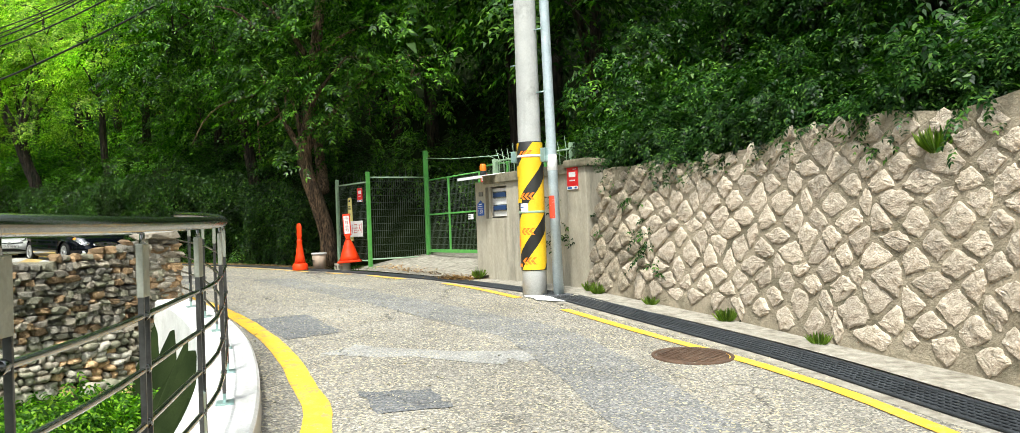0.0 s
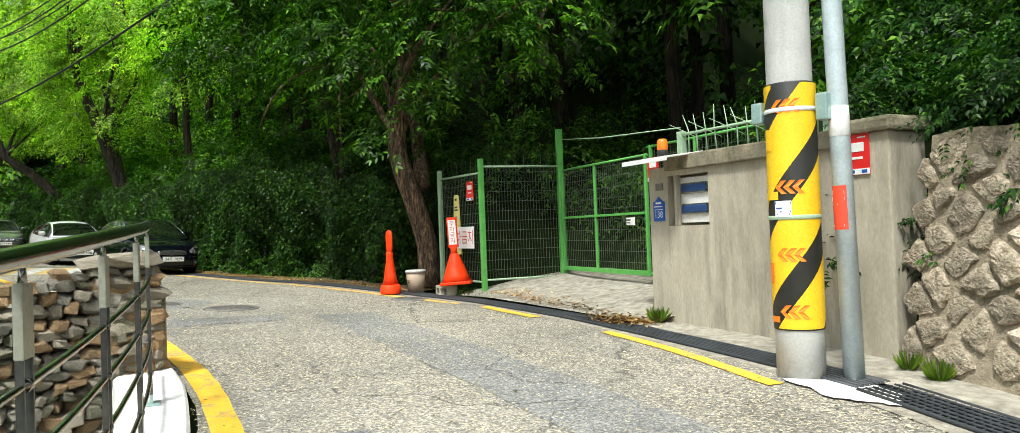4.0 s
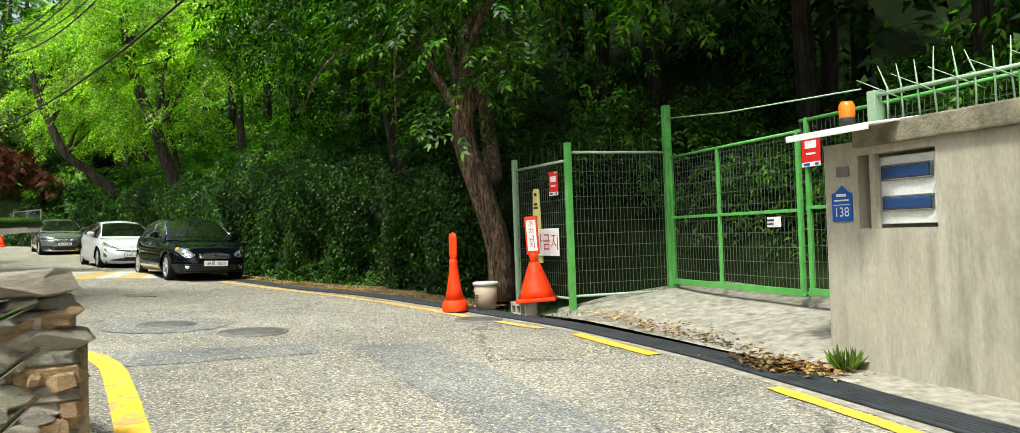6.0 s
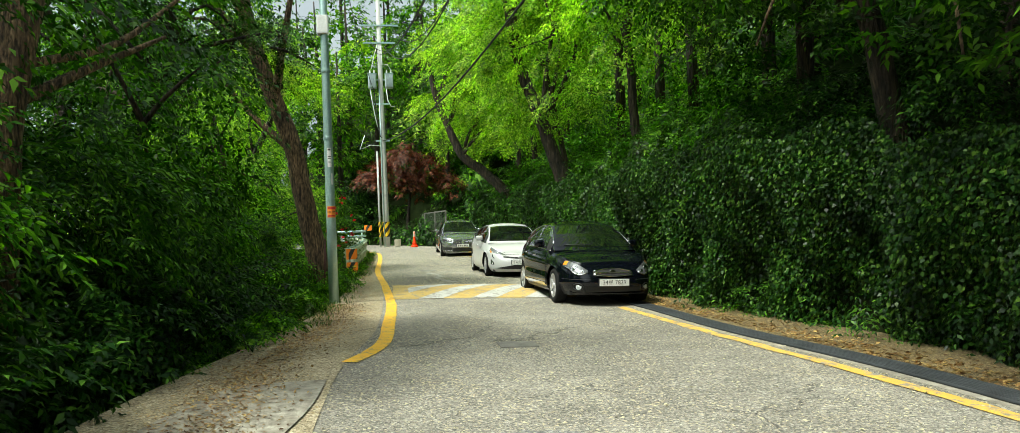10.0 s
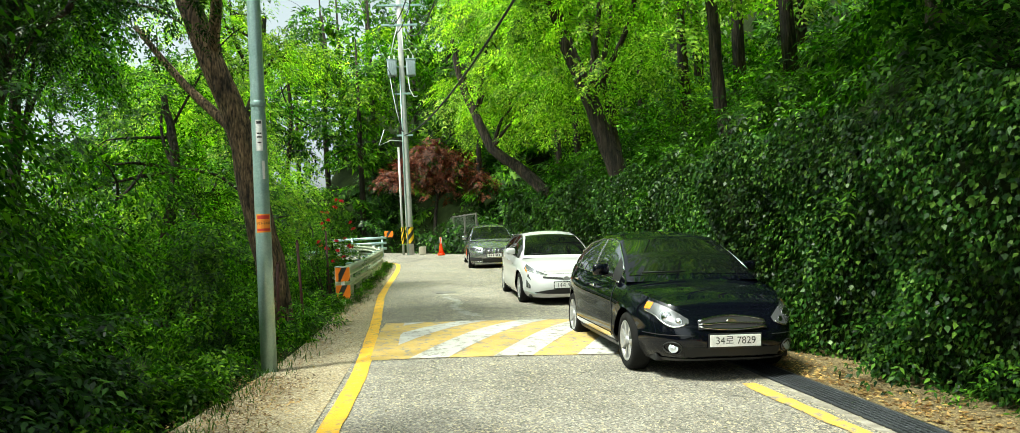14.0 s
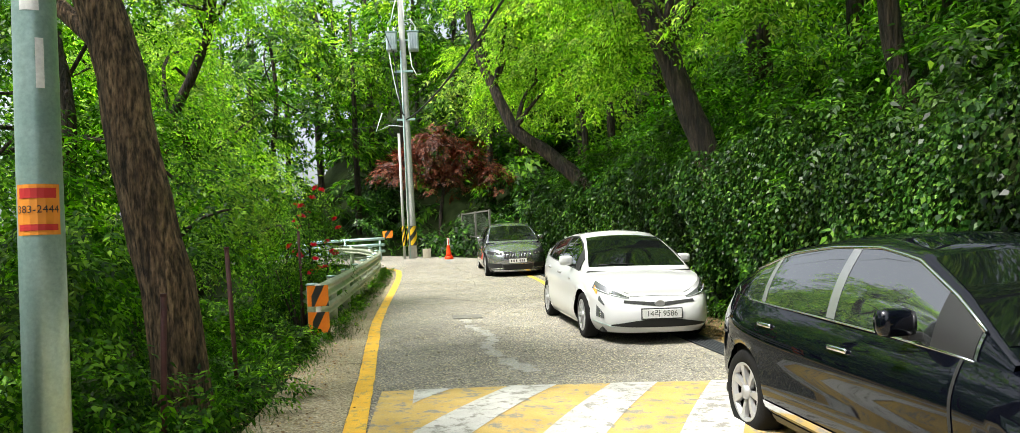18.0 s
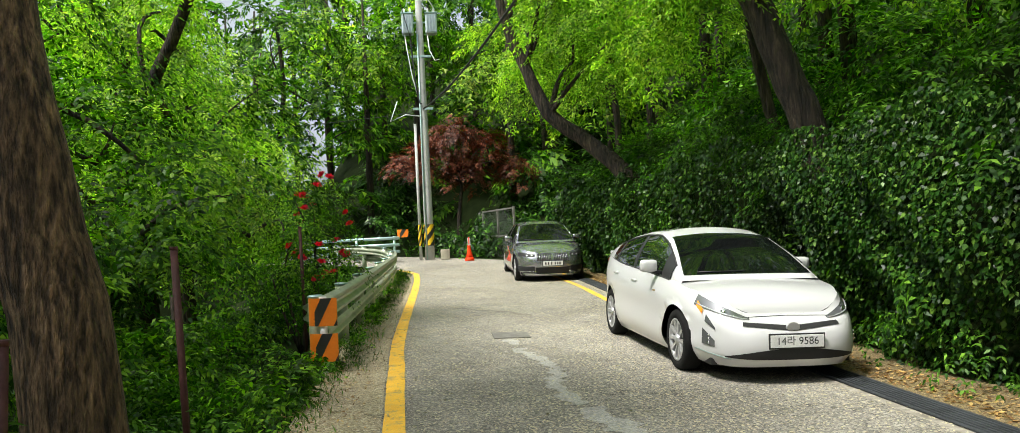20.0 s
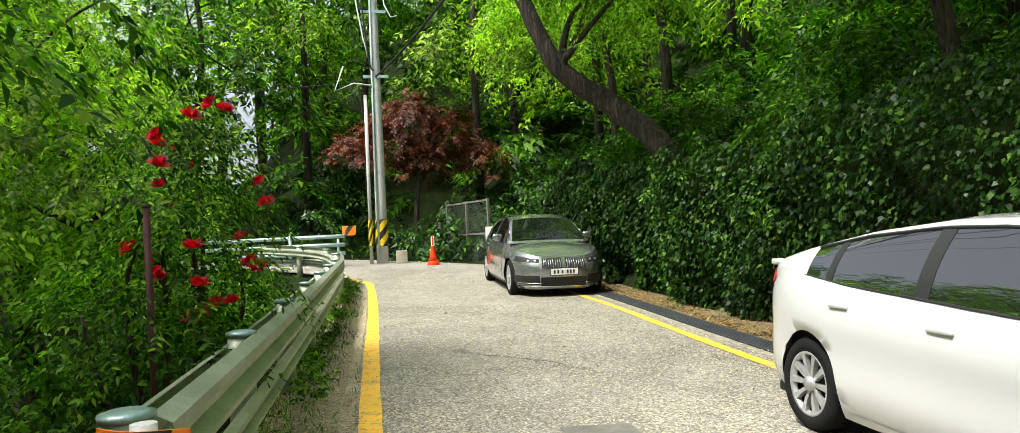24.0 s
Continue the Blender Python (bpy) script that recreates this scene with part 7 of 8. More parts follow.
def car(m, s, paint, label):
    t = thing("car", m, label, "car", "parked cars")
    sh = Shape(s)
    wx = (s["front_axle"], s["front_axle"] - s["base"])
    R = s["wheel"]
    arch = R + 0.055
    # skin with round wheel openings
    n, k = 220, 18
    bm = bmesh.new()
    ring = [[None] * n for _ in range(k + 1)]
    for j in range(k + 1):
        for i in range(n):
            p = sh.skin(i / n, j / k)
            for ax in wx:
                d = Vector((p.x - ax, p.z - R * 0.98))
                if abs(p.y) > sh.W * 0.36 and d.length < arch + 0.05 and d.length > arch - 0.04:
                    d = d.normalized() * arch
                    p.x, p.z = ax + d.x, R * 0.98 + d.y
            ring[j][i] = bm.verts.new(p)
    for j in range(k):
        for i in range(n):
            q = (ring[j][i], ring[j][(i + 1) % n], ring[j + 1][(i + 1) % n], ring[j + 1][i])
            c = sum((v.co for v in q), Vector()) / 4
            if abs(c.y) > sh.W * 0.36 and any(math.hypot(c.x - ax, c.z - R * 0.98) < arch - 0.004 for ax in wx):
                continue
            bm.faces.new(q)
    bmesh.ops.recalc_face_normals(bm, faces=bm.faces)
    part("body", bm, paint, t, smooth=True)
    # bonnet and tail deck
    xs = [sh.L / 2 * math.cos(math.pi * i / 60) for i in range(61)]
    rows = []
    for x in xs[1:-1]:
        h = max(0.02, sh._half(x))
        a = sh.find_a(x=x)
        px = sh.skin(a, 1.0).x
        row = []
        for q in range(-8, 9):
            r = q / 8
            row.append(Vector((px if abs(x) > sh.L / 2 - 0.7 else x, r * h, sh.shoulder(x) + s["crown"] * (1 - r * r) * min(1, (sh.L / 2 - abs(x)) / 0.5))))
        rows.append(row)
    grid_part("bonnet", rows, paint, t)
    part("underside", box(sh.L * 0.86, sh.W * 0.8, 0.08, 0, 0, s["clear"] + 0.03, 0.02), BLACK, t)
    for ax in wx:
        part("wheel_well", box(arch * 2.2, sh.W * 0.82, 0.5, ax, 0, s["clear"] + 0.32, 0.05), BLACK, t)
        for side in (-1, 1):
            wheel(t, ax, side * (sh.W / 2 - 0.145), R, 1 if side < 0 else -1, s["spokes"])
    # greenhouse
    x0, x1 = s["roof_x"][0], s["roof_x"][-1]
    cols = [x0 + (x1 - x0) * i / 60 for i in range(61)]
    us = [i / 10 for i in range(11)] + [1 + i / 8 for i in range(1, 9)]
    rows = [[sh.cabin(x, u, -1) for u in us] + [sh.cabin(x, u, 1) for u in reversed(us[:-1])] for x in cols]
    grid_part("greenhouse", rows, paint, t)

    def pane(name, xa, xb, u0, u1, side, mat, out=0.006, label=""):
        rows = []
        for i in range(17):
            row = []
            for j in range(9):
                u = u0 + (u1 - u0) * j / 8
                lo, hi = (xa(u) if callable(xa) else xa), (xb(u) if callable(xb) else xb)
                row.append(sh.cabin(lo + (hi - lo) * i / 16, u, side, out))
            rows.append(row)
        return grid_part(name, rows, mat, t, label)

    def wrap(name, xa, xb, u0, mat, out=0.006):
        rows = []
        for i in range(13):
            x = xa + (xb - xa) * i / 12
            rows.append([sh.cabin(x, u, -1, out) for u in np.linspace(u0, 2, 9)] + [sh.cabin(x, u, 1, out) for u in np.linspace(2, u0, 9)][1:])
        return grid_part(name, rows, mat, t)

    wrap("windscreen", s["screen"][0], s["screen"][1], 1.04, GLASS_DARK)
    wrap("rear_window", s["back"][0], s["back"][1], 1.1, GLASS_DARK)
    part("wiper", tube([sh.cabin(s["screen"][1] - 0.03, u, -1, 0.014) for u in (1.25, 1.5, 1.75, 1.95)], 0.006, 5), TRIM, t)
    part("rear_view_mirror", box(0.03, 0.2, 0.06, s["screen"][0] + 0.1, 0, float(np.interp(s["screen"][0] + 0.1, s["roof_x"], s["roof_z"])) - 0.12, 0.01), TRIM, t)
    for side in (-1, 1):
        for xa, xb in s["panes"]:
            pane("side_window", xa, xb, 0.08, 0.9, side, s["glass"])
        for (_, xa), (xb, _) in zip(s["panes"], s["panes"][1:]):
            pane("pillar_cover", xa - 0.01, xb + 0.01, 0.08, 0.9, side, s["pillar"], 0.008)
        xa, xb = s["panes"][0][0], s["panes"][-1][1]
        lo = [sh.cabin(xa + (xb - xa) * i / 20, 0.06, side, 0.012) for i in range(21)]
        part("waist_trim", tube(lo, 0.008, 5), s["trim"], t)
        hi = [sh.cabin(xa + (xb - xa) * i / 20, 0.92, side, 0.008) for i in range(21)]
        part("window_trim", tube(hi, 0.011, 6), s["trim"], t)
        for x in s["doors"]:
            zt = sh.shoulder(x) - 0.01
            p = sh.side_patch(x - 0.003, x + 0.003, s["clear"] + 0.12, zt, side, 0.0045, 2, 14)
            grid_part("door_gap", p, BLACK, t)
        for x in s["handles"]:
            z = sh.shoulder(x) - 0.12
            a = sh.find_a(x=x, side=side)
            v = (z - s["clear"]) / (sh.shoulder(x) - s["clear"])
            p = sh.skin(a, v, 0.02)
            part("door_handle", box(0.19, 0.024, 0.03, p.x, p.y - (0.008 if p.y > 0 else -0.008), p.z, 0.011), s["handle"], t, smooth=True)
        pane("mirror_corner", s["panes"][-1][1] - 0.3, s["panes"][-1][1] - 0.02, 0.06, 0.9, side, TRIM, 0.009)
        mx = s["mirror"]
        p = sh.cabin(mx, 0.12, side, 0.0)
        bm = box(0.1, 0.2, 0.14, p.x + 0.02, p.y + side * 0.13, p.z + 0.09, 0.045)
        w = part("door_mirror", bm, paint, t, smooth=True)
        part("mirror_foot", box(0.06, 0.1, 0.04, p.x + 0.02, p.y + side * 0.03, p.z + 0.02, 0.01), TRIM, w)
        grid_part("sill", sh.side_patch(wx[1] + arch + 0.05, wx[0] - arch - 0.05, s["clear"] + 0.005, s["clear"] + 0.06, side, 0.006, 8, 2), s["sill"], t)
    s["face"](t, sh)
    return t


def number_plate(t, sh, z, text, w=0.52, h=0.115):
    x = max(sh.skin(0.0, (z - sh.s["clear"]) / (sh.shoulder(sh.L / 2) - sh.s["clear"])).x, sh.L / 2 - 0.08)
    p = part("number_plate", box(0.012, w, h, x + 0.02, 0, z, 0.004), WHITE, t, "white number plate")
    part("plate_surround", box(0.01, w + 0.03, h + 0.03, x + 0.012, 0, z, 0.004), TRIM, p)
    if text:
        me = words(text, h * 0.86)
        me.transform(Matrix.Rotation(radians(90), 4, "Z"))
        part("plate_text", me, INK_DARK, p).location = (x + 0.0275, 0, z)
    else:
        for i, y in enumerate((-0.19, -0.12, -0.04, 0.06, 0.12, 0.18)):
            part("plate_mark", box(0.002, 0.035, h * 0.6, x + 0.027, y, z, 0), INK_DARK, p)


def lerp(a, b):
    return lambda t: a + (b - a) * t


def lens(t, sh, y, z, r, mat, name="lamp_lens", out=0.004):
    p = sh.nose_patch(y, y + 0.01 * (1 if y > 0 else -1), z, z + 0.01, out, 1, 1)[0][0]
    n = Vector((1, 0.55 if y > 0 else -0.55, 0.25)).normalized()
    m = Matrix.Translation(p) @ n.to_track_quat("Z", "Y").to_matrix().to_4x4()
    return part(name, lathe([(r, 0.0), (r * 0.96, 0.006), (r * 0.8, 0.003), (r * 0.5, 0.006), (r * 0.3, 0.012), (0.001, 0.014)], 24, m=m), mat, t)


def face_sedan(t, sh):
    for s in (-1, 1):
        lamp = grid_part("headlamp", sh.nose_patch(s * 0.46, s * 0.80, lambda u: 0.575 - 0.05 * math.sin(math.pi * min(1, u * 1.3)) + 0.11 * u * u, lambda u: 0.615 + 0.18 * u - 0.015 * u * u, 0.008, 16, 6), LAMP_HOUSE, t, "clear headlamp")
        for y, z, r in ((0.555, 0.59, 0.036), (0.675, 0.635, 0.062)):
            lens(lamp, sh, s * y, z, r, CHROME, "reflector", 0.008)
        row = sh.nose_patch(s * 0.47, s * 0.795, lambda u: 0.578 - 0.05 * math.sin(math.pi * min(1, u * 1.3)) + 0.11 * u * u, 0.7, 0.012, 16, 1)[0]
        part("lamp_rim", tube(row, 0.007, 5), CHROME, lamp)
        grid_part("corner_lens", sh.nose_patch(s * 0.775, s * 0.80, 0.7, 0.765, 0.012, 4, 3), AMBER, lamp, "amber corner lens")
        lens(t, sh, s * 0.6, 0.335, 0.05, LAMP_GLASS, "fog_lamp", 0.006)
        part("fog_ring", tube([sh.nose_patch(s * (0.6 + 0.075 * math.cos(q)), s * (0.6 + 0.075 * math.cos(q)) + 0.002, 0.335 + 0.06 * math.sin(q), 0.4, 0.01, 1, 1)[0][0] for q in [k * math.pi / 8 for k in range(17)]], 0.006, 5), TRIM, t)
        grid_part("tail_lamp", sh.side_patch(-sh.L / 2 + 0.06, -sh.L / 2 + 0.22, 0.8, 0.95, s, 0.008, 4, 3), RED, t, "red tail lamp")
        part("bumper_line", tube(sh.nose_patch(s * 0.4, s * 0.8, 0.46, 0.47, 0.003, 8, 1)[0], 0.004, 4), BLACK, t)
        grid_part("side_strip", sh.side_patch(-0.95, 0.85, 0.285, 0.335, s, 0.008, 10, 2), CHROME, t, "bright sill strip")
    grid_part("grille", sh.nose_patch(-0.36, 0.36, lambda u: 0.5 + 0.04 * abs(u - 0.5), lambda u: 0.645 - 0.05 * abs(2 * u - 1) ** 2, 0.006, 14, 3), TRIM, t, "black grille")
    for z, c in ((0.515, 0.03), (0.575, -0.01), (0.64, -0.045)):
        row = sh.nose_patch(-0.35, 0.35, lambda u: z + c * abs(2 * u - 1) ** 2, 0.7, 0.014, 16, 1)[0]
        part("grille_bar", tube(row, 0.011 if c else 0.007, 6), CHROME, t, "chrome grille bar")
    part("badge", lathe([(0.06, 0), (0.055, 0.012)], 24, m=Matrix.Translation((sh.nose_patch(-0.01, 0.01, 0.585, 0.6, 0.014, 1, 1)[0][0])) @ Matrix.Rotation(radians(90), 4, "Y") @ Matrix.Diagonal((0.6, 1, 1, 1))), CHROME, t, "plain chrome badge")
    grid_part("air_intake", sh.nose_patch(-0.5, 0.5, 0.25, 0.34, 0.006, 14, 3), BLACK, t)
    grid_part("chin", sh.nose_patch(-0.78, 0.78, 0.2, 0.225, 0.012, 16, 2), TRIM, t)
    number_plate(t, sh, 0.41, "34로 7829")


def face_hybrid(t, sh):
    for s in (-1, 1):
        lamp = grid_part("headlamp", sh.nose_patch(s * 0.42, s * 0.81, lambda u: 0.595 + 0.02 * u + 0.1 * u * u, lambda u: 0.615 + 0.07 * u + 0.13 * u * u, 0.008, 14, 4), LAMP_HOUSE, t, "slim swept headlamp")
        lens(lamp, sh, s * 0.68, 0.665, 0.032, CHROME, "reflector", 0.01)
        part("lamp_strip", tube(sh.nose_patch(s * 0.44, s * 0.805, lambda u: 0.603 + 0.02 * u + 0.11 * u * u, 0.9, 0.012, 14, 1)[0], 0.008, 5), LAMP_GLASS, lamp)
        grid_part("corner_lens", sh.nose_patch(s * 0.775, s * 0.80, lerp(0.64, 0.71), lerp(0.68, 0.76), 0.014, 5, 3), AMBER, lamp, "amber corner lens")
        grid_part("lamp_tail", sh.nose_patch(s * 0.70, s * 0.755, lerp(0.5, 0.57), lerp(0.52, 0.64), 0.009, 5, 3), LAMP_HOUSE, t)
        fog = grid_part("fog_lamp", sh.nose_patch(s * 0.70, s * 0.77, lerp(0.34, 0.36), lerp(0.40, 0.51), 0.008, 5, 4), LAMP_HOUSE, t)
        for k in range(3):
            lens(fog, sh, s * 0.735, 0.375 + k * 0.035, 0.014, CHROME, "fog_reflector", 0.01)
        part("lip_line", tube(sh.nose_patch(s * 0.6, s * 0.8, lerp(0.235, 0.3), 0.5, 0.004, 8, 1)[0], 0.004, 4), GALVANISED, t)
        part("bonnet_gap", tube(sh.nose_patch(s * 0.0, s * 0.5, lambda u: 0.625 - 0.01 * u, 0.9, 0.001, 8, 1)[0], 0.004, 4), BLACK, t)
        grid_part("tail_lamp", sh.side_patch(-sh.L / 2 + 0.01, -sh.L / 2 + 0.3, lerp(0.9, 0.98), lerp(1.08, 1.03), s, 0.01, 5, 3), RED, t, "red tail lamp")
    grid_part("grille", sh.nose_patch(-0.5, 0.5, lambda u: 0.5 + 0.045 * abs(2 * u - 1), lambda u: 0.545 + 0.035 * abs(2 * u - 1), 0.008, 20, 2), BLACK, t, "thin black grille slot")
    part("badge", lathe([(0.07, 0), (0.062, 0.015)], 24, m=Matrix.Translation(sh.nose_patch(-0.01, 0.01, 0.53, 0.54, 0.014, 1, 1)[0][0]) @ Matrix.Rotation(radians(90), 4, "Y") @ Matrix.Diagonal((0.75, 1, 1, 1))), ALLOY, t, "plain chrome badge")
    grid_part("air_intake", sh.nose_patch(-0.64, 0.64, lambda u: 0.235 + 0.02 * abs(2 * u - 1) ** 3, lambda u: 0.345 - 0.08 * abs(2 * u - 1) ** 2, 0.008, 24, 3), BLACK, t)
    number_plate(t, sh, 0.41, "14라 9586")
    part("tail_lip", box(0.2, 1.28, 0.05, -sh.L / 2 + 0.2, 0, 1.11, 0.02), CAR_WHITE, t, smooth=True)
    part("badge_side", box(0.09, 0.004, 0.02, 0.75, -sh.W / 2 - 0.002, 0.78, 0), CHROME, t)


def face_grand(t, sh):
    for s in (-1, 1):
        lamp = grid_part("headlamp", sh.nose_patch(s * 0.48, s * 0.86, lerp(0.675, 0.7), lerp(0.735, 0.79), 0.008), BLACK, t, "slim dark headlamp")
        for y in (0.56, 0.68):
            lens(lamp, sh, s * y, 0.71, 0.026, LAMP_GLASS, "reflector", 0.01)
        g = grid_part("grille", sh.nose_patch(s * 0.04, s * 0.42, 0.57, 0.76, 0.01, 8, 4), BLACK, t, "rounded grille with chrome bars")
        for k in range(8):
            y = s * (0.07 + k * 0.045)
            q = sh.nose_patch(y, y + 0.01, 0.58, 0.75, 0.018, 1, 3)
            part("grille_bar", tube([r[0] for r in q], 0.007, 5), CHROME, g)
        grid_part("side_intake", sh.nose_patch(s * 0.46, s * 0.86, 0.26, 0.43, 0.008), BLACK, t)
        part("lip", tube(sh.nose_patch(s * 0.42, s * 0.86, 0.29, 0.3, 0.012, 8, 1)[0], 0.009, 5), CHROME, t)
    grid_part("air_intake", sh.nose_patch(-0.44, 0.44, 0.24, 0.4, 0.008, 12, 3), BLACK, t)
    part("chin_strip", tube(sh.nose_patch(-0.84, 0.84, 0.225, 0.3, 0.012, 20, 1)[0], 0.012, 6), CHROME, t)
    number_plate(t, sh, 0.5, "")


SEDAN = dict(size=(4.5, 1.78, 1.48), nose=4.3, tail=4.0, clear=0.19, base=2.65, front_axle=1.35, wheel=0.31, spokes=7,
             sh_x=(-2.25, -2.1, -1.6, -1.0, 0, 0.9, 1.2, 1.7, 2.1, 2.25), sh_z=(0.94, 0.99, 1.0, 0.97, 0.94, 0.92, 0.89, 0.82, 0.74, 0.68), nose_in=(0.16, 0.05, 0.0, 0.02, 0.07, 0.2), tail_in=(0.16, 0.05, 0.0, 0.02, 0.04, 0.14),
             crown=0.045, lean=0.24, roof_x=(-1.95, -1.5, -1.0, -0.5, 0.0, 0.35, 0.75, 1.15), roof_z=(1.02, 1.22, 1.4, 1.47, 1.48, 1.42, 1.21, 0.93), screen=(0.42, 1.06), back=(-1.75, -0.95),
             panes=((-1.42, -1.12), (-1.08, -0.26), (-0.19, 0.96)), doors=(-1.02, -0.2, 0.9), handles=(-0.92, -0.02), mirror=0.55, trim=CHROME, handle=CHROME, sill=TRIM, pillar=PILLAR_SILVER, glass=GLASS_BOOSTED, face=face_sedan)
HYBRID = dict(size=(4.55, 1.77, 1.47), nose=4.2, tail=4.4, clear=0.16, base=2.7, front_axle=1.33, wheel=0.315, spokes=10,
              sh_x=(-2.27, -2.1, -1.6, -1.0, 0, 0.8, 1.2, 1.7, 2.05, 2.27), sh_z=(1.09, 1.1, 1.06, 1.0, 0.95, 0.92, 0.9, 0.84, 0.75, 0.64), nose_in=(0.1, 0.02, 0.0, 0.02, 0.08, 0.24), tail_in=(0.12, 0.02, 0.0, 0.0, 0.0, 0.03),
              crown=0.04, lean=0.25, roof_x=(-2.1, -1.6, -1.0, -0.4, 0.1, 0.5, 0.85, 1.3), roof_z=(1.12, 1.26, 1.39, 1.46, 1.47, 1.37, 1.2, 0.92), screen=(0.4, 1.22), back=(-2.0, -1.2),
              panes=((-1.5, -1.24), (-1.19, -0.4), (-0.31, 1.02)), doors=(-1.16, -0.34, 0.86), handles=(-1.0, -0.12), mirror=0.6, trim=TRIM, handle=CAR_WHITE, sill=CAR_WHITE, pillar=TRIM, glass=GLASS_SIDE, face=face_hybrid)
GRAND = dict(size=(5.0, 1.9, 1.56), nose=4.3, tail=4.0, clear=0.17, base=3.07, front_axle=1.6, wheel=0.345, spokes=10,
             sh_x=(-2.5, -2.3, -1.6, -1.0, 0, 1.0, 1.3, 1.9, 2.3, 2.5), sh_z=(1.02, 1.08, 1.06, 1.02, 1.0, 0.98, 0.95, 0.9, 0.83, 0.78), nose_in=(0.12, 0.03, 0.0, 0.0, 0.03, 0.14), tail_in=(0.14, 0.04, 0.0, 0.02, 0.04, 0.12),
             crown=0.07, lean=0.26, roof_x=(-2.3, -1.7, -1.1, -0.4, 0.1, 0.5, 0.95, 1.35), roof_z=(1.12, 1.33, 1.47, 1.55, 1.56, 1.48, 1.24, 1.0), screen=(0.5, 1.27), back=(-2.1, -1.3),
             panes=((-1.6, -1.25), (-1.18, -0.4), (-0.28, 0.98)), doors=(-1.2, -0.34, 0.95), handles=(-1.0, -0.1), mirror=0.66, trim=CHROME, handle=CAR_GREY, sill=TRIM, pillar=TRIM, glass=GLASS_SIDE, face=face_grand)


def parked(x, y, yaw, spec, paint, label):
    g0, g1 = float(land(x - 1.3, y)), float(land(x + 1.3, y))
    l0, l1 = float(land(x, y - 0.8)), float(land(x, y + 0.8))
    lift = 0.0
    if HX0 < x + 1.3 < HX1 or HX0 < x - 1.3 < HX1:
        lift = 0.0
    m = Matrix.Translation((x, y, (g0 + g1) / 2 + lift)) @ Matrix.Rotation(radians(yaw), 4, "Z") @ Matrix.Rotation(math.atan2(g0 - g1, 2.6), 4, "Y") @ Matrix.Rotation(math.atan2(l1 - l0, 1.6), 4, "X")
    return car(m, spec, paint, label)


parked(-26.33, 9.59, 1.5, SEDAN, CAR_BLACK, "blue-black sedan parked across the drain beside the ivy")
parked(-34.05, 9.36, 1.2, HYBRID, CAR_WHITE, "white hatchback sedan parked beside the ivy wall")
parked(-47.1, 9.1, 0.0, GRAND, CAR_GREY, "silver-grey large sedan parked beside the ivy wall")

# ---- guardrail ----
GUARD = [(-33.3, 4.82), (-36, 4.84), (-40, 4.86), (-44, 4.86), (-47, 4.84), (-49.3, 4.6), (-51.4, 3.9), (-53.6, 2.4)]
gpath = along(GUARD, 0.4)
guard = thing("guardrail", Matrix.Translation(on_land(-33.3, 4.82)), "weathered galvanised double guardrail with round posts", "guardrail")
ginv = guard.matrix_world.inverted()


def w_beam(offset, zc, hgt, deep):
    """A corrugated beam along the rail's line, on one side of the posts."""
    prof = [(0.0, -0.5), (0.9, -0.38), (1.0, -0.25), (0.25, -0.06), (0.25, 0.06), (1.0, 0.25), (0.9, 0.38), (0.0, 0.5)]
    bm = bmesh.new()
    last = None
    for p, d in gpath:
        n = Vector((-d.y, d.x, 0))
        if n.y < 0:
            n = -n
        sgn = 1 if offset > 0 else -1
        row = []
        for th in (0, 0.006):
            for a, b in prof:
                q = p + n * (offset + sgn * (a * deep - th))
                row.append(bm.verts.new(ginv @ Vector((q.x, q.y, float(land(q.x, q.y)) + zc + b * hgt))))
        if last:
            m = len(prof)
            for i in range(m - 1):
                bm.faces.new((last[i], last[i + 1], row[i + 1], row[i]))
                bm.faces.new((last[m + i + 1], last[m + i], row[m + i], row[m + i + 1]))
            bm.faces.new((last[0], row[0], row[m], last[m]))
            bm.faces.new((last[m - 1], last[2 * m - 1], row[2 * m - 1], row[m - 1]))
        last = row
    bmesh.ops.recalc_face_normals(bm, faces=bm.faces)
    return bm


part("upper_beam", w_beam(0.08, 0.66, 0.26, 0.07), RAIL_STEEL, guard)
part("lower_beam", w_beam(0.08, 0.36, 0.17, 0.05), RAIL_STEEL, guard)
part("rear_beam", w_beam(-0.08, 0.62, 0.2, 0.06), RAIL_STEEL, guard)
for i, (p, d) in enumerate(along(GUARD, 2.0)):
    q = ginv @ on_land(p.x, p.y, 0)
    post = part("post", lathe([(0.08, -0.2), (0.08, 0.78)], 20, m=Matrix.Translation(q)), RAIL_STEEL, guard)
    part("post_cap", lathe([(0.09, 0.78), (0.09, 0.8), (0.06, 0.81), (0.001, 0.812)], 20, m=Matrix.Translation(q)), GALVANISED, post)


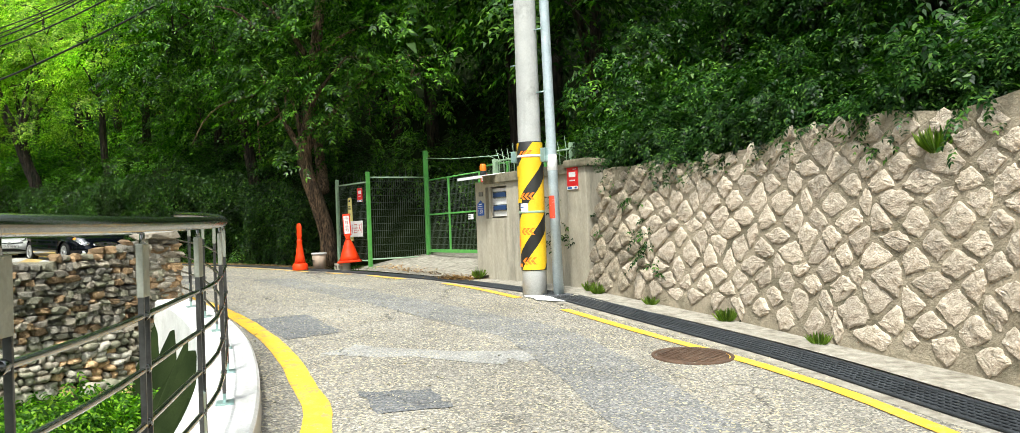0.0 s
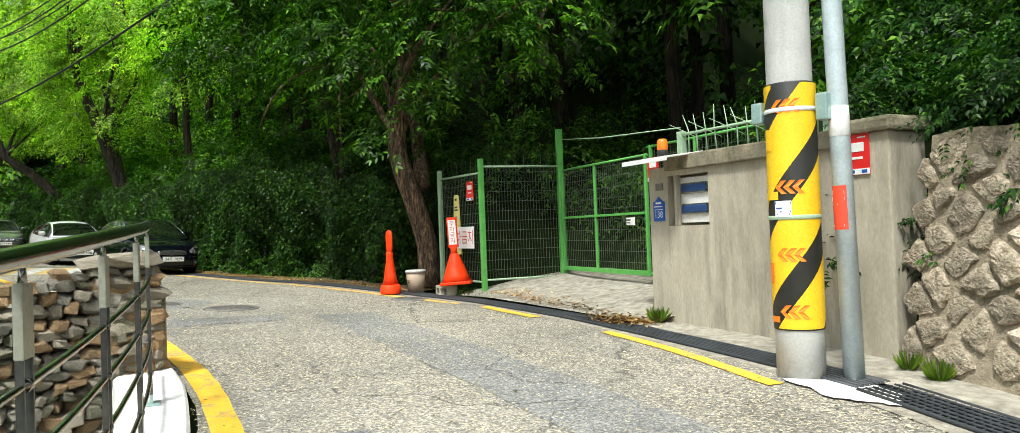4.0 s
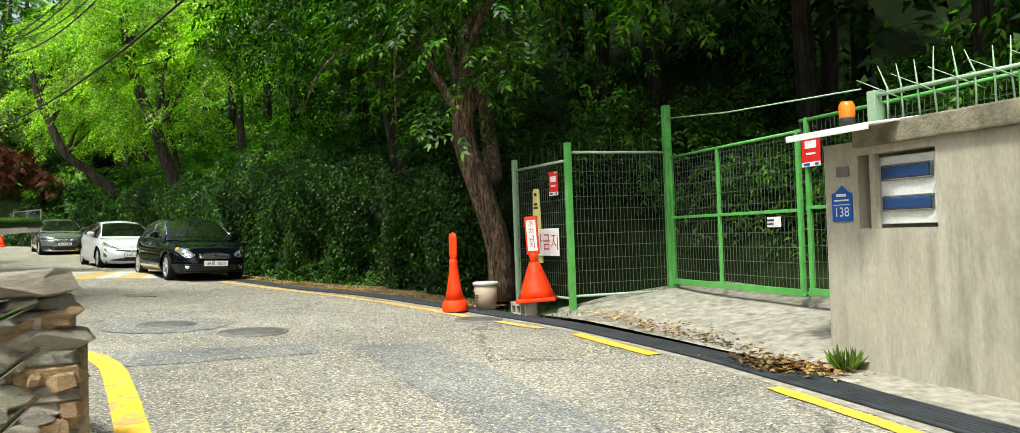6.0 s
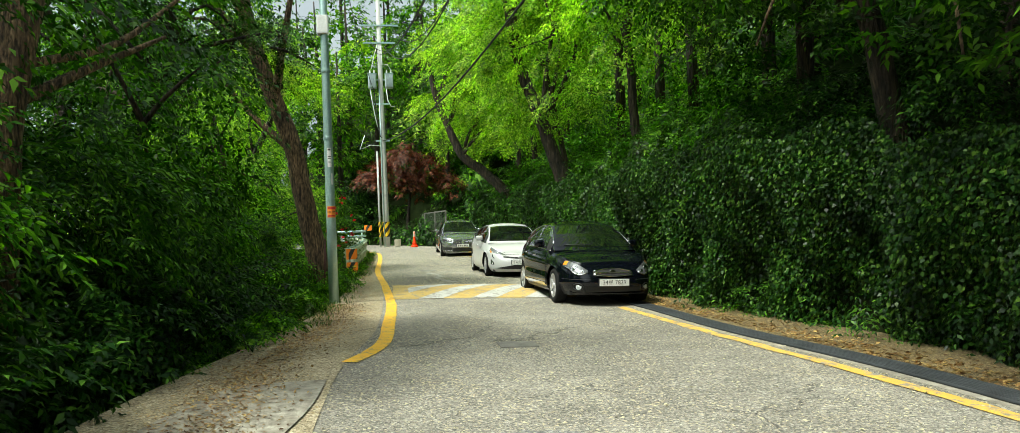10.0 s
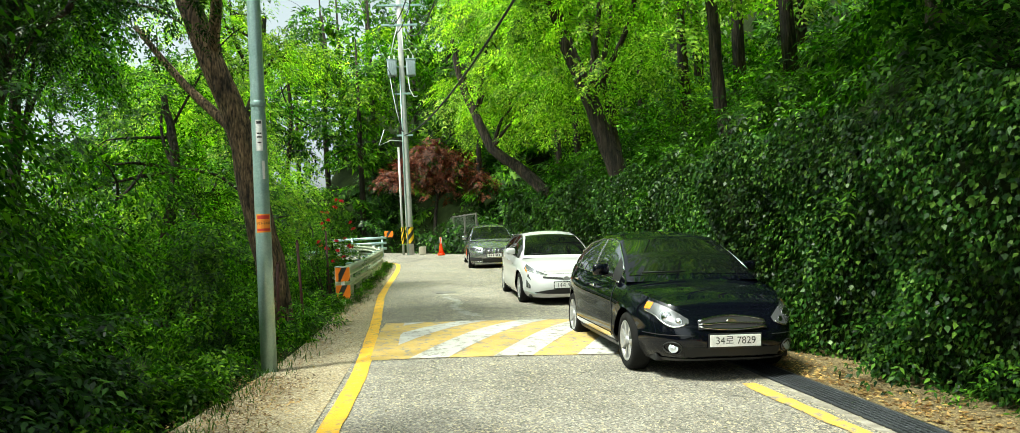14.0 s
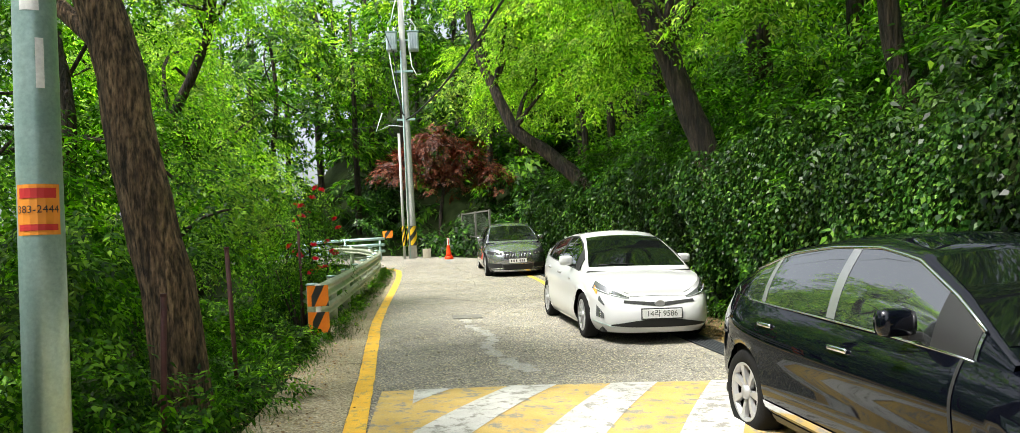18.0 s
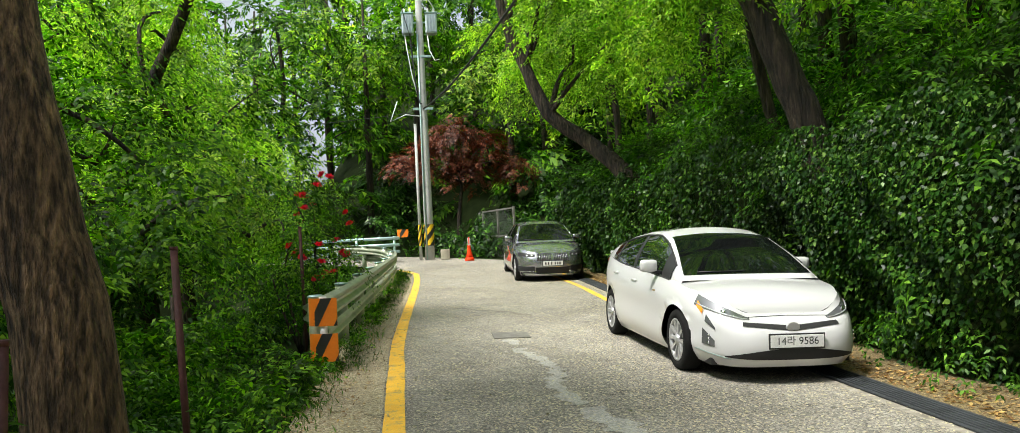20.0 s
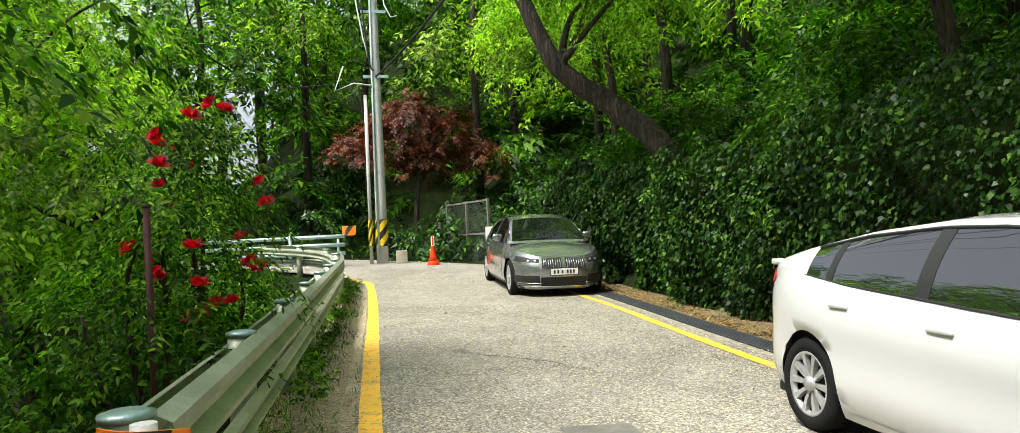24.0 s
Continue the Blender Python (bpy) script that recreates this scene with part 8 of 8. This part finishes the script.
def hazard_board(m, w, h, label):
    t = thing("hazard_board", m, label, "hazard board", "striped hazard boards")

    def sheet(lo, hi, off):
        """Part of the board between two slanting edges, rolled back along one side."""
        bm = bmesh.new()
        rows = []
        for j in range(9):
            z = -0.5 + j / 8
            x0, x1 = max(-0.5, min(0.5, lo(z))), max(-0.5, min(0.5, hi(z)))
            xs = [x0 + (x1 - x0) * i / 10 for i in range(11)]
            rows.append([bm.verts.new((x * w, off + 0.36 * w * max(0, 0.15 - x) ** 2 / 0.42, z * h)) for x in xs])
        for p, q in zip(rows, rows[1:]):
            for i in range(10):
                bm.faces.new((p[i], p[i + 1], q[i + 1], q[i]))
        bmesh.ops.remove_doubles(bm, verts=bm.verts, dist=1e-5)
        return bm

    bm = sheet(lambda z: -0.5, lambda z: 0.5, 0.0)
    bmesh.ops.solidify(bm, geom=bm.faces[:], thickness=-0.008)
    part("board", bm, ORANGE_TAPE, t, smooth=False)
    for lo, hi in ((-0.3, 0.08), (0.62, 0.95), (-0.95, -0.8)):
        part("black_stripe", sheet(lambda z: lo + 0.5 * z, lambda z: hi + 0.5 * z, -0.01), SLEEVE_BLACK, t)
    return t


g = float(land(-33.15, 4.9))
hazard_board(pose(-33.08, 4.92, g + 0.64, 0, 0, 90), 0.3, 0.29, "orange and black striped board on the guardrail's end")
hazard_board(pose(-33.08, 4.92, g + 0.27, 0, 0, 90), 0.3, 0.29, "orange and black striped board below another")
pst = thing("marker_post", Matrix.Translation((-33.13, 4.92, g)), "pale round post carrying the striped boards", "post")
part("shaft", lathe([(0.04, -0.1), (0.04, 0.8)], 14), WHITE, pst)
# barrier and board beyond the bend
fb = thing("far_barrier", Matrix.Translation(on_land(-55.5, 3.0)), "pale steel barrier on the far side of the bend", "barrier")
for z in (0.35, 0.62, 0.88):
    part("beam", tube([(0.6, 1.7, z), (0.2, 0.6, z), (-0.6, -1.2, z), (-2.0, -3.6, z)], 0.06, 8), GALVANISED, fb)
for x, y in ((0.5, 1.5), (0.0, 0.0), (-0.9, -1.8)):
    part("post", lathe([(0.05, -0.1), (0.05, 0.95)], 12, m=Matrix.Translation((x, y, 0))), GALVANISED, fb)
hazard_board(pose(-54.8, 4.85, float(land(-54.8, 4.85)) + 1.1, 0, 0, 90), 0.42, 0.3, "striped hazard board at the bend")

# ---- lamp pole by the lane ----
def banner_bars(th, r, rows, mat, parent, name, label=""):
    for x, z, w, hh in rows:
        bm = bmesh.new()
        for k in range(6):
            a, b = x - w / 2 + w * k / 6, x - w / 2 + w * (k + 1) / 6
            bm.faces.new([bm.verts.new((r * math.cos(th + q / r), r * math.sin(th + q / r), zz)) for q, zz in ((a, z - hh / 2), (b, z - hh / 2), (b, z + hh / 2), (a, z + hh / 2))])
        part(name, bm, mat, parent, label)


lp = thing("lamp_pole", pose(-25.4, 4.94, float(land(-25.4, 5.0)), 0, 0, 0), "tall galvanised steel pole with small stickers", "pole")
part("shaft", lathe([(0.085, -0.1), (0.083, 1.5), (0.07, 4.5), (0.055, 8.5)], 24), GALVANISED, lp)
for z in (2.9, 4.1):
    part("joint_ring", lathe([(0.08, z), (0.084, z + 0.01), (0.084, z + 0.05), (0.08, z + 0.06)], 20, cap=False), GALVANISED, lp)
part("control_box", box(0.18, 0.2, 0.34, 0.02, -0.02, 4.95, 0.02), WHITE, lp, "pale control box")
ORANGE_YELLOW = plain("orange-yellow sticker", (0.85, 0.3, 0.03), 0.5)
banner_bars(0.3, 0.0848, [(0, 1.62, 0.17, 0.2)], ORANGE_YELLOW, lp, "sticker", "orange sticker with a telephone number")
banner_bars(0.3, 0.0856, [(0, 1.685, 0.14, 0.04), (0, 1.55, 0.15, 0.025)], INK_RED, lp, "sticker_print")
me = words("383-2444", 0.042)
me.transform(Matrix.Rotation(radians(90), 4, "Z"))
for v in me.vertices:
    th = v.co.y / 0.086 + 0.3
    v.co = Vector((0.0864 * math.cos(th), 0.0864 * math.sin(th), v.co.z + 1.62))
part("telephone_number", me, INK_DARK, lp)
banner_bars(0.2, 0.08, [(0, 2.58, 0.07, 0.34)], WHITE, lp, "label", "white paper label")
banner_bars(0.2, 0.0812, [(0, 2.72, 0.05, 0.03), (0, 2.6, 0.05, 0.015), (0, 2.56, 0.05, 0.015), (0, 2.5, 0.04, 0.015)], INK_DARK, lp, "label_print")
banner_bars(0.6, 0.082, [(0, 2.2, 0.03, 0.2), (0, 1.42, 0.06, 0.03)], WHITE, lp, "small_label")

# ---- far utility pole with its gear ----
FX, FY = -55.5, 5.85
fp = thing("utility_pole", pose(FX, FY, float(land(FX, FY)), 0, 0, 0), "tall concrete utility pole with transformers and striped sleeve", "utility pole")
part("shaft", lathe([(0.19, -0.1), (0.18, 2.0), (0.14, 8.0), (0.11, 14.5)], 24), POLE_CONCRETE, fp)
striped_sleeve(fp, 0.2, 0.55, 1.4, 3, 1.5)
for s in (-1, 1):
    y = s * 0.47
    tr = part("transformer", box(0.44, 0.46, 0.8, 0.05, y, 9.4, 0.06), STEEL_PALE, fp, "pale grey transformer")
    for k in range(4):
        part("cooling_fin", box(0.07, 0.035, 0.66, 0.3, y - 0.16 + k * 0.107, 9.38, 0.012), STEEL_PALE, tr)
    part("lid", box(0.5, 0.52, 0.05, 0.05, y, 9.82, 0.015), GALVANISED, tr)
    for k in (-1, 1):
        part("bushing", lathe([(0.05, 9.84), (0.035, 9.88), (0.05, 9.92), (0.035, 9.96), (0.05, 10.0), (0.02, 10.06)], 10, m=Matrix.Translation((0.05, y + k * 0.12, 0))), WHITE, tr)
    part("hanger", box(0.06, 0.3, 0.06, 0, s * 0.2, 9.5, 0.005), GALVANISED, tr)
for pts in ([(0.1, -0.6, 9.0), (0.16, -0.52, 8.3), (0.18, -0.35, 7.2), (0.16, -0.1, 6.2)], [(0.1, 0.3, 9.0), (0.2, 0.36, 8.3), (0.24, 0.55, 7.9), (0.22, 0.75, 7.95)], [(0.1, 0.62, 10.0), (0.2, 0.4, 10.35), (0.2, 0.12, 10.3), (0.14, 0.08, 11.4)], [(0.1, -0.12, 11.5), (0.24, -0.3, 10.9), (0.2, -0.5, 10.1)], [(0.16, -0.1, 5.7), (0.3, -0.7, 5.75), (0.3, -1.3, 5.5), (0.3, -1.0, 6.3)]):
    part("jumper_wire", tube(pts, 0.022, 6), WHITE, fp)
for z, w in ((12.6, 2.2), (11.6, 1.8), (8.1, 0.8), (6.0, 0.8)):
    part("cross_arm", box(0.09, w, 0.09, 0.1, 0, z, 0.008), GALVANISED, fp)
part("conduit", tube([(0.2, -0.1, 0.0), (0.17, -0.12, 4), (0.14, -0.1, 9)], 0.03, 8), GALVANISED, fp)
sp2 = thing("steel_pole", pose(FX + 0.1, FY - 0.35, float(land(FX, FY - 0.35)), 0, 0, 0), "slim pale steel pole beside the utility pole", "pole")
part("shaft", lathe([(0.06, -0.1), (0.055, 5.4)], 14), POLE_CONCRETE, sp2)
striped_sleeve(sp2, 0.065, 0.55, 1.4, 3, 1.2)
blk = thing("concrete_block", Matrix.Translation(on_land(FX + 0.2, FY + 0.6, 0)), "small concrete block at the pole's foot", "block")
part("body", box(0.4, 0.35, 0.4, 0, 0, 0.2, 0.02), CONCRETE, blk)

# ---- overhead cables ----
def cable(label, a, b, sag, r=0.012):
    a, b = Vector(a), Vector(b)
    t = thing("cable", Matrix.Translation(a), label, "cable", "overhead cables")
    part("strand", tube([(b - a) * (i / 24) - Vector((0, 0, sag * 4 * (i / 24) * (1 - i / 24))) for i in range(25)], r, 6), BLACK, t)


zf = float(land(FX, FY))
cable("thick black cable sagging along the lane", (FX + 0.1, FY, zf + 6.0), (-6.9, 11.6, 10.2), 2.0, 0.03)
cable("black cable to the roadside pole", (FX + 0.1, FY + 0.8, zf + 12.4), (-6.9, 8.7, 9.3), 3.6, 0.016)
cable("black cable to the roadside pole", (FX + 0.1, FY - 0.8, zf + 12.4), (-6.9, 8.5, 9.0), 4.0, 0.016)
cable("black cable to the roadside pole", (FX + 0.1, FY + 0.3, zf + 11.4), (-6.9, 8.6, 8.6), 3.3, 0.02)
cable("black cable to the roadside pole", (FX + 0.1, FY - 0.4, zf + 11.2), (-6.9, 8.5, 8.2), 2.6, 0.016)
cable("black cable to the roadside pole", (FX + 0.1, FY - 0.3, zf + 8.6), (-25.4, 4.9, 9.2), 0.6)
cable("black cable over the lower yard", (-6.9, 8.55, 8.3), (-30, -6, 7.5), 0.9)
cable("black cable over the lower yard", (-6.9, 8.55, 8.0), (-27, -8, 8.4), 0.7, 0.018)
cable("black cable over the lower yard", (-6.9, 8.55, 8.6), (-24, -9, 9.2), 0.6)
cable("thin grey cable along the woods", (FX, FY - 0.2, zf + 5.9), (-52, -14, 7.0), 0.5)
cable("thin grey cable along the woods", (FX, FY + 0.3, zf + 5.8), (-60, 14, 5.5), 0.6)
cable("hanging service loop on the pole", (FX + 0.2, FY - 0.4, zf + 9.2), (FX + 0.25, FY - 0.05, zf + 6.2), 0.9, 0.025)

# ---- cone, fence and boards beyond the grey car ----
rc = tall_cone(Matrix.Translation(on_land(-54.0, 7.35, 0.0)) @ Matrix.Diagonal((0.84, 0.84, 0.84, 1)), "orange bollard with a white panel at the bend", False, 1.25)
part("panel", box(0.012, 0.12, 0.34, 0.06, 0, 0.86, 0.003), WHITE, rc, "white panel")
part("panel_print", box(0.004, 0.05, 0.28, 0.068, 0, 0.86, 0), INK_RED, rc)
ff = thing("wire_fence", pose(-54.3, 9.15, float(land(-54.3, 9.1)) - 0.25, 0, 0, 199), "grey steel framed chain-link fence under ivy", "fence")
for x in (0.0, 1.55, 3.1):
    part("post", box(0.08, 0.08, 2.3, x, 0, 1.1, 0.006), IRON, ff)
for z in (0.1, 1.15, 2.2):
    part("rail", box(3.1, 0.05, 0.06, 1.55, 0, z, 0.006), IRON, ff)
bm = bmesh.new()
for i in range(-14, 32):
    for s in (1, -1):
        x0 = i * 0.1
        a, b = (x0, 0.1), (x0 + 2.1, 2.2)
        if s < 0:
            a, b = (x0, 2.2), (x0 + 2.1, 0.1)
        lo, hi = max(0, -a[0] / 2.1), min(1, (3.1 - a[0]) / 2.1)
        if hi > lo:
            tube([(a[0] + 2.1 * q, 0, a[1] + (b[1] - a[1]) * q) for q in (lo, hi)], 0.004, 3, bm, False)
o = part("chain_link", bm, WIRE_DARK, ff)
o["kind"] = "stuff"
for x, z in ((0.25, 1.0), (0.55, 1.05)):
    nb = thing("notice_board", pose(-53.6 + x, 9.0 + x * 0.3, float(land(-53, 9.0)) + 0.5, 0, 0, 90), "pale notice board leaning by the fence", "sign")
    part("board", box(0.35, 0.02, 0.7, 0, 0, 0.3, 0.005), WHITE, nb)
    part("stake", box(0.04, 0.04, 1.1, 0, 0.02, 0.0, 0.004), IRON, nb)

# ---- thin stakes in the bank ----
MAROON = surface("maroon rust paint", (0.045, 0.012, 0.01), (0.1, 0.03, 0.025), 6, 60, 0.7, 0.3)
for x, y, h, lean in ((-29.55, 4.66, 1.45, 2), (-27.7, 4.6, 1.15, -2), (-35.4, 4.35, 1.7, 1)):
    s = thing("stake", pose(x, y, float(terrain(x, y)), lean, 0, 0), "thin dark maroon steel stake in the bank", "stake")
    part("bar", tube([(0, 0, -0.2), (0, 0, h)], 0.022, 6), MAROON, s)
    part("tip", lathe([(0.024, h), (0.024, h + 0.02)], 6), MAROON, s)

# ---- roses behind the guardrail ----
rose = shrub("climbing rose bush with red blooms behind the guardrail", [(-36.0, 4.3, 2.4, 0.6), (-36.4, 4.3, 3.1, 0.55), (-37.0, 4.2, 2.2, 0.7), (-35.6, 4.1, 1.9, 0.6), (-37.4, 4.1, 2.9, 0.5)], LEAF, 1300, 0.06, "rose_bush", "rose bush", 0.3, fine=True)
petal_meshes = []
for k in range(3):
    nn = 26
    ph = rng.uniform(0, 2 * np.pi, nn)
    lay = rng.uniform(0.2, 1.2, nn)
    wv = np.stack([np.cos(ph) * np.sin(lay), np.sin(ph) * np.sin(lay), np.cos(lay)], -1)
    nr = np.stack([-np.cos(ph), -np.sin(ph), np.full(nn, 0.6)], -1)
    petal_meshes.append(leaf_mesh("bloom", wv * 0.012, wv, nr, np.full(nn, 0.062), 0.95, True))
base = rose.matrix_world.translation
for k in range(24):
    u = rng.normal(size=3)
    u /= np.linalg.norm(u)
    c = np.array([-36.2, 4.45, 2.75]) + u * np.array([0.75, 0.45, 0.8])
    o = part("bloom", petal_meshes[k % 3], PETAL, rose, "red rose bloom")
    o.location = Vector(c) - base
    o.rotation_euler = (random.uniform(-0.6, 0.6), random.uniform(0.1, 1.0), random.uniform(-1, 1))
    o.scale = (1.1, 1.1, 1.1)

# ---- tufts and litter ----
GRASS_FRESH = leaf_material("fresh grass blades", [(0.0, (0.08, 0.15, 0.015)), (1.0, (0.22, 0.3, 0.04))], through=0.35)


def tuft(x, y, z, h, n, label, name="grass_tuft"):
    n = n * 2
    a = rng.uniform(0, 2 * np.pi, n)
    lean = rng.uniform(0.1, 1.4, n)
    w = np.stack([np.cos(a) * lean, np.sin(a) * lean, np.ones(n)], -1)
    b = np.stack([np.cos(a), np.sin(a), np.zeros(n)], -1) * 0.04 * rng.random(n)[:, None]
    nr = np.stack([-np.sin(a) * 0.2 + np.cos(a), np.cos(a) * 0.2 + np.sin(a), np.zeros(n)], -1)
    o = part(name, leaf_mesh(name, b, w, nr, h * rng.uniform(0.4, 1.2, n), 0.028, True), GRASS_FRESH)
    o.location = (x, y, z)
    return tagged(o, label, "grass", kind="stuff")


for i, hgt, n in ((42, 0.13, 60), (56, 0.16, 80), (70, 0.13, 50), (104, 0.15, 60), (30, 0.16, 60)):
    i = len(foot) - 1 - (i - 25)
    p, nn, d = wall_point(i, 0.0, 0.1)
    tuft(p.x, p.y, p.z, hgt, n, "tuft of green grass at the stone wall's foot")
p, nn, d = wall_point(len(foot) - 56, 1.75, 0.02)
tuft(p.x, p.y, p.z, 0.22, 60, "tuft of grass growing from the stone wall")
tuft(-9.35, 10.1, float(land(-9.35, 10.1)) + 0.03, 0.18, 70, "tuft of grass at the gate wall's corner")
tuft(-6.35, 9.2, float(land(-6.35, 9.2)) + 0.02, 0.14, 60, "tuft of grass at the pillar's foot")


def scatter(label, n, place, size, mat=None, name="fallen_leaves"):
    p = np.array([place() for _ in range(n)])
    w = rng.normal(size=(n, 3)) * np.array([1, 1, 0.15])
    u = rng.normal(size=(n, 3)) * 0.25 + np.array([0, 0, 1])
    return tagged(part(name, leaf_mesh(name, p, w, u, size * rng.uniform(0.5, 1.3, n), 0.5, False), mat or DRY_LEAF), label, "leaf litter", kind="stuff")


def near_drain():
    def f():
        x = random.uniform(-50, -15)
        y = float(np.interp(x, (-50, -39, -24, -18.7, -15), (10.0, 10.1, 10.4, 10.58, 10.7))) + abs(random.gauss(0, 0.35))
        return x, y, float(land(x, y)) + 0.02
    return f


scatter("dry fallen leaves along the drain", 9000, near_drain(), 0.055)


def on_ramp():
    t = random.random()
    x = -9.5 - 3.6 * t
    y = float(np.interp(x, (-13, -12.6, -10.7, -9.5), (10.78, 10.75, 10.3, 9.95))) + abs(random.gauss(0, 0.22))
    return x, y, float(land(x, y)) + 0.05 + 0.19 * max(0, min(1, (y - 10.2) / 1.5))


scatter("dry fallen leaves at the foot of the gate ramp", 600, on_ramp, 0.06)


def corner():
    x, y = -9.75 + random.gauss(0, 0.25), 9.95 + random.gauss(0, 0.12)
    return x, y, float(land(x, y)) + 0.03 + abs(random.gauss(0, 0.03))


scatter("heap of dry leaves at the wall's corner", 500, corner, 0.07)


def shoulder_spot():
    x = random.uniform(-50, -14) if random.random() < 0.5 else random.uniform(-25, -14)
    y = float(np.interp(x, (-49, -40, -28, -22, -19, -14), (4.95, 5.0, 5.2, 5.1, 4.7, 4.6))) + random.gauss(0, 0.22)
    return x, y, float(land(x, y)) + 0.03


scatter("dry litter on the shoulder", 14000, shoulder_spot, 0.034)


def on_road():
    x = random.uniform(-50, -2) if random.random() < 0.6 else random.uniform(-52, -26)
    y0 = float(np.interp(x, (-50, -20, -9.6, -4.6, -2), (5.0, 5.4, 5.1, 2.8, 1.0)))
    y1 = float(np.interp(x, (-50, -16.7, -9.4, -4.4, -2), (9.7, 10.2, 9.4, 7.4, 6.2)))
    t = random.betavariate(0.6, 0.6)
    y = y0 + (y1 - y0) * t
    return x, y, float(land(x, y)) + 0.006


scatter("pollen catkins and bits of leaf over the lane", 34000, on_road, 0.032, plain("dry catkins", (0.55, 0.5, 0.32), 0.9), "road_litter")


def verge_grass(x0, x1, fy, n, h, label):
    x = rng.uniform(x0, x1, n)
    y = np.array([fy(q) for q in x]) + rng.normal(size=n) * 0.16
    b = np.stack([x, y, land(x, y)], -1)
    w = np.stack([rng.normal(size=n) * 0.4, rng.normal(size=n) * 0.4, np.ones(n)], -1)
    o = part("grass", leaf_mesh("grass", b, w, rng.normal(size=(n, 3)) * np.array([1, 1, 0]), h * rng.uniform(0.4, 1.1, n), 0.09, False), GRASS)
    tagged(o, label, "grass", kind="stuff")


verge_grass(-50, -33, lambda q: 5.0, 4500, 0.1, "grass growing under the guardrail")
verge_grass(-33, -22, lambda q: 4.9, 2600, 0.1, "grass along the edge of the bank")
verge_grass(-14.5, -13.2, lambda q: 11.1, 500, 0.15, "grass at the fence's foot")

# ---- stones of the walls ----
stones_later()
